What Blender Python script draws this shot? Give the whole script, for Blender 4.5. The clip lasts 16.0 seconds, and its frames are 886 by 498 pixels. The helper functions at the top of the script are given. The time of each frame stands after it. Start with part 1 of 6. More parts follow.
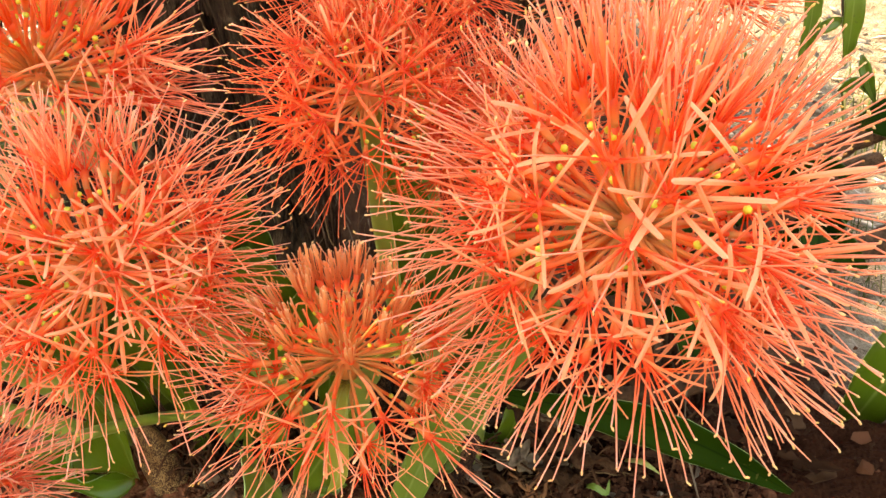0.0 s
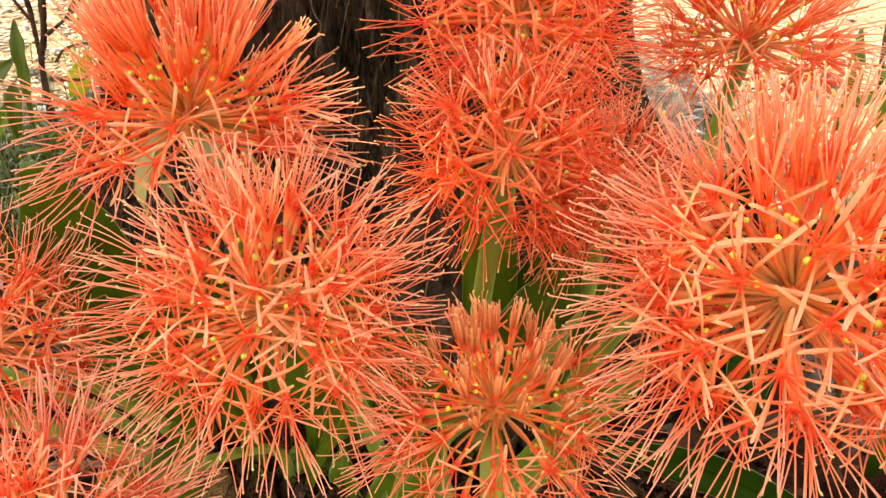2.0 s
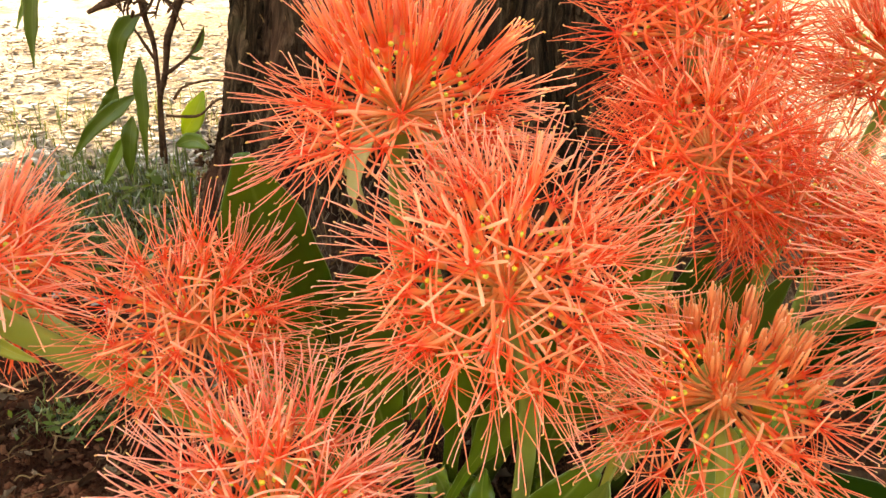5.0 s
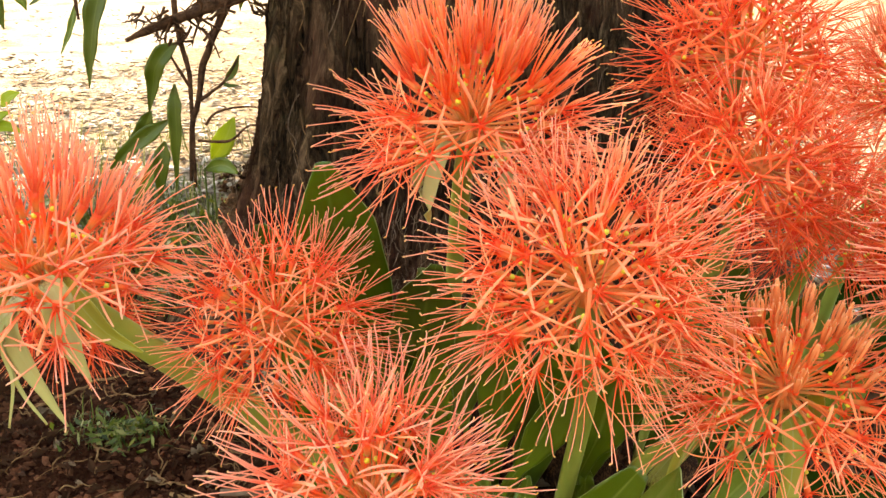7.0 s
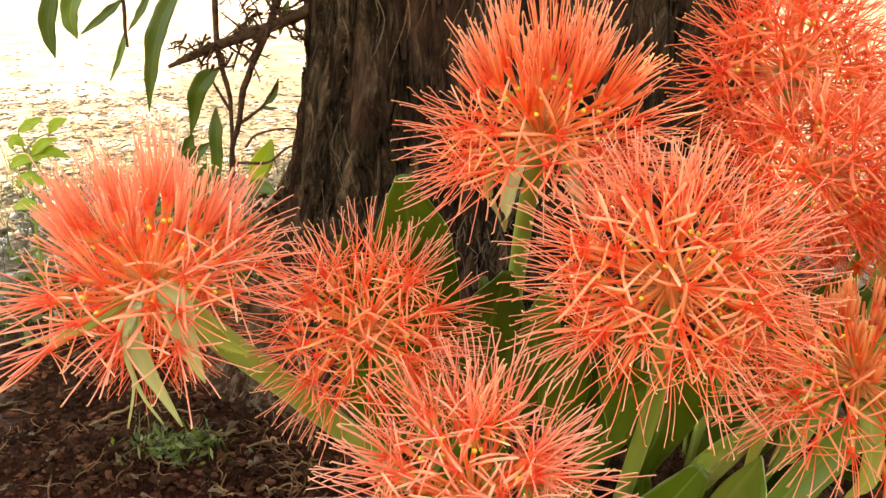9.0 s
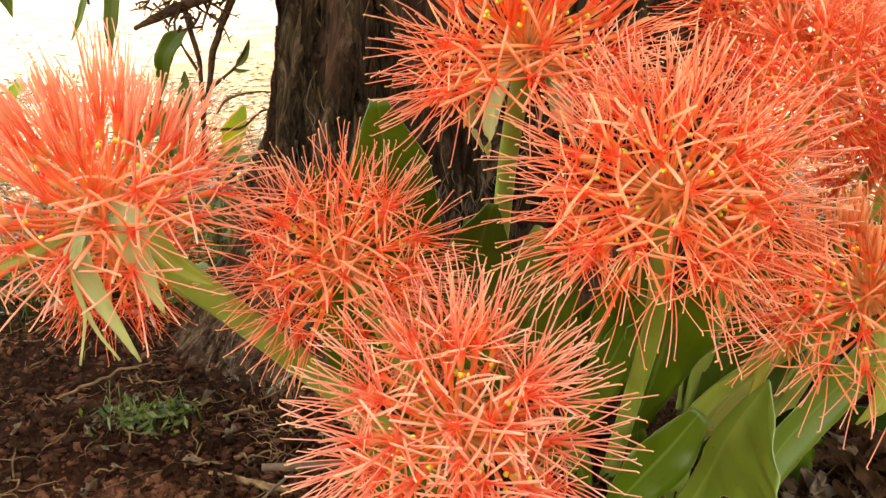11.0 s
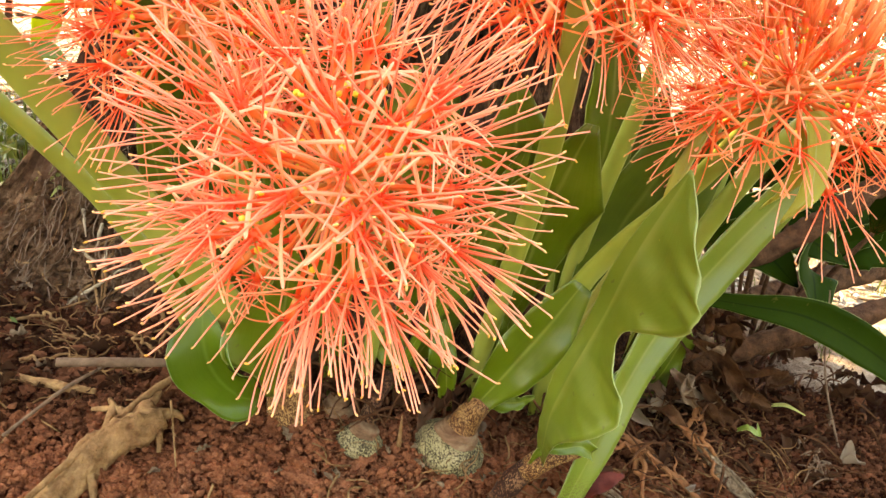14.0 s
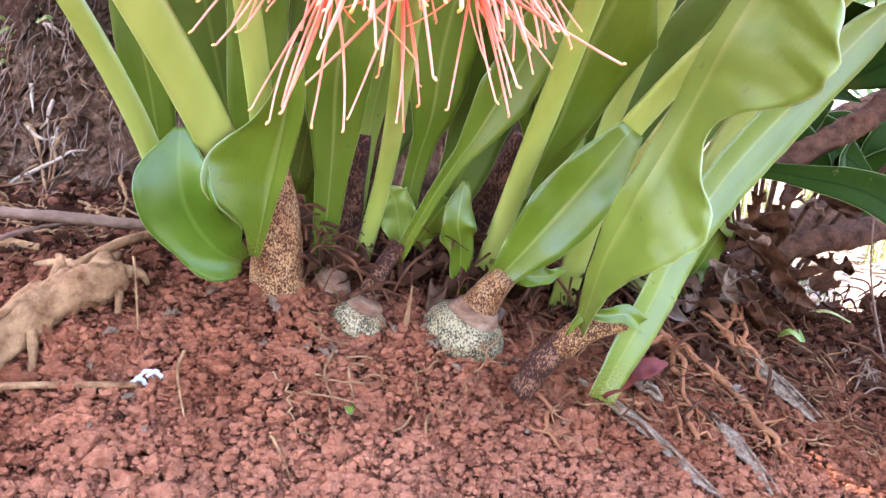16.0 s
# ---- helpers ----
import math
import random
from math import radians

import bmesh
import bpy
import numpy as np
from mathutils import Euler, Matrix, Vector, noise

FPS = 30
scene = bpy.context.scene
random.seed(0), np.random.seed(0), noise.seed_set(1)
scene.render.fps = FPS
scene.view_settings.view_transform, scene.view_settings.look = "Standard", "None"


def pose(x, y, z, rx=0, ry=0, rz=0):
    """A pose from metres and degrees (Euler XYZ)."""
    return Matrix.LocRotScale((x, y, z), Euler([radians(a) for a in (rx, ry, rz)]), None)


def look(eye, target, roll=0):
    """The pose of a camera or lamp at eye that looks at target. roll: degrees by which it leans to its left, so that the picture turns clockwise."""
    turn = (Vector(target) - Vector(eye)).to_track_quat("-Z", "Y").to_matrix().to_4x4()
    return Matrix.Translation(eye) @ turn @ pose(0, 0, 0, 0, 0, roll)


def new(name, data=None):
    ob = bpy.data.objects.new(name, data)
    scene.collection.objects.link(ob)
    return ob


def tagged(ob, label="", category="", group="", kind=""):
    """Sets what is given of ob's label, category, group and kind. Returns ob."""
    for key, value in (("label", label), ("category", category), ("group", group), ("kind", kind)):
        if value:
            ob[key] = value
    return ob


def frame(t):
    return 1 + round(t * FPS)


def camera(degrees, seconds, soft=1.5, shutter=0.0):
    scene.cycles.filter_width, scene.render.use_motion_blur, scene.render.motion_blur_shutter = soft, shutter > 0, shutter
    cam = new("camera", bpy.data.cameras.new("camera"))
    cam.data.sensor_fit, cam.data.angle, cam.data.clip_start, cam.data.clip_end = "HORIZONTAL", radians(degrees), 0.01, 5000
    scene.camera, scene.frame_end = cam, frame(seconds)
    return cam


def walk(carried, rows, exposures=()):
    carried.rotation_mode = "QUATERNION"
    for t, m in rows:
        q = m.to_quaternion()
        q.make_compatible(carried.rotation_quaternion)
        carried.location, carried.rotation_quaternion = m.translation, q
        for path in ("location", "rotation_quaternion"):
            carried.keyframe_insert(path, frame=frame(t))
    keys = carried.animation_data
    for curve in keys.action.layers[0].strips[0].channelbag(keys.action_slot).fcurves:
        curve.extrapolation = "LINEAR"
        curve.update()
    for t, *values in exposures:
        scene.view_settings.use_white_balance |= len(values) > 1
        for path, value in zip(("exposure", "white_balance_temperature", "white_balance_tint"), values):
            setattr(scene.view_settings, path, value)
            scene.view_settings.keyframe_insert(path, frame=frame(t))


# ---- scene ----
cam = camera(59.2, 16.0)
PATH = [
    (0, (0.01, 0.032, 0.584), (-0.112, 1.719, -0.484), -4.0),
    (0.5, (-0.002, 0.026, 0.596), (-0.128, 1.707, -0.48), -4.1),
    (1, (-0.028, 0.024, 0.605), (-0.085, 1.732, -0.434), -1.8),
    (1.5, (-0.056, 0.022, 0.607), (-0.083, 1.744, -0.41), -0.5),
    (2, (-0.094, 0.019, 0.611), (-0.103, 1.745, -0.4), 0.8),
    (2.5, (-0.121, 0.014, 0.611), (-0.12, 1.748, -0.370), 1.7),
    (3, (-0.15, 0.013, 0.604), (-0.153, 1.757, -0.340), 1.7),
    (3.5, (-0.178, 0.006, 0.600), (-0.207, 1.76, -0.309), 1.3),
    (4, (-0.188, -0.002, 0.590), (-0.282, 1.771, -0.273), 0.7),
    (4.2, (-0.191, -0.005, 0.586), (-0.287, 1.773, -0.266), 0.8),
    (6.3, (-0.226, -0.03, 0.554), (-0.253, 1.801, -0.249), 2.2),
    (6.5, (-0.232, -0.037, 0.554), (-0.273, 1.801, -0.232), 2.1),
    (7, (-0.255, -0.05, 0.56), (-0.294, 1.802, -0.194), 2.2),
    (7.5, (-0.274, -0.062, 0.56), (-0.3, 1.809, -0.147), 2.3),
    (8, (-0.289, -0.067, 0.558), (-0.315, 1.812, -0.127), 2.3),
    (8.5, (-0.305, -0.077, 0.556), (-0.319, 1.804, -0.122), 2.0),
    (8.7, (-0.307, -0.081, 0.559), (-0.34, 1.795, -0.132), 1.4),
    (10.8, (-0.304, -0.058, 0.513), (-0.351, 1.809, -0.202), 0.3),
    (11, (-0.305, -0.061, 0.505), (-0.304, 1.807, -0.208), 0.3),
    (11.5, (-0.3, -0.068, 0.49), (-0.302, 1.793, -0.242), -0.3),
    (12, (-0.303, -0.066, 0.453), (-0.296, 1.804, -0.254), -0.4),
    (12.5, (-0.294, -0.069, 0.433), (-0.205, 1.787, -0.306), 1.1),
    (13, (-0.299, -0.068, 0.413), (-0.083, 1.778, -0.327), 3.4),
    (13.5, (-0.308, -0.044, 0.389), (-0.035, 1.798, -0.339), 5.6),
    (14, (-0.32, -0.024, 0.348), (0.109, 1.832, -0.261), 7.6),
    (14.5, (-0.327, -0.014, 0.3), (0.136, 1.85, -0.259), 7.1),
    (15, (-0.336, 0.009, 0.269), (0.15, 1.863, -0.301), 8.7),
    (15.5, (-0.347, 0.017, 0.229), (0.189, 1.868, -0.305), 11.3),
    (16, (-0.335, 0.031, 0.206), (0.209, 1.878, -0.336), 10.2),
]
walk(cam, [(t, look(eye, target, roll)) for t, eye, target, roll in PATH],
     exposures=[(0.0, 3.3, 10200, 10), (8.5, 3.22, 10000, 10), (11.0, 3.25, 10000, 10), (12.0, 3.4, 10800, 10), (13.0, 3.67, 10600, 10), (14.0, 3.8, 10900, 14), (14.6, 3.98, 10500, 18), (15.3, 4.35, 8000, 24), (16.0, 4.65, 6300, 32)])
# ---- light ----
world = bpy.data.worlds.new("sky")
scene.world = world
world.use_nodes = True
SUN_EL, SUN_AZ = 55.0, 135.0     # the sun stands behind the tree, to the left: azimuth counted from +x towards +y
wn = world.node_tree
sky = wn.nodes.new("ShaderNodeTexSky")
sky.sky_type, sky.sun_disc = "NISHITA", False
sky.sun_elevation, sky.sun_rotation = radians(SUN_EL), radians(90.0 - SUN_AZ)
wn.links.new(sky.outputs["Color"], wn.nodes["Background"].inputs["Color"])
wn.nodes["Background"].inputs["Strength"].default_value = 0.15
sun = new("sun", bpy.data.lights.new("sun", "SUN"))
sun.data.energy, sun.data.angle, sun.data.color = 2.6, radians(0.6), (1.0, 0.95, 0.86)
sun_from = Vector((math.cos(radians(SUN_EL)) * math.cos(radians(SUN_AZ)), math.cos(radians(SUN_EL)) * math.sin(radians(SUN_AZ)), math.sin(radians(SUN_EL))))
sun.matrix_world = look(sun_from * 20, (0, 0, 0))


# ---- materials ----
class Mat:
    """A small wrapper round a node material."""

    def __init__(self, name, rough=0.6, spec=0.4):
        self.m = bpy.data.materials.new(name)
        self.m.use_nodes = True
        self.t = self.m.node_tree
        self.b = self.t.nodes["Principled BSDF"]
        self.b.inputs["Roughness"].default_value = rough
        self.b.inputs["Specular IOR Level"].default_value = spec

    def node(self, kind, **values):
        n = self.t.nodes.new(kind)
        for k, v in values.items():
            n.inputs[k.replace("_", " ")].default_value = v
        return n

    def link(self, a, b):
        self.t.links.new(a, b)

    def coord(self, out="Object"):
        return self.t.nodes.new("ShaderNodeTexCoord").outputs[out]

    def noise(self, scale, detail=4.0, rough=0.55, vec=None, distort=0.0):
        n = self.node("ShaderNodeTexNoise", Scale=scale, Detail=detail, Roughness=rough, Distortion=distort)
        self.link(vec if vec is not None else self.coord(), n.inputs["Vector"])
        return n.outputs["Fac"]

    def ramp(self, fac, *stops):
        r = self.t.nodes.new("ShaderNodeValToRGB")
        e = r.color_ramp.elements
        while len(e) < len(stops):
            e.new(0.5)
        for i, (p, c) in enumerate(stops):
            e[i].position, e[i].color = p, (*c, 1.0)
        self.link(fac, r.inputs["Fac"])
        return r.outputs["Color"]

    def mix(self, fac, a, b, mode="MIX"):
        n = self.t.nodes.new("ShaderNodeMix")
        n.data_type, n.blend_type = "RGBA", mode
        for sock, v in ((n.inputs[0], fac), (n.inputs[6], a), (n.inputs[7], b)):
            if isinstance(v, (int, float)):
                sock.default_value = v
            elif isinstance(v, tuple):
                sock.default_value = (*v, 1.0)
            else:
                self.link(v, sock)
        return n.outputs[2]

    def math(self, op, a, b=0.0):
        n = self.t.nodes.new("ShaderNodeMath")
        n.operation = op
        for sock, v in zip(n.inputs, (a, b)):
            if isinstance(v, (int, float)):
                sock.default_value = v
            else:
                self.link(v, sock)
        return n.outputs[0]

    def split(self, vec):
        n = self.t.nodes.new("ShaderNodeSeparateXYZ")
        self.link(vec, n.inputs[0])
        return n.outputs

    def stretch(self, scale, out="Object"):
        n = self.t.nodes.new("ShaderNodeMapping")
        n.inputs["Scale"].default_value = scale
        self.link(self.coord(out), n.inputs["Vector"])
        return n.outputs[0]

    def random(self):
        return self.t.nodes.new("ShaderNodeObjectInfo").outputs["Random"]

    def island(self):
        return self.t.nodes.new("ShaderNodeNewGeometry").outputs["Random Per Island"]

    def color(self, c):
        self.link(c, self.b.inputs["Base Color"])
        return self

    def bump(self, height, strength=0.4, distance=0.002):
        n = self.node("ShaderNodeBump", Strength=strength, Distance=distance)
        self.link(height, n.inputs["Height"])
        self.link(n.outputs["Normal"], self.b.inputs["Normal"])
        return self

    def translucent(self, c, amount):
        """Light that comes through a thin blade."""
        tr = self.t.nodes.new("ShaderNodeBsdfTranslucent")
        if isinstance(c, tuple):
            tr.inputs["Color"].default_value = (*c, 1.0)
        else:
            self.link(c, tr.inputs["Color"])
        mx = self.t.nodes.new("ShaderNodeMixShader")
        mx.inputs[0].default_value = amount
        self.link(self.b.outputs[0], mx.inputs[1])
        self.link(tr.outputs[0], mx.inputs[2])
        self.link(mx.outputs[0], self.t.nodes["Material Output"].inputs["Surface"])
        return self


def petal_material(name, stops, amount, blush=(0.95, 0.15, 0.030)):
    """Colour runs along the part, from its foot (0) to its tip (1)."""
    m = Mat(name, 0.5, 0.3)
    c = m.ramp(m.split(m.coord("UV"))[1], *stops)
    streak = m.noise(420.0, 2.0, vec=m.stretch((1, 1, 0.12)))
    c = m.mix(m.math("MULTIPLY", streak, 0.12), c, (0.96, 0.40, 0.18))
    tone = m.mix(m.math("MULTIPLY", m.random(), 0.42), c, blush)
    m.color(tone)
    m.translucent(tone, amount)
    return m.m


M_TEPAL = petal_material("tepal", [(0.0, (0.88, 0.012, 0.002)), (0.08, (0.92, 0.028, 0.004)), (0.20, (0.96, 0.19, 0.052)), (0.36, (0.97, 0.36, 0.145)), (0.90, (0.97, 0.48, 0.245)), (1.0, (0.97, 0.60, 0.34))], 0.38)
# darker, redder copies for the back heads: their shade put into the colour
M_TEPAL_SHADED = petal_material("shaded_tepal", [(0.0, (0.82, 0.010, 0.002)), (0.10, (0.86, 0.024, 0.004)), (0.26, (0.89, 0.10, 0.022)), (0.60, (0.90, 0.165, 0.045)), (1.0, (0.92, 0.29, 0.11))], 0.32)
M_FILAMENT_SHADED = petal_material("shaded_filament", [(0.0, (0.86, 0.018, 0.002)), (0.18, (0.88, 0.050, 0.009)), (0.6, (0.90, 0.12, 0.035)), (1.0, (0.92, 0.25, 0.10))], 0.3)
# pale copies: strong light on the low front head put into their colour
M_TEPAL_PALE_LIT = petal_material("pale_lit_tepal", [(0.0, (0.88, 0.020, 0.004)), (0.09, (0.92, 0.065, 0.018)), (0.24, (0.95, 0.31, 0.14)), (0.60, (0.96, 0.46, 0.255)), (1.0, (0.96, 0.60, 0.39))], 0.40, (0.95, 0.26, 0.11))
M_FILAMENT_PALE_LIT = petal_material("pale_lit_filament", [(0.0, (0.90, 0.040, 0.010)), (0.16, (0.94, 0.14, 0.058)), (0.55, (0.95, 0.33, 0.195)), (1.0, (0.95, 0.48, 0.32))], 0.35, (0.95, 0.26, 0.12))
M_FILAMENT = petal_material("filament", [(0.0, (0.90, 0.020, 0.003)), (0.18, (0.94, 0.085, 0.020)), (0.5, (0.95, 0.27, 0.125)), (0.9, (0.95, 0.41, 0.25)), (1.0, (0.95, 0.54, 0.32))], 0.32)
M_BUD = petal_material("bud", [(0.0, (0.84, 0.060, 0.010)), (0.25, (0.88, 0.15, 0.034)), (0.70, (0.92, 0.31, 0.11)), (0.92, (0.94, 0.42, 0.18)), (1.0, (0.95, 0.70, 0.42))], 0.35)
M_TIGHT = petal_material("tight_bud", [(0.0, (0.78, 0.11, 0.026)), (0.3, (0.88, 0.25, 0.068)), (0.8, (0.93, 0.40, 0.15)), (1.0, (0.96, 0.66, 0.38))], 0.40, (0.86, 0.28, 0.09))
M_BUD_PALE = petal_material("pale_bud", [(0.0, (0.90, 0.12, 0.030)), (0.22, (0.94, 0.26, 0.10)), (0.70, (0.95, 0.42, 0.22)), (0.93, (0.96, 0.50, 0.29)), (1.0, (0.96, 0.72, 0.44))], 0.40, (0.95, 0.20, 0.07))
M_PEDICEL = petal_material("pedicel", [(0.0, (0.62, 0.34, 0.09)), (0.6, (0.88, 0.22, 0.05)), (0.9, (0.90, 0.07, 0.012))], 0.3)

mt = Mat("anther", 0.6, 0.3)
mt.color(mt.ramp(mt.random(), (0.0, (0.74, 0.29, 0.08)), (0.5, (0.82, 0.42, 0.17)), (1.0, (0.70, 0.33, 0.05))))
M_ANTHER = mt.m
mt = Mat("ovary", 0.45, 0.4)
mt.color(mt.ramp(mt.random(), (0.0, (0.75, 0.55, 0.04)), (1.0, (0.55, 0.52, 0.05))))
M_OVARY = mt.m


def leaf_material(name, base, light, rib, rough=0.36, amount=0.35, veins=70.0, brown=0.0, gloss=0.28):
    m = Mat(name, rough, gloss)
    uv = m.split(m.coord("UV"))
    u, v = uv[0], uv[1]
    mid = m.math("ABSOLUTE", m.math("SUBTRACT", u, 0.5))
    vein = m.math("SINE", m.math("MULTIPLY", u, veins * 3.14))
    patch = m.noise(18.0, 4.0)
    c = m.mix(m.ramp(patch, (0.3, (0, 0, 0)), (0.7, (1, 1, 1))), base, light)
    c = m.mix(m.math("MULTIPLY", m.math("ADD", vein, 1.0), 0.04), c, light)
    streak = m.noise(1.0, 4.0, 0.6, vec=m.stretch((75.0, 3.0, 1.0), "UV"))
    c = m.mix(m.math("MULTIPLY", m.ramp(streak, (0.42, (0, 0, 0)), (0.68, (1, 1, 1))), 0.14), c, rib)
    c = m.mix(m.ramp(m.noise(5.0, 3.0), (0.40, (0, 0, 0)), (0.70, (0.45, 0.45, 0.45))), c, base)
    ribf = m.math("SUBTRACT", 1.0, m.math("MULTIPLY", mid, 22.0))
    ribf.node.use_clamp = True
    c = m.mix(m.math("MULTIPLY", ribf, 0.7), c, rib)
    edge = m.math("MULTIPLY", m.math("SUBTRACT", mid, 0.485), 60.0)
    edge.node.use_clamp = True
    c = m.mix(m.math("MULTIPLY", edge, 0.5), c, (0.55, 0.62, 0.25))
    if brown:
        b = m.ramp(m.math("ADD", m.noise(45.0, 5.0), m.math("MULTIPLY", m.noise(6.0, 2.0), 0.6)), (1.02 - 0.2 * brown, (0, 0, 0)), (1.08 - 0.1 * brown, (1, 1, 1)))
        c = m.mix(b, c, (0.25, 0.12, 0.04))
    spots = m.ramp(m.noise(170.0, 2.0), (0.70, (0, 0, 0)), (0.74, (1, 1, 1)))
    c = m.mix(m.math("MULTIPLY", spots, 0.5), c, (0.10, 0.08, 0.02))
    # rusty flecks on the sheathing foot of the leaf
    foot = m.math("MULTIPLY", m.math("SUBTRACT", 0.16, v), 6.0)
    foot.node.use_clamp = True
    fleck = m.ramp(m.noise(900.0, 2.0), (0.50, (0, 0, 0)), (0.56, (1, 1, 1)))
    c = m.mix(m.math("MULTIPLY", m.math("MULTIPLY", foot, fleck), 0.8), c, (0.10, 0.028, 0.010))
    m.color(c)
    m.bump(m.math("ADD", m.math("MULTIPLY", vein, 0.02), m.noise(60.0, 3.0)), 0.25, 0.0015)
    m.translucent(c, amount)
    return m.m


M_LEAF = leaf_material("leaf", (0.080, 0.128, 0.005), (0.150, 0.200, 0.013), (0.25, 0.28, 0.06), rough=0.30, gloss=0.45)
M_LEAF_FRESH = leaf_material("fresh_leaf", (0.125, 0.178, 0.016), (0.200, 0.250, 0.032), (0.27, 0.30, 0.07), rough=0.33, gloss=0.5)
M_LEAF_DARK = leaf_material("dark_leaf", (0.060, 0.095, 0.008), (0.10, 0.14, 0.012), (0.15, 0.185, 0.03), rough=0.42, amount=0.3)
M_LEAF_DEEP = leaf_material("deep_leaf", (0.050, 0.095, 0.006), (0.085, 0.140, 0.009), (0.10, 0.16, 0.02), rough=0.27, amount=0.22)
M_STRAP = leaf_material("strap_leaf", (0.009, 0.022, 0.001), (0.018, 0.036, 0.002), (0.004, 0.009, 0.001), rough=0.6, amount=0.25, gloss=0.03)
M_LEAF_PALE = leaf_material("pale_leaf", (0.165, 0.225, 0.022), (0.235, 0.295, 0.042), (0.32, 0.35, 0.10), rough=0.36, gloss=0.4)
M_LEAF_YELLOW = leaf_material("yellow_leaf", (0.34, 0.30, 0.05), (0.44, 0.40, 0.10), (0.48, 0.44, 0.18))
M_BRACT = leaf_material("bract", (0.46, 0.44, 0.14), (0.60, 0.50, 0.22), (0.52, 0.50, 0.20), amount=0.45, brown=0.3)
M_MOSS = leaf_material("moss", (0.20, 0.21, 0.055), (0.36, 0.36, 0.13), (0.25, 0.26, 0.08), rough=0.8, gloss=0.05)
M_BRACT_GREEN = leaf_material("green_bract", (0.33, 0.32, 0.035), (0.45, 0.40, 0.07), (0.44, 0.44, 0.14), amount=0.45)
M_VINE = leaf_material("vine_leaf", (0.052, 0.074, 0.004), (0.098, 0.122, 0.009), (0.12, 0.14, 0.02), amount=0.34, veins=26.0)
M_WEED = leaf_material("weed_leaf", (0.30, 0.37, 0.018), (0.42, 0.46, 0.035), (0.46, 0.48, 0.08), rough=0.5, amount=0.5, veins=20.0)

mt = Mat("scape", 0.38, 0.45)
g1 = mt.noise(30.0, 3.0, vec=mt.stretch((1, 1, 0.15)))
mt.color(mt.ramp(g1, (0.3, (0.19, 0.225, 0.028)), (0.7, (0.28, 0.305, 0.06))))
mt.bump(mt.noise(160.0, 2.0, vec=mt.stretch((1, 1, 0.08))), 0.15, 0.001)
M_SCAPE = mt.m

def speckled(name, pale, tan, dark, scale, low, up, cover=0.3, rough=0.55):
    """Skin with fine dark dashes; up below 1 draws them out along the stem."""
    m = Mat(name, rough, 0.08)
    sp = m.noise(scale, 1.5, 0.5, vec=m.stretch((1, 1, up)), distort=0.7)
    skin = m.ramp(m.noise(55.0, 5.0, 0.6), (0.36, pale), (0.64, tan))
    skin = m.mix(m.ramp(m.noise(24.0, 4.0), (0.52, (0, 0, 0)), (0.68, (0.55, 0.55, 0.55))), skin, dark)
    dash = m.math("ADD", sp, m.math("MULTIPLY", m.math("SUBTRACT", m.noise(90.0, 2.0), 0.5), cover))
    m.color(m.mix(m.ramp(dash, (low, (0, 0, 0)), (low + 0.045, (0.92, 0.92, 0.92))), skin, dark))
    m.bump(m.math("ADD", m.noise(110.0, 5.0, 0.65), m.math("MULTIPLY", sp, 0.25)), 0.5, 0.002)
    return m.m


M_SPECKLED = speckled("speckled_skin", (0.25, 0.205, 0.092), (0.31, 0.235, 0.12), (0.022, 0.013, 0.006), 1050.0, 0.475, 0.6)
M_RUSTY = speckled("rusty_skin", (0.23, 0.105, 0.036), (0.34, 0.19, 0.075), (0.040, 0.010, 0.004), 1150.0, 0.455, 0.6)
M_SHEATH = speckled("dark_sheath", (0.10, 0.042, 0.020), (0.17, 0.080, 0.038), (0.022, 0.008, 0.005), 950.0, 0.43, 0.4, 0.5, 0.8)
mt = Mat("tunic", 0.7, 0.06)
mt.color(mt.ramp(mt.noise(40.0, 5.0, 0.65, vec=mt.stretch((1, 1, 2.5))), (0.32, (0.075, 0.032, 0.015)), (0.5, (0.17, 0.090, 0.045)), (0.7, (0.29, 0.19, 0.105))))
mt.bump(mt.noise(170.0, 4.0, vec=mt.stretch((1, 1, 3.0))), 0.6, 0.002)
M_TUNIC = mt.m
mt = Mat("purple_leaf", 0.6, 0.08)
mt.color(mt.ramp(mt.noise(60.0, 4.0), (0.35, (0.06, 0.010, 0.006)), (0.65, (0.14, 0.030, 0.018))))
M_PURPLE = mt.m

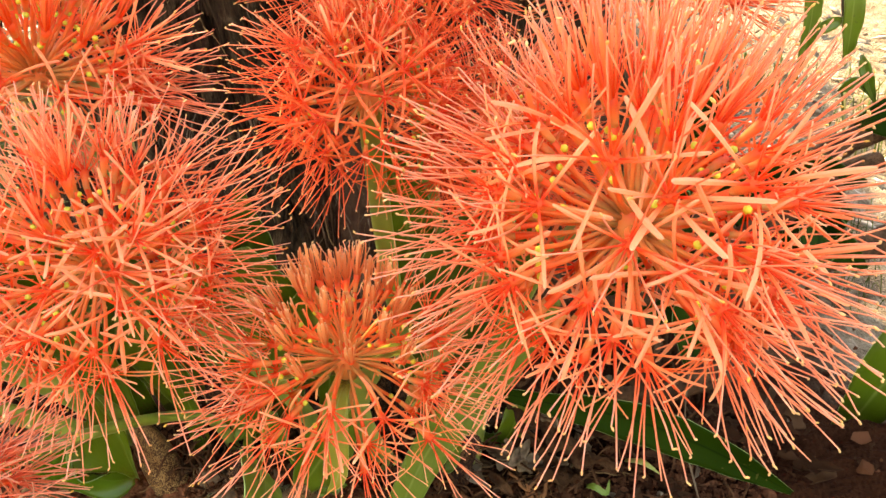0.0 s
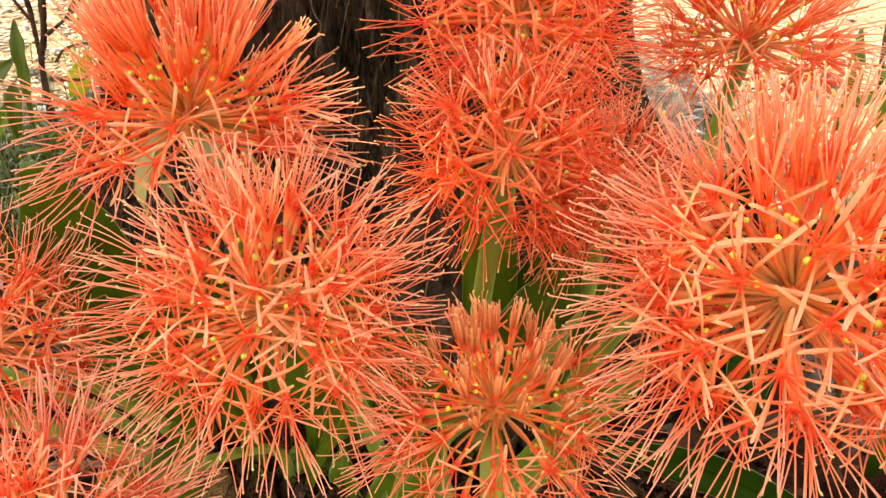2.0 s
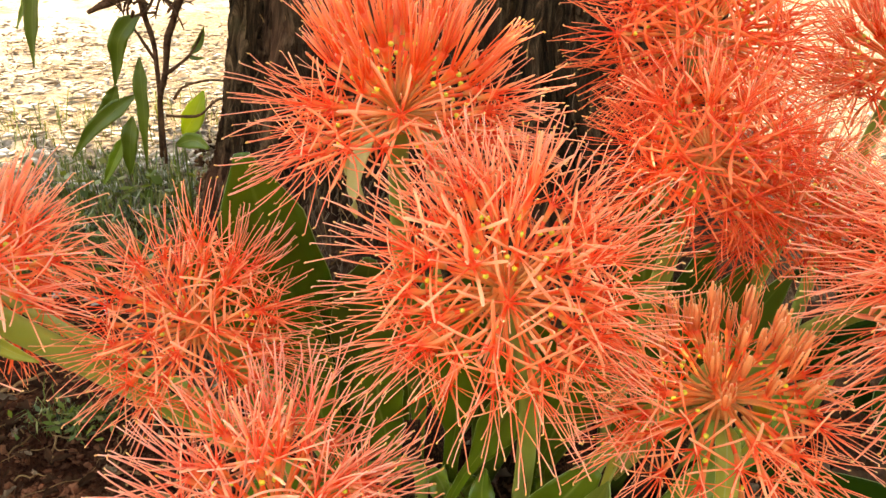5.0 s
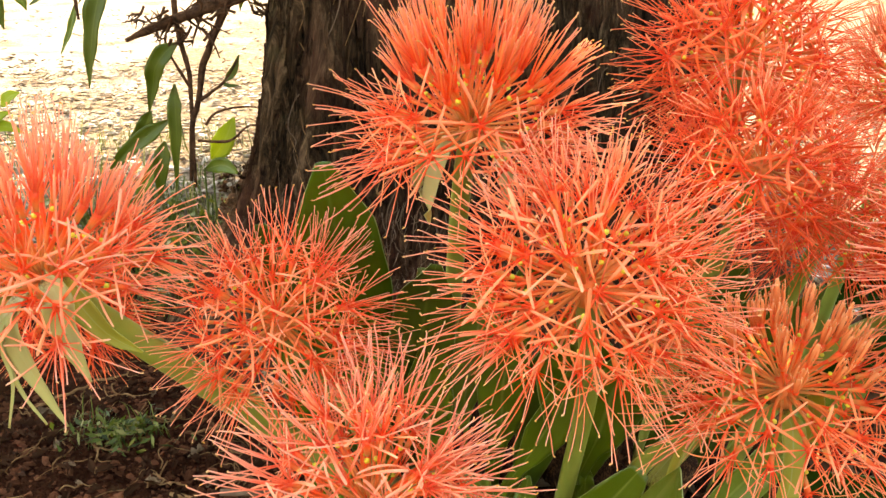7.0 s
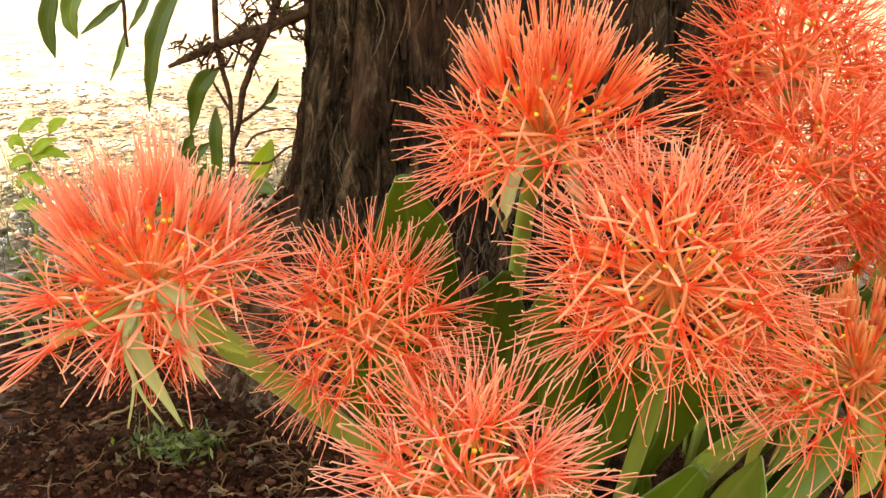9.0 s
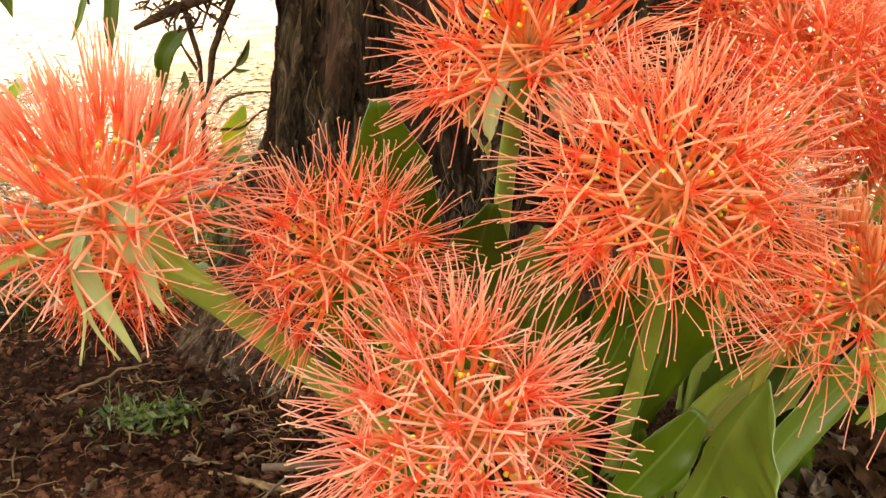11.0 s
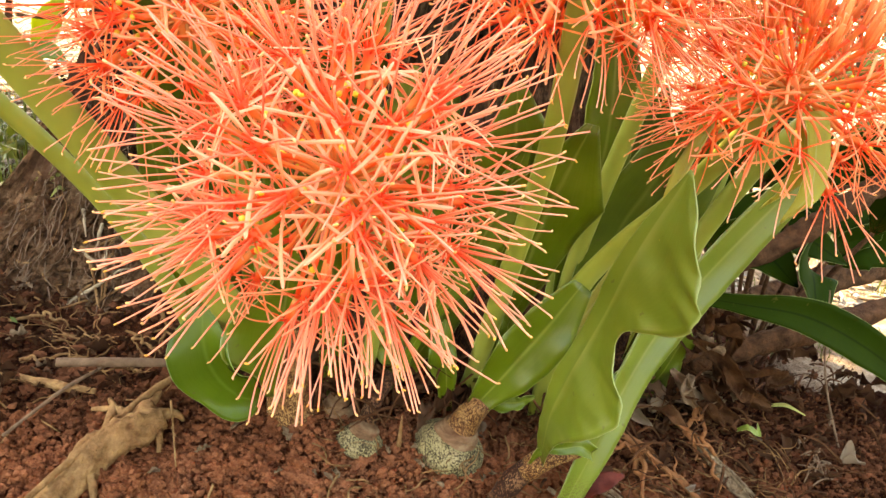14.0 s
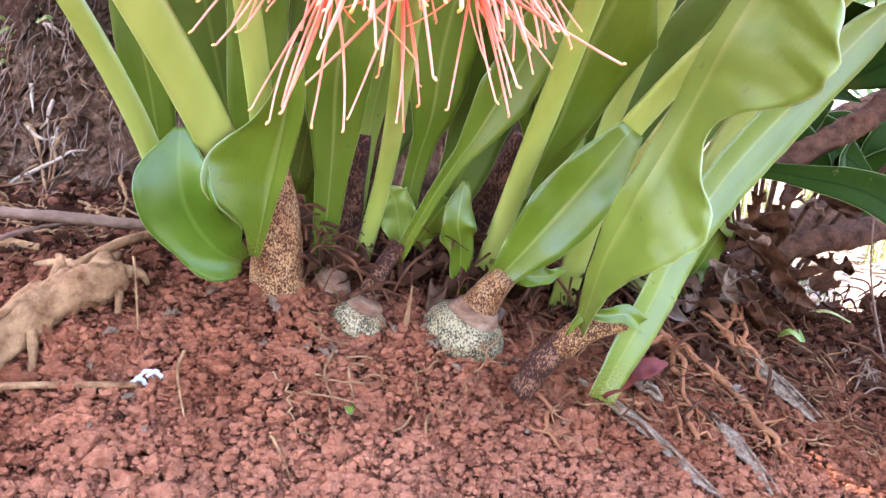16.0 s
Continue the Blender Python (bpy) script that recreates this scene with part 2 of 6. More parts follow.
def earth(m, pos):
    """Red earth: light painted in front, paler and pinker; shade painted towards bulbs and tree."""
    n1, n2, n3 = m.noise(7.0, 4.0), m.noise(48.0, 6.0, 0.65), m.noise(300.0, 4.0, 0.7)
    c = m.ramp(n1, (0.32, (0.170, 0.048, 0.017)), (0.68, (0.30, 0.103, 0.046)))
    c = m.mix(m.ramp(n2, (0.34, (0, 0, 0)), (0.60, (1, 1, 1))), m.mix(0.72, c, (0.055, 0.014, 0.006)), c)
    c = m.mix(m.math("MULTIPLY", m.ramp(n3, (0.52, (0, 0, 0)), (0.72, (1, 1, 1))), 0.42), c, (0.43, 0.175, 0.085))
    c = m.mix(m.math("MULTIPLY", m.ramp(m.noise(520.0, 2.0, 0.6), (0.36, (1, 1, 1)), (0.46, (0, 0, 0))), 0.55), c, (0.060, 0.017, 0.008))
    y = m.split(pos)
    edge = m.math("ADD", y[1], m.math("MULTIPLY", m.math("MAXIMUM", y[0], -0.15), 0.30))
    # shade round the bulbs and the tree, mixed in as near-black brown
    bank_shade = m.math("ADD", m.math("MULTIPLY", m.math("SUBTRACT", edge, 0.445), 14.0), m.math("MULTIPLY", m.math("SUBTRACT", m.noise(13.0, 4.0), 0.5), 2.4))
    bank_shade.node.use_clamp = True
    # dry stands for brighter sky light on the front soil, painted paler
    dry = m.math("ADD", m.math("SUBTRACT", m.math("MULTIPLY", m.math("SUBTRACT", 0.425, edge), 9.0), m.math("MAXIMUM", m.math("MULTIPLY", m.math("SUBTRACT", -0.38, y[0]), 14.0), 0.0)), m.math("MULTIPLY", m.math("SUBTRACT", m.noise(17.0, 5.0, 0.6), 0.5), 2.6))
    dry.node.use_clamp = True
    c = m.mix(m.math("MULTIPLY", dry, 0.5), c, m.ramp(n3, (0.35, (0.24, 0.083, 0.034)), (0.65, (0.47, 0.205, 0.110))))
    return m.mix(m.math("MULTIPLY", bank_shade, 0.90), c, (0.025, 0.008, 0.0035)), n2, n3


mt = Mat("soil", 1.0, 0.03)
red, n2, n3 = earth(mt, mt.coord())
far = mt.node("ShaderNodeVectorMath")
far.operation = "DISTANCE"
far.inputs[1].default_value = (-0.1, 0.7, 0.0)
mt.link(mt.coord(), far.inputs[0])
band = mt.math("ADD", far.outputs["Value"], mt.math("ADD", mt.math("MULTIPLY", mt.noise(2.5, 4.0), 1.1), mt.math("MULTIPLY", mt.math("MAXIMUM", mt.math("SUBTRACT", mt.split(mt.coord())[0], 0.27), 0.0), 2.2)))
straw = mt.ramp(mt.noise(38.0, 6.0, 0.7), (0.3, (0.12, 0.078, 0.048)), (0.5, (0.26, 0.19, 0.125)), (0.72, (0.44, 0.35, 0.26)))
sand = mt.ramp(mt.math("SUBTRACT", mt.math("MULTIPLY", mt.noise(3.0, 5.0, 0.6), 0.9), mt.math("MAXIMUM", mt.math("MULTIPLY", mt.split(mt.coord())[0], 0.22), -0.42)), (0.74, (0, 0, 0)), (0.94, (1, 1, 1)))
bare = mt.ramp(mt.math("ADD", mt.math("MINIMUM", mt.math("MULTIPLY", mt.split(mt.coord())[0], 0.5), 0.16), mt.math("MULTIPLY", mt.noise(2.0, 4.0), 0.8)), (0.42, (0, 0, 0)), (0.66, (1, 1, 1)))
near = mt.ramp(mt.math("MULTIPLY", band, 0.4), (0.66, (1, 1, 1)), (0.95, (0.1, 0.1, 0.1)))
straw = mt.mix(mt.math("MULTIPLY", mt.math("MULTIPLY", bare, near), 0.85), straw, (0.085, 0.042, 0.020))
straw = mt.mix(sand, straw, mt.ramp(mt.noise(26.0, 6.0, 0.7), (0.3, (0.27, 0.20, 0.145)), (0.6, (0.52, 0.45, 0.37))))
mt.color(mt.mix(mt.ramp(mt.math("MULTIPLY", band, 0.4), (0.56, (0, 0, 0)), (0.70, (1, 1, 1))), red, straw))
cv = mt.node("ShaderNodeTexVoronoi", Scale=230.0, Randomness=1.0)
mt.link(mt.coord(), cv.inputs["Vector"])
mt.bump(mt.math("ADD", mt.math("SUBTRACT", n2, mt.math("MULTIPLY", cv.outputs["Distance"], 0.9)), mt.math("MULTIPLY", n3, 0.6)), 1.0, 0.008)
M_SOIL = mt.m
mt = Mat("clod", 1.0, 0.03)
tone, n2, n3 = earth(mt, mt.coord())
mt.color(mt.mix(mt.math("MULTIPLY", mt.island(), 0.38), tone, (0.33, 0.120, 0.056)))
mt.bump(mt.math("ADD", n3, mt.noise(700.0, 3.0, 0.7)), 0.8, 0.0025)
M_CLOD = mt.m
mt = Mat("bark", 1.0, 0.02)
fib = mt.noise(46.0, 9.0, 0.75, vec=mt.stretch((1.0, 1.0, 0.30)), distort=1.2)
big = mt.noise(5.0, 4.0)
bark = mt.ramp(fib, (0.38, (0.008, 0.005, 0.003)), (0.52, (0.050, 0.027, 0.013)), (0.66, (0.17, 0.097, 0.050)))
bark = mt.mix(mt.ramp(big, (0.45, (0, 0, 0)), (0.7, (1, 1, 1))), bark, mt.mix(0.5, bark, (0.16, 0.06, 0.035)))
moss = mt.ramp(mt.noise(14.0, 5.0), (0.60, (0, 0, 0)), (0.72, (1, 1, 1)))
bark = mt.mix(mt.math("MULTIPLY", moss, 0.35), bark, (0.05, 0.05, 0.02))
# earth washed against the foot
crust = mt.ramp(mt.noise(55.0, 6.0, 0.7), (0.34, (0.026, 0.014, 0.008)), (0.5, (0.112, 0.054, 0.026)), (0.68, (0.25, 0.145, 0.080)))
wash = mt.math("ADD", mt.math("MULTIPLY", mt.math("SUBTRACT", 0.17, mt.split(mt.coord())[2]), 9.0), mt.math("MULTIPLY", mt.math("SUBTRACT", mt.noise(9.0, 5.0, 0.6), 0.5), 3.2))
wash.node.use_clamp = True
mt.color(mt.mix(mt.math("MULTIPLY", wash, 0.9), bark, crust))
mt.bump(mt.math("ADD", fib, mt.math("MULTIPLY", mt.noise(120.0, 5.0, vec=mt.stretch((1, 1, 0.3))), 0.5)), 0.9, 0.012)
M_BARK = mt.m


def wood_material(name, dark, light, scale=60.0, rough=0.75, relief=0.6):
    m = Mat(name, rough, 0.04)
    n = m.noise(scale, 5.0, 0.65)
    c = m.ramp(n, (0.3, dark), (0.7, light))
    m.color(m.mix(m.math("MULTIPLY", m.random(), 0.3), c, dark))
    m.bump(m.math("ADD", m.noise(scale * 3.0, 4.0, 0.65), n), relief, 0.003)
    return m.m


M_ROOT = wood_material("root_bark", (0.085, 0.033, 0.012), (0.36, 0.20, 0.085), 70.0, 0.85, 1.0)
M_ROOT_RED = wood_material("rust_root", (0.17, 0.06, 0.024), (0.34, 0.14, 0.055), 90.0)
M_ROOT_WHITE = wood_material("pale_root", (0.19, 0.125, 0.070), (0.39, 0.29, 0.18), 90.0)
M_TWIG = wood_material("twig", (0.09, 0.05, 0.028), (0.21, 0.13, 0.08), 80.0)
M_FIBRE = wood_material("root_fibre", (0.022, 0.008, 0.004), (0.125, 0.050, 0.022), 55.0, 0.9)
M_DRIFT = wood_material("grey_wood", (0.08, 0.045, 0.024), (0.38, 0.265, 0.16), 160.0, 0.85, 1.0)
M_LOG = wood_material("brown_log", (0.026, 0.011, 0.006), (0.15, 0.070, 0.034), 90.0, 0.8, 0.9)
M_WHITE = wood_material("white_scrap", (0.26, 0.25, 0.23), (0.50, 0.49, 0.46), 60.0)

mt = Mat("dead_leaf", 0.9, 0.05)
dl = mt.ramp(mt.random(), (0.0, (0.016, 0.006, 0.003)), (0.45, (0.045, 0.018, 0.008)), (0.8, (0.105, 0.050, 0.025)), (1.0, (0.32, 0.23, 0.15)))
dl = mt.mix(mt.math("MULTIPLY", mt.island(), 0.45), dl, (0.055, 0.019, 0.008))
mt.color(mt.mix(mt.math("MULTIPLY", mt.noise(90.0, 4.0), 0.5), dl, (0.06, 0.026, 0.012)))
mt.bump(mt.noise(140.0, 4.0), 0.5, 0.002)
mt.translucent(dl, 0.15)
M_DEAD = mt.m
mt = Mat("straw", 0.8, 0.2)
st = mt.ramp(mt.island(), (0.0, (0.12, 0.075, 0.045)), (0.5, (0.27, 0.195, 0.13)), (1.0, (0.56, 0.49, 0.40)))
mt.color(st)
M_STRAW = mt.m
M_SCRAP_BROWN = wood_material("brown_scrap", (0.024, 0.008, 0.003), (0.115, 0.050, 0.022), 75.0, 0.85, 0.8)
M_SCRAP = wood_material("leaf_scrap", (0.085, 0.046, 0.023), (0.25, 0.160, 0.095), 120.0, 0.9, 0.5)
mt = Mat("grass", 0.5, 0.3)
gr = mt.ramp(mt.island(), (0.0, (0.026, 0.038, 0.003)), (0.45, (0.075, 0.095, 0.008)), (0.8, (0.115, 0.125, 0.014)), (1.0, (0.22, 0.185, 0.060)))
mt.color(gr)
mt.translucent(gr, 0.35)
M_GRASS = mt.m
mt = Mat("crown_leaf", 0.45, 0.3)
cl = mt.ramp(mt.island(), (0.0, (0.03, 0.07, 0.012)), (1.0, (0.09, 0.15, 0.03)))
mt.color(cl)
mt.translucent(cl, 0.25)
M_CROWN = mt.m


# ---- mesh helpers ----
class Geo:
    """Vertices and faces gathered for one mesh."""

    def __init__(self):
        self.v, self.f, self.m, self.uv = [], [], [], []

    def add(self, verts, faces, mat=0, uvs=None):
        o = len(self.v)
        self.v.extend(verts)
        self.f.extend([tuple(i + o for i in f) for f in faces])
        self.m.extend([mat] * len(faces))
        self.uv.extend(uvs if uvs is not None else [(0.25, 0.5)] * len(verts))
        return self

    def mesh(self, name, mats, smooth=True):
        me = bpy.data.meshes.new(name)
        me.from_pydata([tuple(v) for v in self.v], [], self.f)
        for m in mats:
            me.materials.append(m)
        me.polygons.foreach_set("material_index", self.m)
        me.polygons.foreach_set("use_smooth", [smooth] * len(self.f))
        layer = me.uv_layers.new(name="UVMap")
        idx = np.empty(len(me.loops), dtype=np.int32)
        me.loops.foreach_get("vertex_index", idx)
        layer.data.foreach_set("uv", np.asarray(self.uv, dtype=np.float32)[idx].ravel())
        me.update()
        return me


def part(name, geo, mats, parent=None, label="", smooth=True):
    """One mesh object, under a thing or a part."""
    mats = mats if isinstance(mats, (list, tuple)) else [mats]
    data = geo.mesh(name, mats, smooth) if isinstance(geo, Geo) else geo
    ob = new(name, data)
    ob.parent = parent
    if label:
        tagged(ob, label)
    return ob


def thing(name, label, category, group="", at=(0, 0, 0)):
    ob = new(name)
    ob.empty_display_size = 0.02
    ob.location = at
    return tagged(ob, label, category, group)


def spline(pts, n):
    """n points along a smooth curve through pts."""
    p = [Vector(q) for q in pts]
    p = [p[0] * 2 - p[1]] + p + [p[-1] * 2 - p[-2]]
    out, segs = [], len(p) - 3
    for i in range(n):
        s = i / (n - 1) * segs
        k = min(int(s), segs - 1)
        t = s - k
        a, b, c, d = p[k:k + 4]
        out.append(0.5 * ((2 * b) + (c - a) * t + (2 * a - 5 * b + 4 * c - d) * t * t + (3 * b - a - 3 * c + d) * t ** 3))
    return out


def flowing(values, n):
    """Values along a part, passed smoothly."""
    return np.array([max(0.0002, v.x) for v in spline([(v, 0, 0) for v in values], n)])


def along(values, n):
    return np.interp(np.linspace(0, 1, n), np.linspace(0, 1, len(values)), values)


def tube(geo, pts, radii, sides=8, mat=0, rough=0.0, flat=1.0, seed=0, n=None, hint=(0, -1, 0.3)):
    """A round or flattened stalk along pts; rough roughens its sides."""
    n = n or max(len(pts), 2)
    path = spline(pts, n) if n != len(pts) or len(pts) > 2 else [Vector(p) for p in pts]
    rad = along(radii, n)
    verts, faces, uvs = [], [], []
    side = None
    for i, p in enumerate(path):
        t = (path[min(i + 1, n - 1)] - path[max(i - 1, 0)]).normalized()
        side = t.cross(Vector(hint)) if side is None else side - t * side.dot(t)
        if side.length < 1e-6:
            side = t.orthogonal()
        side.normalize()
        up = side.cross(t)
        for k in range(sides):
            a = 2 * math.pi * k / sides
            r = rad[i]
            if rough:
                q = p + side * math.cos(a) * r * 3
                r *= 1 + rough * (noise.noise((q * 60.0) + Vector((seed, 0, 0))) + 0.6 * noise.noise(q * 190.0 + Vector((0, seed, 0))))
            verts.append(p + side * math.cos(a) * r + up * math.sin(a) * r * flat)
            uvs.append((k / sides, i / (n - 1)))
    for i in range(n - 1):
        for k in range(sides):
            a, b = i * sides + k, i * sides + (k + 1) % sides
            faces.append((a, b, b + sides, a + sides))
    faces.append(tuple(range(sides))[::-1])
    faces.append(tuple(range((n - 1) * sides, n * sides)))
    geo.add(verts, faces, mat, uvs)
    return geo


def blade(geo, pts, widths, facing=(0, -1, 0.2), cup=0.15, wave=0.0, waves=3.0, seed=0, nu=9, nv=26, thick=0.0007, twist=0.0, roll=0.0, mat=0, lw=None, rw=None, wrap=0.0):
    """A leaf blade along pts, with its midrib sunk (cup), a wavy margin and a real thickness. roll curls the right margin up."""
    path, wid = spline(pts, nv), along(widths, nv)
    left, right = (flowing(lw, nv) if lw else wid * 0.5), (flowing(rw, nv) if rw else wid * 0.5)
    top, bot, uvs = [], [], []
    for i, p in enumerate(path):
        s = i / (nv - 1)
        t = (path[min(i + 1, nv - 1)] - path[max(i - 1, 0)]).normalized()
        side = t.cross(Vector(facing)).normalized()
        if twist:
            side = Matrix.Rotation(radians(twist * s), 3, t) @ side
        nrm = side.cross(t).normalized()
        for k in range(nu):
            u = k / (nu - 1) * 2 - 1
            w = float(right[i] if u > 0 else left[i])
            c_ = cup + wrap * (1 - s) ** 3
            h = c_ * abs(u) ** 1.5 * w - 0.25 * w * c_
            ph = seed * 1.7 + (1.3 if u > 0 else 0)
            h += wave * w * abs(u) ** 2 * math.sin(s * waves * 2 * math.pi + ph)
            x = u * w
            if roll:
                e = max(0.0, u if roll > 0 else -u)
                bend = abs(roll) * e * e * math.sin(min(1.0, s * 1.4) * math.pi)
                x *= 1 - 0.55 * min(bend, 1.0)
                h += bend * w * 0.9
            h += 0.07 * w * noise.noise(p * 40 + Vector((u * 1.5, seed, 0))) + 0.10 * w * u * u * noise.noise(p * 95 + Vector((u, seed, 3)))
            q = p + side * x + nrm * h
            top.append(q + nrm * thick * 0.5)
            bot.append(q - nrm * thick * 0.5)
            uvs.append((k / (nu - 1), s))
    n = nu * nv
    faces = []
    for i in range(nv - 1):
        for k in range(nu - 1):
            a = i * nu + k
            faces.append((a, a + 1, a + nu + 1, a + nu))
            faces.append((n + a, n + a + nu, n + a + nu + 1, n + a + 1))
    rim = [k for k in range(nu)] + [i * nu + nu - 1 for i in range(1, nv)] + [(nv - 1) * nu + k for k in range(nu - 2, -1, -1)] + [i * nu for i in range(nv - 2, 0, -1)]
    for a, b in zip(rim, rim[1:] + rim[:1]):
        faces.append((b, a, n + a, n + b))
    geo.add(top + bot, faces, mat, uvs + uvs)
    return geo


def smooth01(a, b, x):
    t = np.clip((x - a) / (b - a), 0.0, 1.0)
    return t * t * (3 - 2 * t)


# ---- the ground ----
TREE = Vector((-0.25, 1.2, 0.0))


def lie(x, y):
    """The height of the ground without its crumbs."""
    r = np.hypot(x - TREE.x, y - TREE.y)
    near = -0.045 + 0.07 * smooth01(0.36, 0.56, y)
    fall = 0.13 * smooth01(0.12, 0.24, x) * smooth01(0.575, 0.66, y) * (1 - smooth01(0.45, 1.3, np.hypot(x - 0.45, y - 0.95)))
    return near * (1 - smooth01(1.2, 2.4, r)) - fall * (1 - smooth01(1.6, 4.0, r))


def ground_lines(lo, hi, step, reach, grow):
    mid = list(np.arange(lo, hi + step * 0.5, step))
    out, d, p = [], step, hi
    while p < reach:
        d *= grow
        p += d
        out.append(p)
    d, p, back = step, lo, []
    while p > -reach:
        d *= grow
        p -= d
        back.append(p)
    return np.array(back[::-1] + mid + out)


def build_ground():
    xs = ground_lines(-0.52, 0.24, 0.0023, 900.0, 1.13)
    ys = ground_lines(0.36, 0.60, 0.0023, 900.0, 1.13)
    X, Y = np.meshgrid(xs, ys)
    Z = lie(X, Y)
    flat = np.empty(X.size)
    for i, (x, y) in enumerate(zip(X.ravel(), Y.ravel())):
        if abs(x) > 30 or abs(y) > 30:
            flat[i] = 0.0
            continue
        h = 0.014 * noise.noise(Vector((x * 7, y * 7, 3.1)))
        if -0.9 < x < 0.6 and 0.1 < y < 1.1:
            h += 0.008 * noise.noise(Vector((x * 26, y * 26, 1.0)))
            q = Vector((x + 0.006 * noise.noise(Vector((x * 60, y * 60, 2.0))), y + 0.006 * noise.noise(Vector((x * 60, y * 60, 7.0))), 0.0))
            near = noise.voronoi(q * 72.0)[0][0]
            fine = noise.voronoi(q * 165.0)[0][0]
            mid = noise.voronoi(q * 38.0 + Vector((5, 0, 0)))[0][0]
            h += 0.012 * (0.5 - mid) * (0.5 + noise.noise(Vector((x * 9, y * 9, 4.0)))) + 0.012 * (0.5 - near) * (0.65 + noise.noise(Vector((x * 14, y * 14, 8.0)))) + 0.008 * (0.5 - fine)
        flat[i] = h
    Z = Z + flat.reshape(Z.shape)
    ny, nx = Z.shape
    verts = np.stack([X.ravel(), Y.ravel(), Z.ravel()], 1)
    a = (np.arange(ny - 1)[:, None] * nx + np.arange(nx - 1)[None, :]).ravel()
    faces = np.stack([a, a + 1, a + nx + 1, a + nx], 1)
    me = bpy.data.meshes.new("ground")
    me.from_pydata(verts.tolist(), [], faces.tolist())
    me.materials.append(M_SOIL)
    me.polygons.foreach_set("use_smooth", [True] * len(faces))
    me.update()
    return tagged(new("ground", me), "red-brown crumbly soil bank, paling to straw-strewn earth", "ground", kind="structure")


ground = build_ground()


def on_ground(x, y, up=0.0):
    """A place on the ground, with its crumbs' mean height."""
    h = 0.014 * noise.noise(Vector((x * 7, y * 7, 3.1)))
    if -0.9 < x < 0.6 and 0.1 < y < 1.1:
        h += 0.008 * noise.noise(Vector((x * 26, y * 26, 1.0)))
    return Vector((x, y, float(lie(x, y)) + h + up))



rng = random.Random(4)
ICO = bmesh.new()
bmesh.ops.create_icosphere(ICO, subdivisions=1, radius=1.0)
ICO_V = [v.co.copy() for v in ICO.verts]
ICO_F = [tuple(v.index for v in f.verts) for f in ICO.faces]
ICO2 = bmesh.new()
bmesh.ops.create_icosphere(ICO2, subdivisions=2, radius=1.0)
ICO2_V = [v.co.copy() for v in ICO2.verts]
ICO2_F = [tuple(v.index for v in f.verts) for f in ICO2.faces]


def clod(geo, place, size, fine=False):
    """A crumb of soil: a lumpy, slightly squat pebble."""
    o = Vector((rng.random() * 50, rng.random() * 50, rng.random() * 50))
    turn = Euler((rng.random() * 6, rng.random() * 6, rng.random() * 6)).to_matrix()
    sq = Vector((rng.uniform(0.8, 1.3), rng.uniform(0.7, 1.1), rng.uniform(0.6, 0.95))) * size
    V, F = (ICO2_V, ICO2_F) if fine else (ICO_V, ICO_F)
    vs = []
    for v in V:
        r = 1 + 0.75 * noise.noise(v * 1.2 + o) + 0.75 * noise.noise(v * 2.6 + o)
        q = turn @ (v * r)
        vs.append(place + Vector((q.x * sq.x, q.y * sq.y, q.z * sq.z)))
    geo.add(vs, F)


def build_clods():
    geo = Geo()
    for i in range(13000):
        x, y = rng.uniform(-0.56, 0.26), 0.30 + 0.31 * rng.random() ** 1.1
        if y > 0.52 and rng.random() < 0.5:
            continue
        heap = 0.5 + 0.5 * noise.noise(Vector((x * 22, y * 22, 5.0)))
        s = 0.0009 + 0.0058 * (rng.random() ** 4.0) * (0.35 + heap)
        clod(geo, on_ground(x, y, rng.uniform(-0.2, 0.35) * s + 0.003 * heap), s, s > 0.0019)
    for i in range(17000):
        x, y = rng.uniform(-0.54, 0.24), 0.31 + 0.26 * rng.random()
        s = rng.uniform(0.0005, 0.0016)
        clod(geo, on_ground(x, y, rng.uniform(0.0, 0.006)), s)
    for i in range(8000):
        x, y = rng.uniform(-0.50, 0.24), 0.33 + 0.20 * rng.random()
        s = rng.uniform(0.0014, 0.0032)
        clod(geo, on_ground(x, y, rng.uniform(0.0, 0.007)), s)
    for i in range(900):
        x, y = rng.uniform(-1.0, 0.5), rng.uniform(0.5, 1.0)
        s = 0.002 + 0.006 * rng.random() ** 3
        clod(geo, on_ground(x, y, s * 0.1), s)
    for i in range(5200):
        x, y = rng.uniform(-0.98, -0.40), rng.uniform(0.50, 0.96)
        s = 0.0013 + 0.0045 * rng.random() ** 3
        clod(geo, on_ground(x, y, s * rng.uniform(0.0, 0.6)), s)
    ob = part("soil_clods", geo, M_CLOD, None, smooth=False)
    return tagged(ob, "loose red-brown crumbs of soil on the bank", "soil", kind="stuff")


build_clods()

# ---- the tree ----
tree = thing("tree", "old tree with dark fibrous bark and flared roots", "tree", at=(0, 0, 0))


def trunk_radius(z, a):
    base = 0.29 + 0.17 * math.exp(-max(z, -0.1) / 0.14) + 0.05 * math.exp(-max(z, 0) / 0.5)
    lobes = 0.055 * math.exp(-max(z, 0) / 0.28) * math.sin(5 * a + 0.6) + 0.02 * math.sin(3 * a + 1.0)
    return base + lobes + 0.055 * max(0.0, math.cos(a))


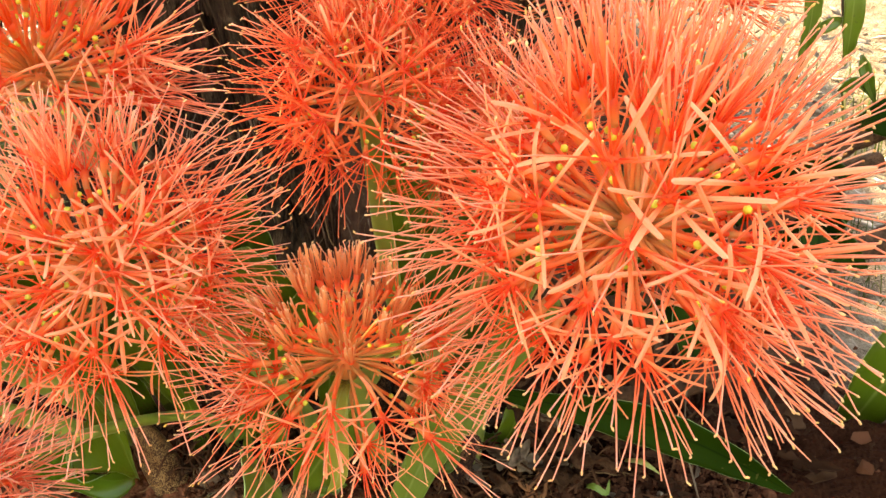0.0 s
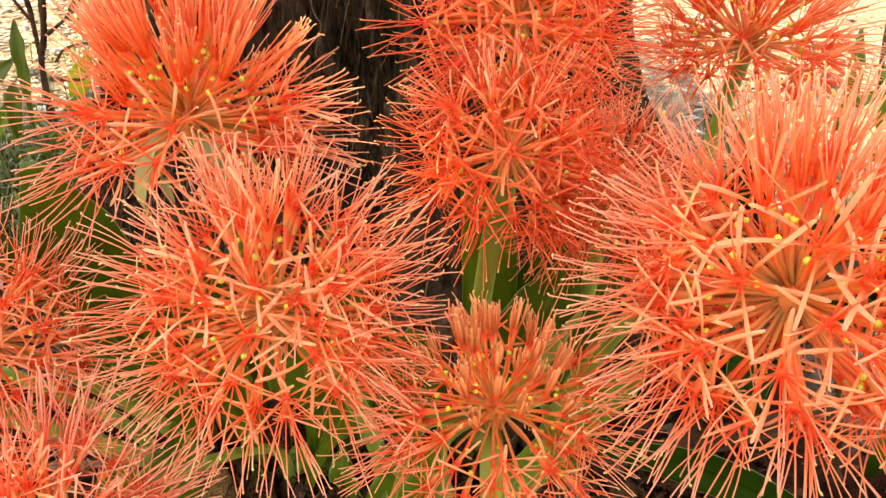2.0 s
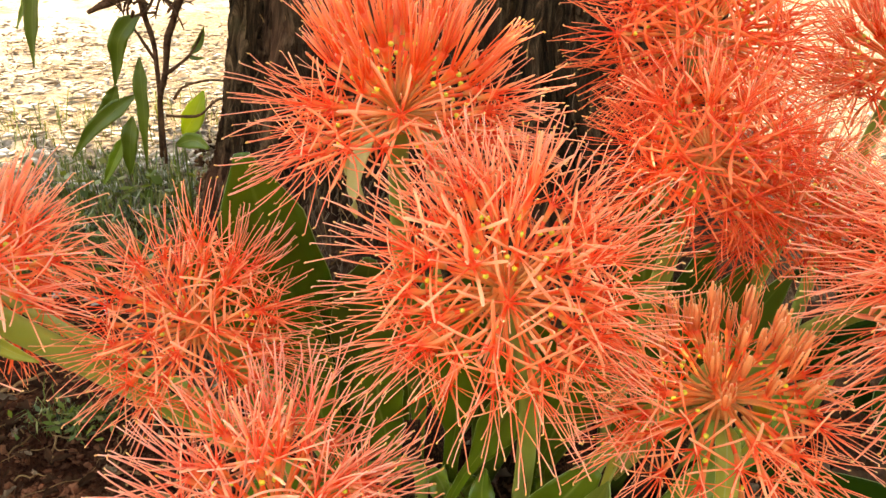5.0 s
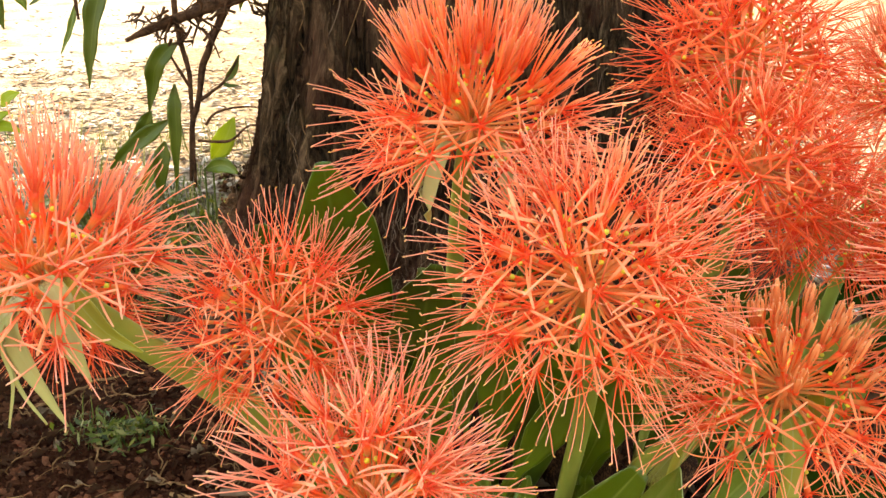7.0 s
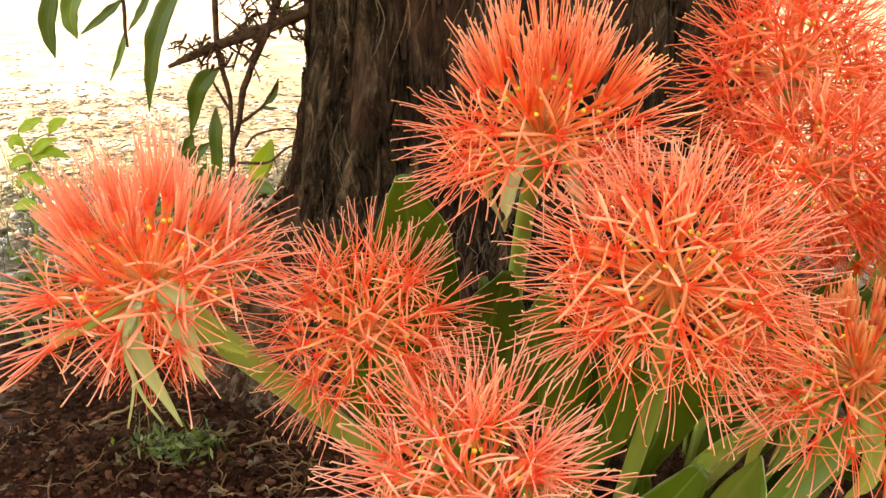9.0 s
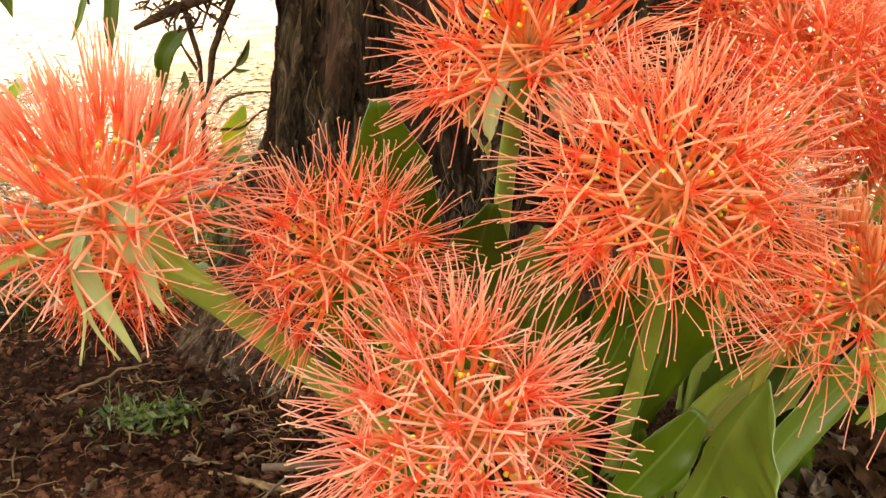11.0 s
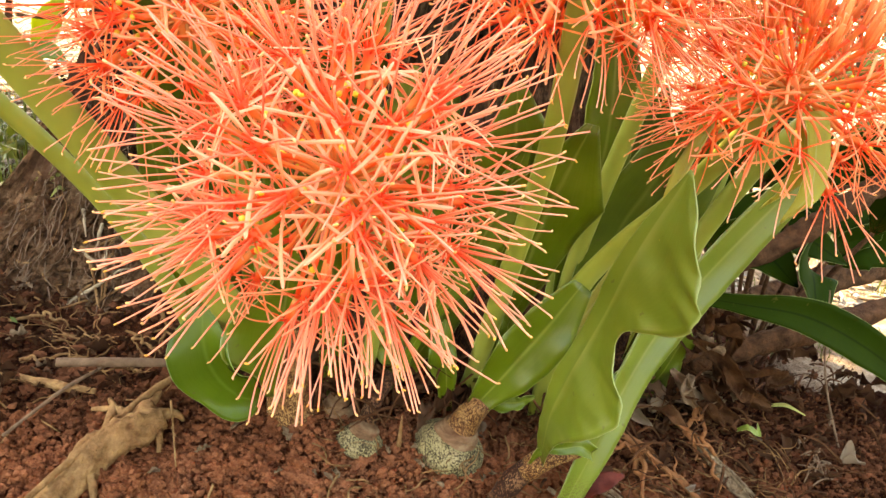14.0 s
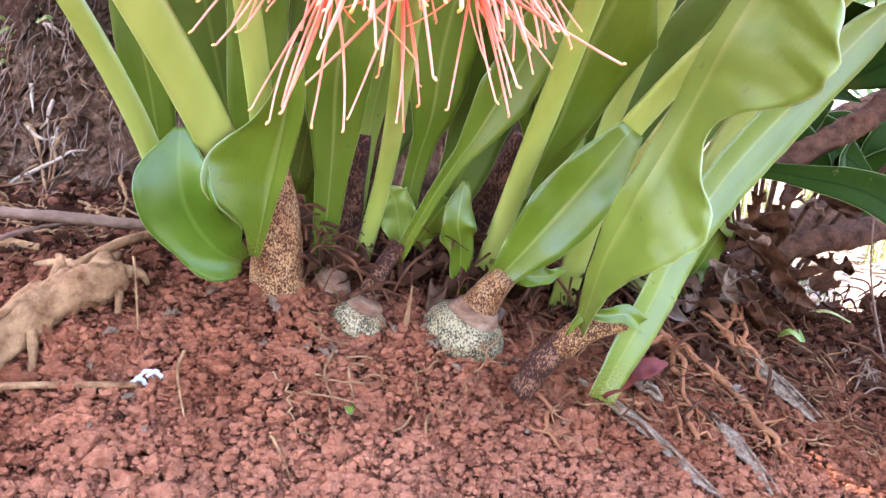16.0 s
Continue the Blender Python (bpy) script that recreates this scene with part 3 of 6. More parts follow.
def build_trunk():
    geo = Geo()
    na, nz = 320, 150
    zs = np.concatenate([np.linspace(-0.06, 0.62, 125), np.linspace(0.66, 2.2, nz - 125)])
    vs, uv = [], []
    for z in zs:
        for k in range(na):
            a = 2 * math.pi * k / na
            r = trunk_radius(z, a) * (1 - 0.12 * max(0.0, z - 0.6))
            d = Vector((math.cos(a), math.sin(a), 0))
            q = Vector((math.cos(a) * 9, math.sin(a) * 9, z * 3.2))
            ridge = abs(noise.noise(q)) * 0.022 + noise.noise(q * 2.7 + Vector((3, 0, 0))) * 0.010 + noise.noise(Vector((q.x * 6, q.y * 6, z * 30))) * 0.005
            vs.append(Vector((TREE.x, TREE.y, z)) + d * (r + ridge))
            uv.append((k / na, z))
    fs = []
    for i in range(len(zs) - 1):
        for k in range(na):
            a, b = i * na + k, i * na + (k + 1) % na
            fs.append((a, b, b + na, a + na))
    geo.add(vs, fs, 0, uv)
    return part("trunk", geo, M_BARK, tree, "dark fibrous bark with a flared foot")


trunk = build_trunk()


def bark_strips():
    geo = Geo()
    r = random.Random(12)
    for _ in range(3600):
        a = r.uniform(math.pi * 0.95, math.pi * 2.05)
        z = r.uniform(-0.01, 0.62)
        L, w, t = r.uniform(0.012, 0.07), r.uniform(0.0012, 0.005), r.uniform(0.001, 0.006)
        sk = r.uniform(-0.25, 0.25)
        pts = []
        for f in (0.0, 0.5, 1.0):
            zz, aa = z + L * f, a + sk * L * f * 3
            rr = trunk_radius(zz, aa) + 0.008
            d = Vector((math.cos(aa), math.sin(aa), 0))
            s_ = Vector((-d.y, d.x, 0))
            c = Vector((TREE.x, TREE.y, zz)) + d * rr
            ww = w * (1.0 if f == 0.5 else 0.45)
            pts += [c - s_ * ww, c + d * t * (1.0 if f < 0.9 else 1.6), c + s_ * ww]
        geo.add(pts, [(0, 1, 4, 3), (1, 2, 5, 4), (3, 4, 7, 6), (4, 5, 8, 7)])
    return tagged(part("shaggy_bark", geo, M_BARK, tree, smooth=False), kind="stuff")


bark_strips()


def trunk_at(x, z, out=0.0):
    """The place on the near face of the trunk at x and height z."""
    lo, hi = 0.3, TREE.y
    for _ in range(30):
        y = (lo + hi) / 2
        dx, dy = x - TREE.x, y - TREE.y
        if math.hypot(dx, dy) > trunk_radius(z, math.atan2(dy, dx) % (2 * math.pi)):
            lo = y
        else:
            hi = y
    return Vector((x, lo - out, z))


# unseen limbs and crown above the picture, added and placed to shade the bed
for az, el, length, r in ((90, 35, 1.3, 0.10), (125, 25, 1.9, 0.11), (160, 28, 1.9, 0.10), (190, 35, 1.4, 0.09), (145, 55, 1.3, 0.12)):
    d = Vector((math.cos(radians(az)) * math.cos(radians(el)), math.sin(radians(az)) * math.cos(radians(el)), math.sin(radians(el))))
    p0 = Vector((TREE.x, TREE.y, 1.9))
    part("limb", tube(Geo(), [p0, p0 + d * length * 0.4 + Vector((0, 0, -0.05)), p0 + d * length * 0.8 + Vector((0, 0, 0.08)), p0 + d * length], [r, r * 0.7, r * 0.4, r * 0.15], 12, rough=0.06, n=14), M_BARK, tree)


def build_crown():
    geo = Geo()
    r = np.random.RandomState(7)
    cx, cy = TREE.x - 0.85, TREE.y + 0.55
    clumps = []
    while len(clumps) < 225:
        x, y = r.uniform(-1.5, 1.5, 2)
        # corner left open so that sun falls on the ground behind right
        if math.hypot(x, y) < 1.45 and not (x > 0.45 and y > 0.35):
            clumps.append((cx + x, cy + y, 2.35 + 0.5 * r.rand() - 0.10 * (x * x + y * y), 0.20 + 0.16 * r.rand()))
    for x, y, z, s in clumps:
        for _ in range(44):
            p = Vector(r.normal(0, 1, 3)).normalized() * s * r.rand() ** 0.5
            p = Vector((x + p.x, y + p.y, z + p.z * 0.6))
            d = Vector(r.normal(0, 1, 3)).normalized()
            w = d.orthogonal().normalized()
            n = d.cross(w)
            L, W = 0.11 + 0.05 * r.rand(), 0.024 + 0.014 * r.rand()
            geo.add([p - d * L * 0.5, p + w * W, p + d * L * 0.5, p - w * W, p + n * 0.004], [(0, 1, 4), (1, 2, 4), (2, 3, 4), (3, 0, 4)])
    return part("crown", geo, M_CROWN, tree, "unseen crown of small dark green leaves")


build_crown()

# pale rootlets on the foot of the trunk
for i in range(46):
    x, z = rng.uniform(-0.62, -0.30), rng.uniform(0.02, 0.20)
    if i < 10:
        x, z = rng.uniform(-0.56, -0.46), rng.uniform(0.0, 0.10)
    pts, p = [], trunk_at(x, z, 0.004)
    ang = rng.uniform(0, 6.28)
    for k in range(5):
        pts.append(p)
        ang += rng.uniform(-0.7, 0.7)
        st = rng.uniform(0.008, 0.02)
        p = trunk_at(p.x + math.cos(ang) * st, max(0.0, p.z + math.sin(ang) * st), 0.006 + 0.006 * rng.random())
    r0 = rng.uniform(0.0005, 0.0014)
    part("rootlet", tube(Geo(), pts, [r0, r0, r0 * 0.4], 5, rough=0.2, n=12, seed=i), M_ROOT if i % 3 else M_TWIG, tree)

# crumbs of washed earth and root fibres on the foot
crumbs = Geo()
for i in range(2200):
    x, z = rng.uniform(-0.66, -0.22), 0.19 * rng.random() ** 1.3
    clod(crumbs, trunk_at(x, z, 0.006 + 0.006 * rng.random()), rng.uniform(0.0012, 0.0052))
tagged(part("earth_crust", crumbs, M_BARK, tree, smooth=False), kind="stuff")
fibres = Geo()
for i in range(760):
    x, z = rng.uniform(-0.64, -0.24), rng.uniform(0.0, 0.26)
    p, q = trunk_at(x, z, 0.012), trunk_at(x + rng.uniform(-0.014, 0.014), max(0.0, z - rng.uniform(0.006, 0.03)), 0.014)
    r0 = rng.uniform(0.0003, 0.0008)
    tube(fibres, [p, (p + q) / 2 + Vector((rng.uniform(-0.004, 0.004), -0.004, 0)), q], [r0, r0, r0 * 0.5], 4, n=6)
tagged(part("root_fibre", fibres, M_TWIG, tree), kind="stuff")

# thin tan roots that run down the bark
for i in range(60):
    x, z = rng.uniform(-0.56, -0.08), rng.uniform(0.12, 0.60)
    pts = []
    for k in range(6):
        pts.append(trunk_at(x, max(0.02, z), 0.010 + 0.008 * rng.random()))
        x += rng.uniform(-0.012, 0.012)
        z -= rng.uniform(0.008, 0.032)
    r0 = rng.uniform(0.0004, 0.0009)
    part("rootlet", tube(Geo(), pts, [r0, r0, r0 * 0.5], 5, rough=0.3, n=16, seed=i), M_ROOT if i % 2 else M_TWIG, tree)

# ---- flower heads ----
R0 = 0.095                       # the head for which a floret is drawn


def floret_meshes(seed, opened, L=0.034, stam=1.0, tone=None, thread=None, broad=1.0, closing=0.0, fil=1.0):
    """Pedicel and tube; six narrow tepals; six stamens and a style. opened: 0 a closed brush, 1 a flat star; closing draws the tips of the tepals together."""
    r = random.Random(seed)
    body = Geo()
    bend = Vector((r.uniform(-1, 1), r.uniform(-1, 1), 0)) * 0.0025
    tube(body, [(0, 0, 0.006), Vector((0, 0, 0.025)) + bend, (0, 0, 0.043)], [0.0010, 0.0009, 0.0012], 6, 0, n=6)
    tube(body, [(0, 0, 0.043), (0, 0, 0.047), (0, 0, 0.054)], [0.0013, 0.0017, 0.0024], 6, 0, n=4)
    if r.random() < 0.75:
        a = r.uniform(0, 6.28)
        o = Vector((math.cos(a) * 0.0013, math.sin(a) * 0.0013, 0.0425 - 0.008 * r.random()))
        body.add([o + v * 0.0017 for v in ICO_V], ICO_F, 1)
    sta, tepals = Geo(), []
    for k in range(6):
        a = 2 * math.pi * k / 6 + r.uniform(-0.24, 0.24)
        out = Vector((math.cos(a), math.sin(a), 0))
        side = Vector((-math.sin(a), math.cos(a), 0))
        tilt0 = radians(4 + 82 * opened + r.uniform(-16, 16) * (0.25 + opened))
        curl = radians(r.uniform(-26, 34) * opened + r.uniform(-6, 9) - 16 * closing)
        sway = r.gauss(0.0, 0.32) * (0.15 + opened)
        droop = r.uniform(-0.25, 0.55) * opened
        n, p, verts = 8, Vector((0, 0, 0.0525)) + out * 0.0014, []
        ll = L * r.uniform(0.78, 1.12)
        wmax = r.uniform(0.00068, 0.00106) * broad
        for i in range(n):
            s = i / (n - 1)
            ang = tilt0 + curl * s + radians(14.0 * closing * (1.0 - 2.4 * s))
            d = (out * math.sin(ang) + Vector((0, 0, 1)) * (math.cos(ang) - droop * s * s) + side * sway * (s - 0.35) * 0.9).normalized()
            nr = d.cross(side).normalized()
            w = wmax * (0.52 + 0.80 * s if s < 0.60 else 1.0 - 0.45 * ((s - 0.60) / 0.40) ** 2)
            if i == n - 1:
                w *= 0.55
            verts += [p - side * w, p - nr * 0.00014, p + side * w, p + nr * 0.00044]
            p = p + d * ll / (n - 1) * (1.16 if i < n - 2 else 0.25)
        faces = []
        for i in range(n - 1):
            for q in range(4):
                b, c = i * 4 + q, i * 4 + (q + 1) % 4
                faces.append((b, c, c + 4, b + 4))
        faces += [(3, 2, 1, 0), tuple((n - 1) * 4 + q for q in range(4))]
        tepals.append(Geo().add(verts, faces, 0, [(0.5, (i // 4) / (n - 1)) for i in range(n * 4)]).mesh("petal", [tone or (M_TEPAL if opened > 0.12 else M_BUD)], False))
    verts, faces, mats, uvs = [Vector((0, 0, 0.0518))], [], [], [(0.5, 0.0)]
    for k in range(7):
        a = 2 * math.pi * (k + 0.5) / 6 + r.uniform(-0.3, 0.3)
        spread = radians((10 + 22 * opened) * r.uniform(0.45, 1.35)) if k < 6 else radians(5)
        ll = (0.041 if k < 6 else 0.045) * stam * r.uniform(0.84, 1.1) / math.cos(spread) ** 0.5
        curl = radians(r.uniform(-30, 14))
        out = Vector((math.cos(a), math.sin(a), 0))
        side = Vector((-math.sin(a), math.cos(a), 0))
        sway = r.uniform(-0.25, 0.25) * opened
        p, rings = Vector((0, 0, 0.053)) + out * 0.0009, []
        for i in range(7):
            s = i / 6
            ang = spread + curl * s
            d = (out * math.sin(ang) + Vector((0, 0, 1)) * math.cos(ang) + side * sway * s).normalized()
            rings.append((p, d, (0.00041 - 0.00012 * s) * fil, 0))
            p = p + d * ll / 6
        if k < 6:
            hook = (d + Vector((r.uniform(-1, 1), r.uniform(-1, 1), r.uniform(-1, 1))) * 0.8).normalized()
            h = 0.0008 * r.uniform(0.7, 1.2)
            p = rings[-1][0]
            rings += [(p + d * 0.0003, hook, 0.00034, 1), (p + hook * h, hook, 0.00050, 1), (p + hook * h * 2.0, hook, 0.00030, 1)]
        o = len(verts)
        for p, d, w, _ in rings:
            b1 = side - d * side.dot(d)
            b1.normalize()
            b2 = d.cross(b1)
            verts += [p + b1 * w, p + b2 * w, p - b1 * w, p - b2 * w]
            uvs += [(0.5, min(1.0, (len(uvs) - o) / 26.0))] * 4
        for i in range(len(rings) - 1):
            for q in range(4):
                b, c = o + i * 4 + q, o + i * 4 + (q + 1) % 4
                faces.append((b, c, c + 4, b + 4))
                mats.append(rings[i + 1][3])
        faces += [(o + 1, o, 0), (o + 2, o + 1, 0), tuple(o + (len(rings) - 1) * 4 + q for q in range(4))]
        mats += [0, 0, rings[-1][3]]
    sta.add(verts, faces, 0, uvs)
    sta.m = mats
    return (body.mesh("floret", [M_PEDICEL, M_OVARY]), sta.mesh("stamen_tuft", [thread or tone or (M_FILAMENT if opened > 0.3 else M_BUD), M_ANTHER]), tepals)


OPEN = [floret_meshes(100 + i, 0.90 + 0.06 * (i % 4), 0.0300) for i in range(9)]
NEAT = [floret_meshes(150 + i, 0.94 + 0.06 * (i % 4), 0.0295) for i in range(7)]
PALE_LIT = [floret_meshes(170 + i, 0.94 + 0.06 * (i % 4), 0.0300, 1.0, M_TEPAL_PALE_LIT, M_FILAMENT_PALE_LIT, 0.92, 0.0, 1.3) for i in range(7)]
SHADED = [floret_meshes(190 + i, 0.90 + 0.06 * (i % 4), 0.0300, 1.0, M_TEPAL_SHADED, M_FILAMENT_SHADED, 1.15) for i in range(7)]
HALF = [floret_meshes(200 + i, 0.42 + 0.08 * i, 0.0265, 0.95) for i in range(6)]
SHUT = [floret_meshes(300 + i, 0.10 + 0.06 * i, 0.0265 + 0.001 * i, 0.88, None, M_FILAMENT, 0.8) for i in range(6)]
TIPS = [floret_meshes(350 + i, 0.015 + 0.018 * i, 0.026 + 0.001 * i, 0.70 + 0.07 * i, M_BUD, M_FILAMENT, 0.72, 0.35) for i in range(6)]
PALE_TIPS = [floret_meshes(370 + i, 0.03 + 0.035 * i, 0.027 + 0.001 * i, 0.70 + 0.07 * i, M_BUD_PALE, M_FILAMENT_PALE_LIT, 0.9, 0.25) for i in range(6)]
BUDS = [floret_meshes(400 + i, 0.015 * i, 0.020 + 0.0015 * i, 0.42 + 0.03 * i, M_TIGHT, None, 1.15, 0.7) for i in range(5)]


def sphere_dirs(n, jitter, r):
    out = []
    for i in range(n):
        z = 1 - 2 * (i + 0.5) / n
        a = i * 2.399963 + r.uniform(-jitter, jitter)
        z = max(-0.99, min(0.99, z + r.uniform(-jitter, jitter) * 0.35))
        q = math.sqrt(1 - z * z)
        out.append(Vector((q * math.cos(a), q * math.sin(a), z)))
    return out


def flower_head(plant, centre, radius, axis, count, shut_above=2.0, half_above=2.0, lowest=-0.8, seed=0, stars=(), buds=0.0, ragged=0.1, kits=None, tips=0.0):
    """A ball of florets round the top of a scape. Heights count along the axis, -1 to 1: florets above shut_above are brushes,
    above half_above half open, below lowest there are none. stars: directions of florets that stand out."""
    r = random.Random(seed)
    c, ax = Vector(centre), Vector(axis).normalized()
    turn = ax.to_track_quat("Z", "Y").to_matrix()
    known = [Vector(s).normalized() for s in stars]
    dirs = [(d, True, Vector(s).length) for d, s in zip(known, stars)]
    for d in sphere_dirs(count, 0.22, r):
        w = turn @ d
        if any(w.angle(k) < 0.30 for k in known):
            continue
        dirs.append((w, False, 0.0))
    for d, fixed, size in dirs:
        h = d.dot(ax)
        if h < lowest and not fixed:
            continue
        j = h + r.uniform(-0.15, 0.15)
        spin = r.uniform(0, 6.28)
        if fixed or j < half_above:
            kit = r.choice(kits or OPEN)
        elif j < shut_above:
            kit = r.choice(HALF)
        elif r.random() < buds:
            kit = r.choice(BUDS)
        else:
            kit = r.choice(PALE_TIPS if kits is PALE_LIT else TIPS if r.random() < tips else SHUT)
        rise = 0.0
        if kit in SHUT or kit in TIPS or kit in PALE_TIPS or kit in BUDS:
            rise = 1.5 if kit in BUDS else 0.45
            d = (d + ax * 0.16 + Vector((r.uniform(-1, 1), r.uniform(-1, 1), r.uniform(-1, 1))) * 0.05).normalized()
        s = radius / R0 * r.uniform(1 - ragged, 1 + ragged * 0.6) * (0.84 if kit in BUDS else 1.0)
        q = d.to_track_quat("Z", "Y").to_matrix().to_4x4() @ Matrix.Rotation(spin, 4, "Z")
        fl = new("floret", kit[0])
        fl.parent = plant
        slide = d * (max(0.85, min(1.15, size / (0.0525 * s))) - 1.0) * 0.0525 * s if fixed else d * 0.0
        fl.matrix_basis = Matrix.Translation(c + slide - Vector(plant.location)) @ q @ Matrix.Diagonal((s, s, s, 1))
        bend = Matrix.Identity(4)
        if not fixed:
            # a floret nods a little at the end of its pedicel, a shut one turns upward
            wild = 0.22 if rise else 0.28
            up = q.to_3x3().inverted() @ (d + ax * rise + Vector((r.uniform(-1, 1), r.uniform(-1, 1), r.uniform(-1, 1))) * wild).normalized()
            joint = Vector((0, 0, 0.0522))
            bend = Matrix.Translation(joint) @ Vector((0, 0, 1)).rotation_difference(up).to_matrix().to_4x4() @ Matrix.Translation(-joint)
        for name, me in [("stamen_tuft", kit[1])] + [("petal", me) for me in kit[2]]:
            o = new(name, me)
            o.parent = fl
            o.matrix_basis = bend
    # the knob from which the pedicels rise
    g = Geo()
    tube(g, [c - ax * 0.012, c - ax * 0.004, c + ax * 0.004, c + ax * 0.008], [0.005, 0.0075, 0.007, 0.003], 12, n=8)
    for o in (part("receptacle", g, M_PEDICEL, plant),):
        o.location = -Vector(plant.location)


def put(name, geo, mats, plant, label=""):
    """A part given in world places under a plant whose Empty stands at its base."""
    o = part(name, geo, mats, plant, label)
    o.location = -Vector(plant.location)
    return o


def scape(plant, pts, r0, r1, flat=0.7):
    return put("scape", tube(Geo(), pts, [r0, (r0 + r1) / 2, r1], 14, n=22, flat=flat, rough=0.02), M_SCAPE, plant, "stout green flower stalk")


def leaf(plant, pts, widths, mat=None, label="", **kw):
    return put("leaf", blade(Geo(), pts, widths, **kw), mat or M_LEAF, plant, label)


def bracts(plant, c, axis, n, length, seed, spread=1.0, mat=None):
    r = random.Random(seed)
    c, ax = Vector(c), Vector(axis).normalized()
    for k in range(n):
        a = 2 * math.pi * k / n + r.uniform(-0.4, 0.4)
        o = (ax.orthogonal().normalized() * math.cos(a) + ax.cross(ax.orthogonal().normalized()) * math.sin(a)).normalized()
        p0 = c - ax * 0.010 + o * 0.006
        L = length * r.uniform(0.7, 1.1)
        p1 = p0 + o * L * 0.45 * spread - ax * L * 0.05
        p2 = p0 + o * L * 0.7 * spread - ax * L * 0.55 + Vector((0, 0, -L * 0.15))
        p3 = p2 + Vector((r.uniform(-0.2, 0.2) * L, r.uniform(-0.2, 0.2) * L, -L * 0.4))
        put("bract", blade(Geo(), [p0, p1, p2, p3], [0.006, 0.013, 0.011, 0.001], facing=ax + o * 0.4, cup=0.4, wave=0.1, seed=k, nv=18, nu=7), mat or M_BRACT, plant, "pale drooping bract")


LILY = "blood lilies under the tree"


def lily(base, label):
    return thing("blood_lily", label, "flower", LILY, base)


def bulb(plant, c, r, up, skin=None, name="bulb"):
    """A squat bulb: swollen body, and dry collars of old skin where the neck leaves it."""
    c, up = Vector(c), Vector(up).normalized()
    g = Geo()
    prof = [(-0.75, 0.35), (-0.6, 0.75), (-0.35, 1.08), (-0.05, 1.17), (0.22, 1.10), (0.45, 0.92), (0.60, 0.70), (0.72, 0.55)]
    tube(g, [c + up * r * h for h, _ in prof], [r * w for _, w in prof], 34, n=34, rough=0.06)
    body = put(name, g, skin or M_SPECKLED, plant, "squat bulb with dark speckles")
    lean = up.orthogonal().normalized() * 0.06 * r
    for k, (h, w) in enumerate(((0.62, 0.66), (0.70, 0.60), (0.79, 0.55))):
        q = c + up * r * h + lean * (k - 1)
        ring = Geo()
        tube(ring, [q - up * r * 0.07, q, q + up * r * 0.05, q + up * r * 0.10], [r * (w + 0.10), r * (w + 0.075), r * (w + 0.02), r * (w - 0.10)], 30, n=8, rough=0.10, seed=k * 3)
        put("tunic_collar", ring, M_TUNIC, plant, "dry tan collar of old bulb skin")
    return body

# the big open head in the middle
A = lily((-0.150, 0.555, 0.03), "full open orange-red flower globe on a green stalk")
CA = Vector((-0.183, 0.346, 0.381))
scape(A, [(-0.150, 0.555, 0.02), (-0.150, 0.51, 0.12), (-0.160, 0.42, 0.27), CA], 0.0085, 0.007)
flower_head(A, CA, 0.097, (0.03, 0.05, 1), 98, half_above=0.60, shut_above=0.92, lowest=-0.78, seed=1, stars=[(-.001, -.038, .014), (-.007, -.053, -.002), (-.038, -.028, .028), (.043, -.036, -.004), (-.049, -.024, .009), (.037, -.006, .039), (.017, -.056, -.012), (.042, -.03, .008), (-.024, -.041, -.013)])
leaf(A, [(-0.150, 0.560, 0.03), (-0.128, 0.525, 0.145), (-0.150, 0.505, 0.225), (-0.165, 0.49, 0.30)], [0.012, 0.022, 0.080, 0.070, 0.01], wave=0.10, seed=2)

# the large head of the opening
B = lily((-0.020, 0.535, 0.02), "large half-open salmon flower globe with upright florets")
CB = Vector((0.074, 0.336, 0.402))
scape(B, [(-0.020, 0.535, 0.0), (0.002, 0.545, 0.12), (0.040, 0.505, 0.26), (0.066, 0.405, 0.36), CB], 0.009, 0.008)
flower_head(B, CB, 0.116, (0.15, 0.05, 1), 124, half_above=0.34, shut_above=0.70, lowest=-0.82, seed=2, tips=0.3, stars=[(-.048, -.044, .037), (-.063, -.05, .001), (-.032, -.07, .002), (-.02, -.049, .056), (-.014, -.062, .028), (.022, -.066, 0), (.037, -.066, .057), (-.016, -.057, -.02), (-.06, -.03, .004)])
leaf(B, [(0.365, 0.640, -0.08), (0.400, 0.615, 0.07), (0.435, 0.600, 0.115), (0.50, 0.58, 0.13)], [0.02, 0.06, 0.075, 0.05, 0.006], M_LEAF, wave=0.08, seed=3, facing=(0.1, -0.6, 1))

# the upright brush in front of the trunk
C = lily((-0.255, 0.610, 0.03), "orange flower head with an upright brush and open ring")
CC = Vector((-0.251, 0.462, 0.440))
scape(C, [(-0.255, 0.610, 0.02), (-0.258, 0.59, 0.18), (-0.256, 0.52, 0.35), CC], 0.008, 0.007)
flower_head(C, CC, 0.106, (0.0, 0.05, 1), 132, half_above=0.14, shut_above=0.28, lowest=-0.46, seed=3, buds=0.12, tips=1.0, stars=[(.006, -.042, .011), (-.033, -.032, .012), (-.023, -.049, -.008), (.03, -.035, .0), (-.05, -.02, .01)])
bracts(C, CC, (0, 0, 1), 4, 0.05, 33)
leaf(C, [(-0.265, 0.605, 0.05), (-0.272, 0.57, 0.12), (-0.277, 0.555, 0.20), (-0.285, 0.545, 0.30)], [0.020, 0.036, 0.046, 0.04, 0.006], wave=0.06, seed=5)

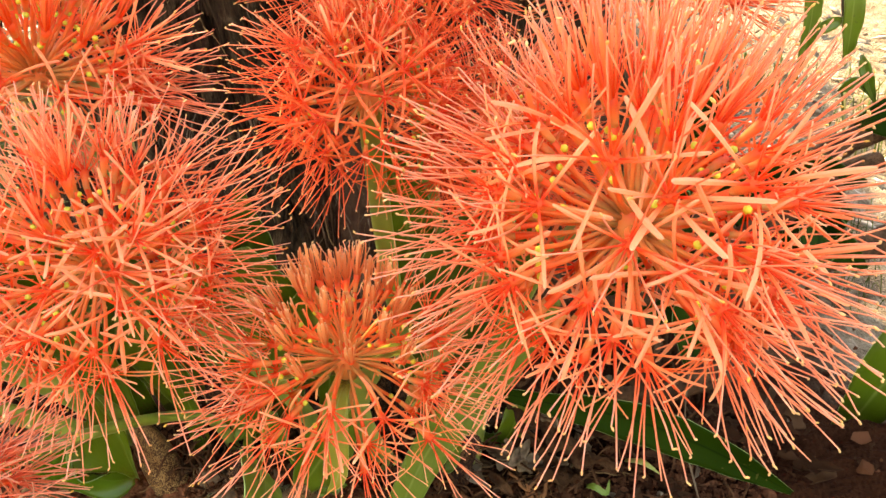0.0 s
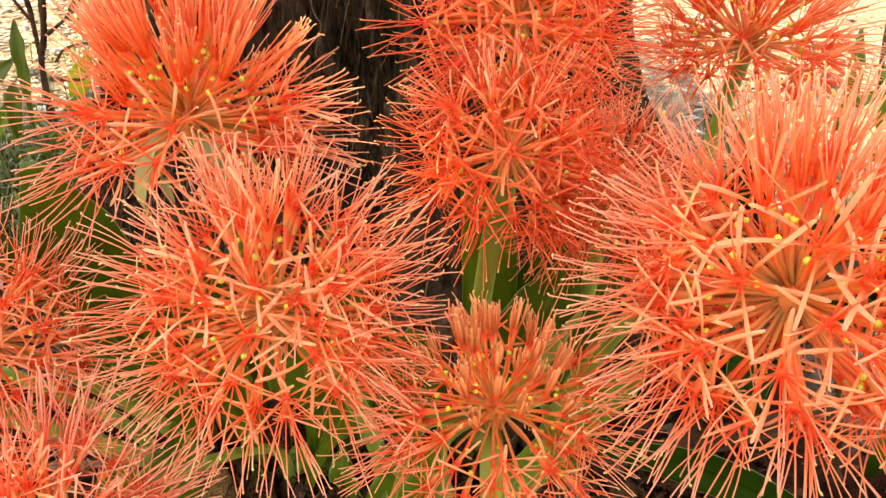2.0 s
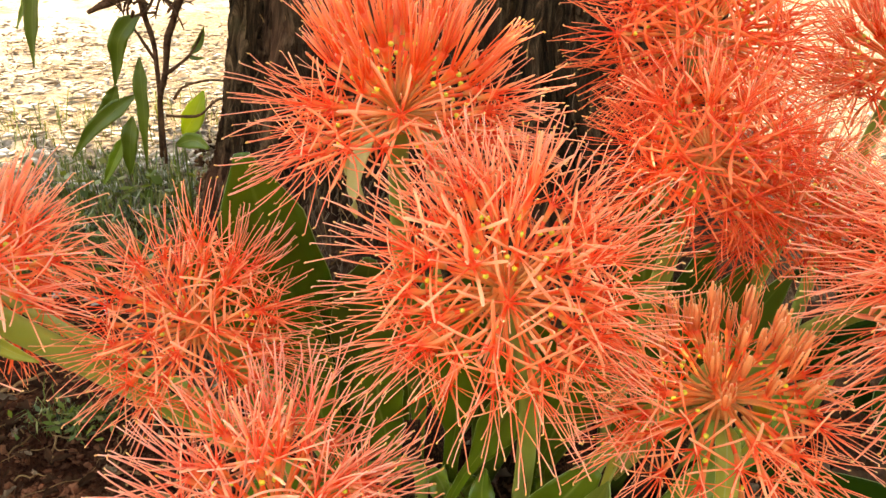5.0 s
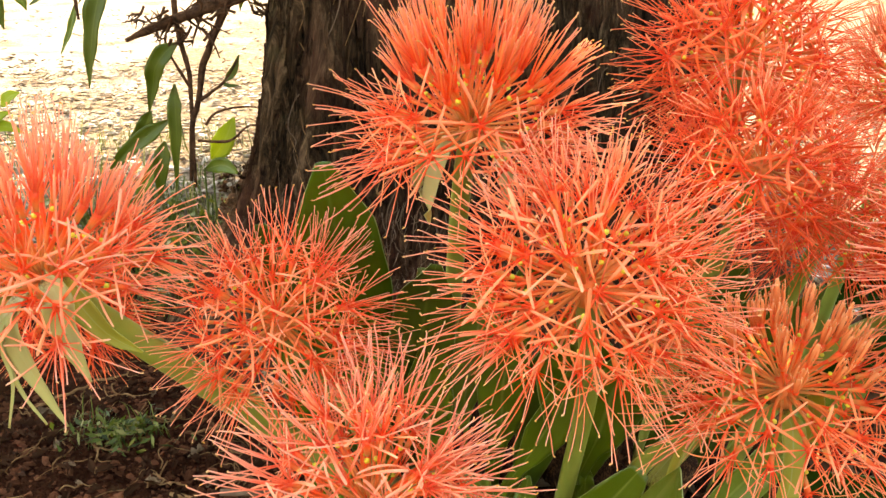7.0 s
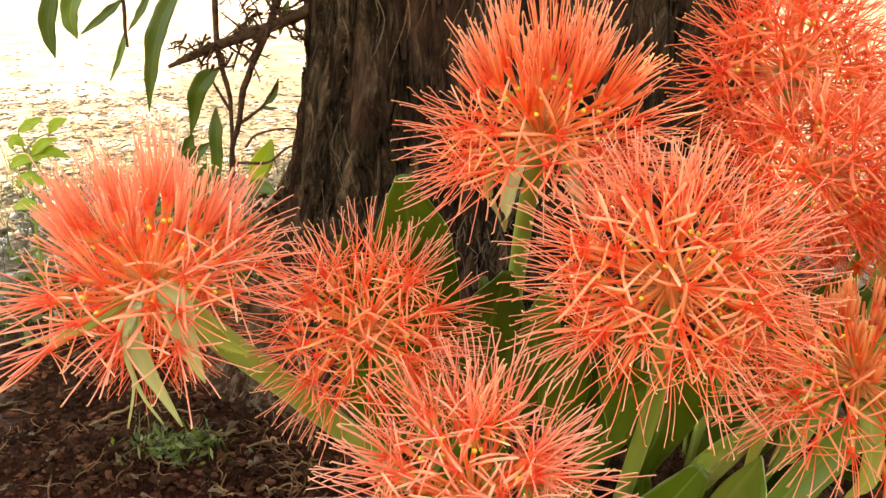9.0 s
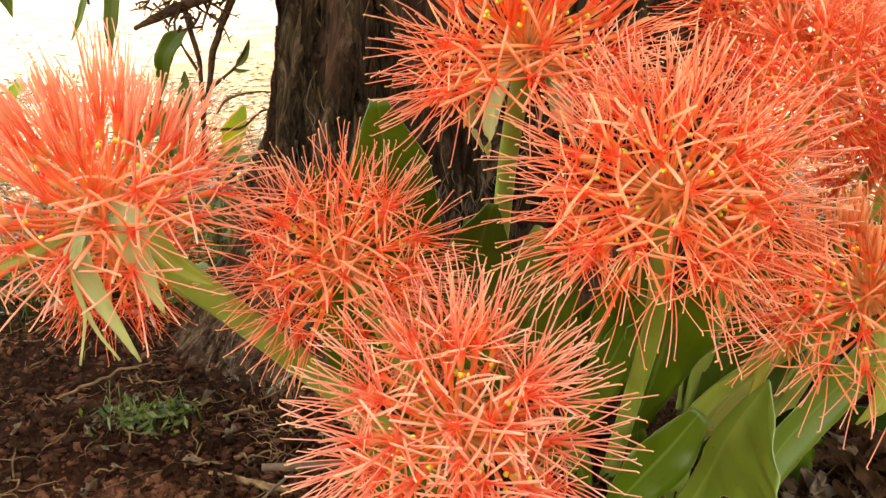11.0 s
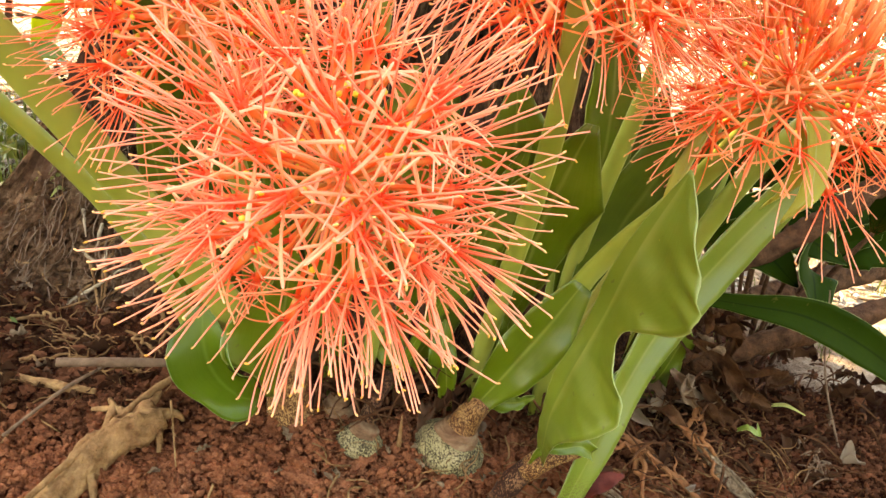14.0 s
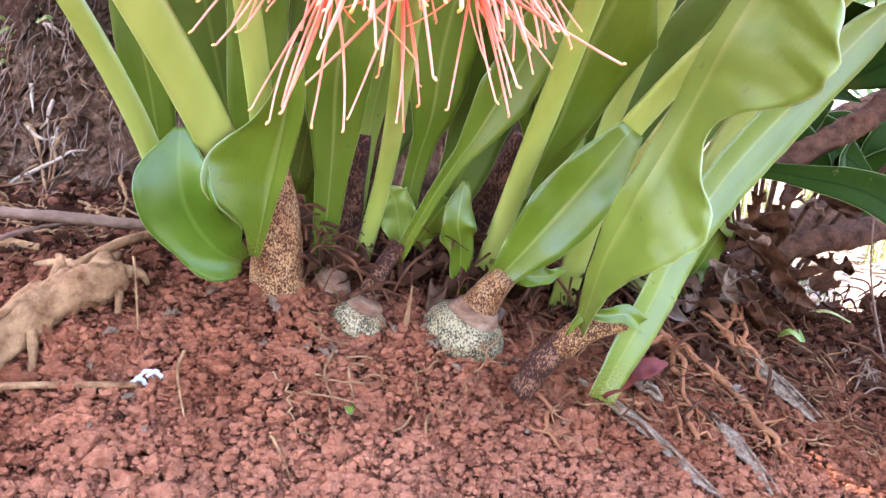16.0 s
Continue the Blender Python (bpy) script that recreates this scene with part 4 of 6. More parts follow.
# the round head beside it
D = lily((-0.300, 0.535, 0.02), "smaller airy orange-red flower globe, florets fully open")
CD = Vector((-0.368, 0.392, 0.324))
scape(D, [(-0.305, 0.540, 0.03), (-0.318, 0.51, 0.13), (-0.345, 0.45, 0.24), CD], 0.008, 0.0065)
flower_head(D, CD, 0.087, (-0.1, -0.05, 1), 66, kits=NEAT, half_above=0.9, shut_above=1.2, lowest=-0.8, seed=4, stars=[(.03, -.02, .041), (-.029, -.027, .033), (.039, -.061, .005), (.051, -.02, .025), (.03, -.046, .025), (.007, -.048, .01), (.055, -.022, .026)])

# the low head that the camera passes
E_ = lily((-0.240, 0.540, 0.0), "low round orange flower globe with long pink stamens")
CE = Vector((-0.295, 0.283, 0.273))
scape(E_, [(-0.240, 0.560, 0.02), (-0.240, 0.51, 0.12), (-0.265, 0.39, 0.22), CE], 0.0062, 0.0058)
flower_head(E_, CE, 0.097, (-0.02, -0.12, 1), 80, kits=PALE_LIT, half_above=0.95, shut_above=1.2, lowest=-0.80, seed=5, stars=[(.008, .009, -.061), (-.016, -.003, -.060), (.026, -.017, -.055), (-.038, .015, -.060), (-.004, -.030, -.029), (.016, -.030, -.029), (-.031, -.029, -.015), (-.005, -.03, -.03), (-.047, -.005, .015), (.013, -.029, -.03), (.039, -.015, .004), (-.008, -.02, .03), (.018, .006, .012)])

# the head with drooping bracts at the border
F = lily((-0.325, 0.545, 0.03), "salmon flower head with pale drooping bracts")
CF = Vector((-0.490, 0.348, 0.366))
scape(F, [(-0.325, 0.545, 0.06), (-0.348, 0.49, 0.13), (-0.42, 0.42, 0.25), CF], 0.0130, 0.010, flat=0.5)
flower_head(F, CF, 0.100, (-0.05, 0.0, 1), 108, kits=PALE_LIT, half_above=0.12, shut_above=0.40, lowest=-0.06, seed=6, stars=[(.039, -.048, .032), (.031, -.05, -.011), (.035, -.016, .015), (-.040, -.045, .012), (-.052, -.042, -.022), (.050, -.020, .030)])
for pts, w, mat in (([CF + Vector((0.010, -0.018, 0.012)), (-0.461, 0.307, 0.378), (-0.459, 0.305, 0.363), (-0.455, 0.305, 0.346), (-0.449, 0.305, 0.329)], 0.016, M_BRACT),
                    ([CF + Vector((-0.002, -0.02, 0.002)), (-0.487, 0.302, 0.364), (-0.483, 0.300, 0.350), (-0.475, 0.300, 0.330), (-0.463, 0.300, 0.303)], 0.0125, M_BRACT),
                    ([CF + Vector((0.0, -0.02, 0.0)), (-0.484, 0.298, 0.368), (-0.489, 0.298, 0.349), (-0.483, 0.298, 0.324), (-0.473, 0.298, 0.305)], 0.0035, M_BRACT),
                    ([CF + Vector((-0.002, -0.02, 0.0)), (-0.486, 0.296, 0.366), (-0.488, 0.296, 0.350), (-0.486, 0.296, 0.332), (-0.493, 0.296, 0.303)], 0.003, M_BRACT),
                    ([CF + Vector((-0.008, -0.01, 0.002)), (-0.519, 0.320, 0.357), (-0.540, 0.320, 0.348), (-0.562, 0.322, 0.341)], 0.007, M_BRACT_GREEN),
                    ([CF + Vector((0.012, -0.004, 0.004)), (-0.460, 0.325, 0.365), (-0.446, 0.325, 0.347), (-0.430, 0.33, 0.334)], 0.014, M_BRACT_GREEN)):
    put("bract", blade(Geo(), pts, [w * 0.55, w, w, w * 0.8, w * 0.5, 0.001], facing=(0.1, -1, 0.3), cup=0.35, wave=0.12, seed=w * 900, nv=24, nu=7), mat, F, "pale drooping bract")

# the head that is only opening, with upright buds
G = lily((-0.075, 0.450, 0.03), "flower head just opening, upright buds above a few open stars")
CG = Vector((-0.066, 0.338, 0.326))
scape(G, [(-0.085, 0.545, 0.01), (-0.096, 0.510, 0.08), (-0.100, 0.486, 0.147), (-0.086, 0.456, 0.20), (-0.072, 0.412, 0.25), CG], 0.0105, 0.0085, flat=0.55)
flower_head(G, CG, 0.090, (0.03, 0.05, 1), 78, half_above=0.10, shut_above=0.28, lowest=-0.72, seed=7, buds=1.0, stars=[(-.042, -.04, -.028), (-.061, -.024, -.018), (-.022, -.039, -.004), (.01, -.04, -.05), (.047, -.032, -.031)])
bracts(G, CG, (0, 0, 1), 3, 0.06, 71, mat=M_BRACT_GREEN)

# heads further back
H = lily((-0.040, 0.680, 0.03), "orange-red flower globe in the shade of the trunk")
CH = Vector((-0.047, 0.552, 0.478))
scape(H, [(-0.040, 0.680, 0.02), (-0.04, 0.66, 0.2), (-0.045, 0.6, 0.37), CH], 0.008, 0.007)
flower_head(H, CH, 0.100, (0, 0, 1), 90, kits=SHADED, half_above=0.85, shut_above=1.1, lowest=-0.8, seed=8, stars=[(-.018, -.048, .012), (.007, -.06, -.010), (.012, -.045, .011), (.027, -.056, .005), (-.002, -.046, -.002), (-.064, -.02, .003), (.047, -.046, -.032)])
I = lily((-0.070, 0.590, 0.03), "orange flower globe in shade, half hidden by its neighbours")
CI = Vector((-0.058, 0.455, 0.422))
scape(I, [(-0.070, 0.590, 0.02), (-0.07, 0.56, 0.16), (-0.065, 0.50, 0.31), CI], 0.008, 0.007)
flower_head(I, CI, 0.084, (0, 0, 1), 72, kits=SHADED, half_above=0.75, shut_above=1.0, lowest=-0.8, seed=9, stars=[(.002, -.042, -.019), (-.020, -.046, -.015), (-.034, -.014, .002), (.011, -.010, .033), (.027, -.035, .027), (.050, -.030, -.003)])
R_ = lily((0.030, 0.620, 0.0), "orange flower globe in shade, crowded between its neighbours")
CR = Vector((0.020, 0.500, 0.372))
scape(R_, [(0.030, 0.620, -0.02), (0.028, 0.60, 0.14), (0.022, 0.55, 0.28), CR], 0.008, 0.007)
flower_head(R_, CR, 0.082, (0.05, 0, 1), 74, kits=SHADED, half_above=0.6, shut_above=0.95, lowest=-0.8, seed=18)
J = lily((0.150, 0.760, -0.04), "upright orange flower brush at the back")
CJ = Vector((0.143, 0.640, 0.440))
scape(J, [(0.150, 0.760, -0.07), (0.15, 0.74, 0.15), (0.147, 0.69, 0.33), CJ], 0.008, 0.007)
flower_head(J, CJ, 0.106, (0, 0, 1), 112, kits=SHADED, half_above=-0.1, shut_above=0.15, lowest=-0.45, seed=10)

# a low head behind the one with drooping bracts
O = lily((-0.365, 0.575, 0.03), "orange flower globe in shade, low behind its neighbour")
CO = Vector((-0.542, 0.462, 0.304))
scape(O, [(-0.362, 0.577, 0.02), (-0.385, 0.555, 0.10), (-0.43, 0.51, 0.19), (-0.485, 0.465, 0.265), CO], 0.0075, 0.0058)
flower_head(O, CO, 0.076, (-0.05, 0, 1), 52, kits=SHADED, half_above=0.9, shut_above=1.2, lowest=-0.97, seed=14, stars=[(0.045, -0.045, -0.03), (0.015, 0.0, -0.05), (-0.02, 0.01, -0.05)])

# leaves and bulbs of the clump
leaf(G, [(-0.124, 0.428, 0.046), (-0.138, 0.397, 0.098), (-0.138, 0.380, 0.137), (-0.130, 0.366, 0.184), (-0.129, 0.343, 0.233), (-0.124, 0.316, 0.284)], [0.05], lw=[0.006, 0.009, 0.010, 0.010, 0.009, 0.001], rw=[0.004, 0.006, 0.009, 0.013, 0.018, 0.024, 0.031, 0.038, 0.044, 0.048, 0.043, 0.029, 0.020, 0.022, 0.034, 0.048, 0.055, 0.053, 0.042, 0.024, 0.001], wave=0.09, waves=3.2, cup=0.13, seed=11.4, nu=21, nv=90, facing=(-0.98, -0.18, -0.20), mat=M_LEAF_FRESH, label="broad green leaf with a curled margin")
leaf(G, [(-0.099, 0.432, 0.0), (-0.088, 0.436, 0.029), (-0.074, 0.442, 0.062), (-0.057, 0.450, 0.104), (-0.034, 0.458, 0.146), (-0.002, 0.460, 0.193), (0.033, 0.458, 0.244), (0.055, 0.455, 0.275)], [0.019, 0.022, 0.024, 0.027, 0.031, 0.033, 0.028, 0.004], mat=M_LEAF_FRESH, cup=0.3, wave=0.08, seed=12, nv=40)
put("neck", tube(Geo(), [(-0.146, 0.446, -0.004), (-0.138, 0.441, 0.020), (-0.128, 0.437, 0.036)], [0.0085, 0.0088, 0.0082], 20, n=14, rough=0.14), M_SHEATH, G, "dark brown speckled neck")
put("sheath", tube(Geo(), [(-0.131, 0.438, 0.031), (-0.122, 0.435, 0.042), (-0.110, 0.433, 0.050), (-0.096, 0.432, 0.055)], [0.0086, 0.0088, 0.0082, 0.007], 20, n=14, rough=0.08), M_RUSTY, G, "rust-speckled neck")
leaf(G, [(-0.133, 0.428, 0.044), (-0.127, 0.424, 0.058), (-0.114, 0.422, 0.060), (-0.100, 0.422, 0.062), (-0.089, 0.424, 0.055)], [0.002, 0.006, 0.008, 0.013, 0.010], wave=0.5, waves=1.6, cup=0.5, seed=61, nu=11, nv=30, facing=(0, -0.9, 0.5), label="small frilled leaf collar")
put("leaf", blade(Geo(), [(-0.098, 0.436, 0.004), (-0.076, 0.438, 0.018), (-0.048, 0.446, 0.022)], [0.012, 0.024, 0.016, 0.003], wave=0.3, roll=0.5, seed=14, facing=(0, -0.7, 1)), M_PURPLE, G, "small wilted purple leaf")

K = lily((-0.174, 0.500, 0.0), "speckled bulb with one leaning leaf, half out of the soil")
bulb(K, (-0.173, 0.496, 0.013), 0.0245, (0.30, -0.12, 1))
put("neck", tube(Geo(), [(-0.168, 0.495, 0.028), (-0.163, 0.493, 0.042), (-0.155, 0.488, 0.060)], [0.0135, 0.0108, 0.0090], 18, n=10, rough=0.05), M_RUSTY, K, "rust-speckled neck")
leaf(K, [(-0.160, 0.488, 0.055), (-0.142, 0.480, 0.088), (-0.122, 0.473, 0.125), (-0.101, 0.468, 0.166)], [0.015, 0.032, 0.045, 0.040, 0.016], cup=0.35, wave=0.1, seed=15, facing=(-0.3, -1, 0.1))
leaf(K, [(-0.150, 0.490, 0.058), (-0.130, 0.482, 0.062), (-0.118, 0.478, 0.070)], [0.012, 0.018, 0.008, 0.003], wave=0.4, seed=16, roll=0.6)

Lq = lily((-0.065, 0.570, 0.03), "dark green leafy shoot with one yellowing leaf")
put("neck", tube(Geo(), [(-0.085, 0.585, 0.02), (-0.078, 0.575, 0.06), (-0.068, 0.562, 0.10)], [0.012, 0.010, 0.008], 14, n=10, rough=0.10), M_SHEATH, Lq)
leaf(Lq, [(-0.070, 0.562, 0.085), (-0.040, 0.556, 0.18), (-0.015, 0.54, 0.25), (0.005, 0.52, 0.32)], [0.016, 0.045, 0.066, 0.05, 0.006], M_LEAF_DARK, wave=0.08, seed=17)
leaf(Lq, [(-0.068, 0.552, 0.085), (-0.045, 0.542, 0.14), (-0.018, 0.532, 0.20), (0.012, 0.522, 0.262)], [0.012, 0.019, 0.022, 0.016, 0.004], M_LEAF_YELLOW, cup=0.5, seed=18, label="yellowing folded leaf")
leaf(Lq, [(-0.06, 0.57, 0.05), (-0.01, 0.575, 0.14), (0.02, 0.565, 0.22), (0.05, 0.55, 0.30)], [0.014, 0.035, 0.05, 0.04, 0.006], M_LEAF_DARK, wave=0.1, seed=19)
leaf(Lq, [(-0.068, 0.580, 0.05), (-0.068, 0.578, 0.134), (-0.061, 0.576, 0.184), (-0.057, 0.574, 0.236), (-0.059, 0.572, 0.285), (-0.067, 0.568, 0.327), (-0.083, 0.562, 0.361)], [0.014, 0.024, 0.038, 0.046, 0.046, 0.036, 0.005], M_LEAF, wave=0.08, seed=22, nv=36)
leaf(Lq, [(-0.055, 0.54, 0.06), (-0.035, 0.52, 0.055), (-0.022, 0.515, 0.085)], [0.012, 0.03, 0.02, 0.004], wave=0.4, roll=0.7, seed=20)
leaf(Lq, [(-0.02, 0.565, 0.05), (0.012, 0.545, 0.045), (0.03, 0.54, 0.085), (0.035, 0.54, 0.11)], [0.01, 0.025, 0.025, 0.004], wave=0.4, seed=21)

P = lily((-0.300, 0.525, 0.0), "stout rust-speckled shoot with a curled green leaf")
put("pseudostem", tube(Geo(), [(-0.296, 0.526, -0.012), (-0.298, 0.525, 0.03), (-0.303, 0.522, 0.075), (-0.305, 0.520, 0.105)], [0.0200, 0.0180, 0.0145, 0.006], 26, n=18, rough=0.04), M_RUSTY, P, "rust-speckled leaf stem")
leaf(P, [(-0.315, 0.505, 0.050), (-0.311, 0.497, 0.092), (-0.308, 0.490, 0.127), (-0.307, 0.482, 0.156), (-0.306, 0.474, 0.184)], [0.03], lw=[0.003, 0.014, 0.040, 0.038, 0.022, 0.012, 0.007, 0.001], rw=[0.003, 0.005, 0.008, 0.009, 0.008, 0.001], wave=0.22, waves=1.5, cup=0.45, seed=22, nu=17, nv=44, facing=(0.12, -1, 0.3), label="curled green leaf with a wavy margin")
leaf(P, [(-0.321, 0.512, 0.043), (-0.338, 0.497, 0.054), (-0.356, 0.489, 0.078), (-0.363, 0.490, 0.103), (-0.364, 0.497, 0.126)], [0.010, 0.040, 0.052, 0.040, 0.006], M_LEAF_DEEP, wave=0.35, waves=1.4, cup=0.4, seed=23, nu=13, nv=34, roll=-0.4, facing=(-0.3, -1, 0.2))
leaf(P, [(-0.318, 0.535, 0.09), (-0.325, 0.53, 0.16), (-0.330, 0.52, 0.24), (-0.335, 0.50, 0.31)], [0.016, 0.034, 0.036, 0.03, 0.005], wave=0.06, seed=24)
leaf(P, [(-0.375, 0.585, 0.06), (-0.388, 0.575, 0.13), (-0.405, 0.565, 0.20), (-0.415, 0.55, 0.28)], [0.01, 0.026, 0.03, 0.022, 0.004], wave=0.08, seed=25)
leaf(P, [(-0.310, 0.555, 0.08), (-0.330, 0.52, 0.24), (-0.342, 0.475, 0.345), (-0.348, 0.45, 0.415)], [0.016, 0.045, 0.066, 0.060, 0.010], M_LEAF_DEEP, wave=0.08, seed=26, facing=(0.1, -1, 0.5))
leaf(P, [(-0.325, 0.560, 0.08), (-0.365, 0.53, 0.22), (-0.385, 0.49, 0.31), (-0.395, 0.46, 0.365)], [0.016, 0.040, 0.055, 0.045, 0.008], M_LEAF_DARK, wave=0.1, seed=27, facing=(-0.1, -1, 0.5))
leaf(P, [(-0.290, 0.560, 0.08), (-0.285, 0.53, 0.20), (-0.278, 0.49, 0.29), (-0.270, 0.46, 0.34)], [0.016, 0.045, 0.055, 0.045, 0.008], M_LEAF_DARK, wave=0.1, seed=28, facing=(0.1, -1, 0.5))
leaf(P, [(-0.372, 0.60, 0.085), (-0.385, 0.585, 0.10), (-0.40, 0.58, 0.105)], [0.004, 0.018, 0.014, 0.002], M_LEAF_DARK, wave=0.2, roll=0.6, seed=29)

Q = lily((-0.238, 0.520, 0.0), "small speckled bulb with thin leaf stalks")
bulb(Q, (-0.243, 0.506, 0.012), 0.0165, (0.25, 0, 1))
put("neck", tube(Geo(), [(-0.240, 0.515, 0.014), (-0.234, 0.520, 0.036), (-0.220, 0.530, 0.060)], [0.0085, 0.0065, 0.0055], 14, n=10, rough=0.08), M_SHEATH, Q)
leaf(Q, [(-0.221, 0.530, 0.045), (-0.203, 0.518, 0.102), (-0.183, 0.508, 0.15), (-0.163, 0.50, 0.205), (-0.150, 0.49, 0.26)], [0.009, 0.0095, 0.013, 0.036, 0.03, 0.004], cup=0.3, seed=30)
leaf(Q, [(-0.216, 0.550, 0.050), (-0.212, 0.550, 0.109), (-0.209, 0.540, 0.150), (-0.211, 0.530, 0.202), (-0.205, 0.51, 0.28)], [0.015, 0.014, 0.018, 0.040, 0.046, 0.006], wave=0.06, seed=31)
leaf(Q, [(-0.214, 0.545, 0.055), (-0.224, 0.54, 0.085), (-0.232, 0.535, 0.096)], [0.01, 0.03, 0.026, 0.006], M_LEAF_PALE, wave=0.5, roll=0.7, seed=32)
leaf(Q, [(-0.205, 0.545, 0.055), (-0.196, 0.53, 0.085), (-0.188, 0.53, 0.095)], [0.01, 0.026, 0.02, 0.004], wave=0.5, roll=-0.7, seed=33)
leaf(Q, [(-0.171, 0.530, 0.026), (-0.177, 0.525, 0.063), (-0.184, 0.520, 0.082), (-0.183, 0.525, 0.110)], [0.012, 0.015, 0.027, 0.022, 0.004], wave=0.3, roll=0.5, seed=34)
put("neck", tube(Geo(), [(-0.150, 0.585, 0.03), (-0.146, 0.58, 0.08), (-0.132, 0.57, 0.14)], [0.011, 0.010, 0.007], 14, n=10, rough=0.10), M_SHEATH, Q)
leaf(Q, [(-0.128, 0.535, 0.07), (-0.130, 0.53, 0.10), (-0.133, 0.53, 0.125)], [0.008, 0.018, 0.014, 0.003], wave=0.4, seed=35)
put("neck", tube(Geo(), [(-0.252, 0.575, 0.0), (-0.252, 0.572, 0.06), (-0.250, 0.57, 0.125)], [0.014, 0.012, 0.008], 14, n=12, rough=0.10), M_SHEATH, Q)
put("bulb", tube(Geo(), [(-0.268, 0.530, -0.006), (-0.264, 0.531, 0.006), (-0.261, 0.533, 0.022), (-0.258, 0.538, 0.034)], [0.012, 0.0165, 0.0150, 0.009], 24, n=18, rough=0.08), M_TUNIC, Q, "small reddish bulb")

leaf(D, [(-0.271, 0.550, 0.010), (-0.268, 0.550, 0.062), (-0.271, 0.545, 0.122), (-0.276, 0.530, 0.177), (-0.27, 0.51, 0.27)], [0.014, 0.017, 0.022, 0.038, 0.046, 0.008], wave=0.08, seed=51, cup=0.4)
leaf(E_, [(-0.244, 0.570, 0.060), (-0.244, 0.570, 0.129), (-0.242, 0.560, 0.173), (-0.235, 0.54, 0.25), (-0.228, 0.53, 0.30)], [0.010, 0.012, 0.018, 0.036, 0.034, 0.006], M_LEAF_PALE, wave=0.08, seed=52)
leaf(A, [(-0.185, 0.56, 0.06), (-0.175, 0.55, 0.13), (-0.168, 0.535, 0.20), (-0.16, 0.51, 0.28)], [0.018, 0.035, 0.050, 0.05, 0.008], M_LEAF_DARK, wave=0.1, seed=53)
leaf(A, [(-0.146, 0.535, 0.050), (-0.137, 0.530, 0.107), (-0.127, 0.520, 0.157), (-0.124, 0.500, 0.211), (-0.115, 0.47, 0.28)], [0.011, 0.012, 0.018, 0.055, 0.074, 0.010], wave=0.1, seed=54)
leaf(I, [(-0.060, 0.60, 0.06), (-0.030, 0.61, 0.14), (-0.01, 0.61, 0.22), (0.0, 0.60, 0.30)], [0.016, 0.045, 0.060, 0.05, 0.008], M_LEAF_DARK, wave=0.1, seed=55)
leaf(C, [(-0.240, 0.62, 0.06), (-0.215, 0.62, 0.14), (-0.20, 0.60, 0.22), (-0.19, 0.58, 0.30)], [0.016, 0.035, 0.050, 0.045, 0.008], M_LEAF_DARK, wave=0.1, seed=56)

# dry brown sheaths and necks between the leaves
for k, (x, y, hgt, r, lean) in enumerate(((-0.262, 0.585, 0.10, 0.011, 0.01), (-0.225, 0.60, 0.12, 0.010, -0.01), (-0.185, 0.585, 0.09, 0.011, 0.012), (-0.105, 0.59, 0.11, 0.011, 0.01), (-0.045, 0.57, 0.09, 0.012, 0.015), (-0.01, 0.60, 0.10, 0.010, 0.02), (-0.335, 0.60, 0.09, 0.010, -0.012), (-0.03, 0.53, 0.06, 0.010, 0.02))):
    put("neck", tube(Geo(), [on_ground(x, y, -0.01), on_ground(x + lean * 0.5, y - 0.004, hgt * 0.5), on_ground(x + lean, y - 0.01, hgt)], [r * 1.15, r, r * 0.7], 14, n=12, rough=0.14, seed=k), M_SHEATH, (Q, P, Lq)[k % 3], "dark brown speckled leaf base")

S = thing("strap_leaf_plant", "arching dark green strap leaf beside the clump", "plant", at=(0.02, 0.56, 0.03))
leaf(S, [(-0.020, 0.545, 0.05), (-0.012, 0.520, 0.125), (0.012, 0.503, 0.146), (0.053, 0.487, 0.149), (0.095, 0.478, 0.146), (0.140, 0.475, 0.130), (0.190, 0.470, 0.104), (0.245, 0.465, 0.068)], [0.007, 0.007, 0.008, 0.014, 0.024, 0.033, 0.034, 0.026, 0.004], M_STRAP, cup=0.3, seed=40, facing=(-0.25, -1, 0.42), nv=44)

moss = thing("moss_clump", "pale green curly moss on the foot of the trunk", "moss", at=trunk_at(-0.53, 0.13))
mq = random.Random(5)
for k in range(70):
    x, z = -0.545 + mq.gauss(0, 0.028), 0.135 + mq.gauss(0, 0.022)
    p = trunk_at(x, max(z, 0.03), -0.004)
    d = Vector((mq.uniform(-1, 1), -mq.uniform(0.3, 1.2), mq.uniform(-0.9, 0.7))) * mq.uniform(0.008, 0.02)
    put("frond", blade(Geo(), [p, p + d * 0.6 + Vector((0, 0, 0.004)), p + d + Vector((mq.uniform(-0.004, 0.004), 0, -0.006))], [0.0015, 0.004, 0.003, 0.0008], wave=0.7, waves=2.5, cup=0.6, seed=k, nv=9, nu=5), M_MOSS, moss)

put("leaf_base", tube(Geo(), [on_ground(-0.022, 0.552, -0.008), (-0.021, 0.548, 0.035), (-0.018, 0.540, 0.075)], [0.008, 0.007, 0.005], 12, n=10, rough=0.1), M_SHEATH, S, "dark brown speckled leaf base")

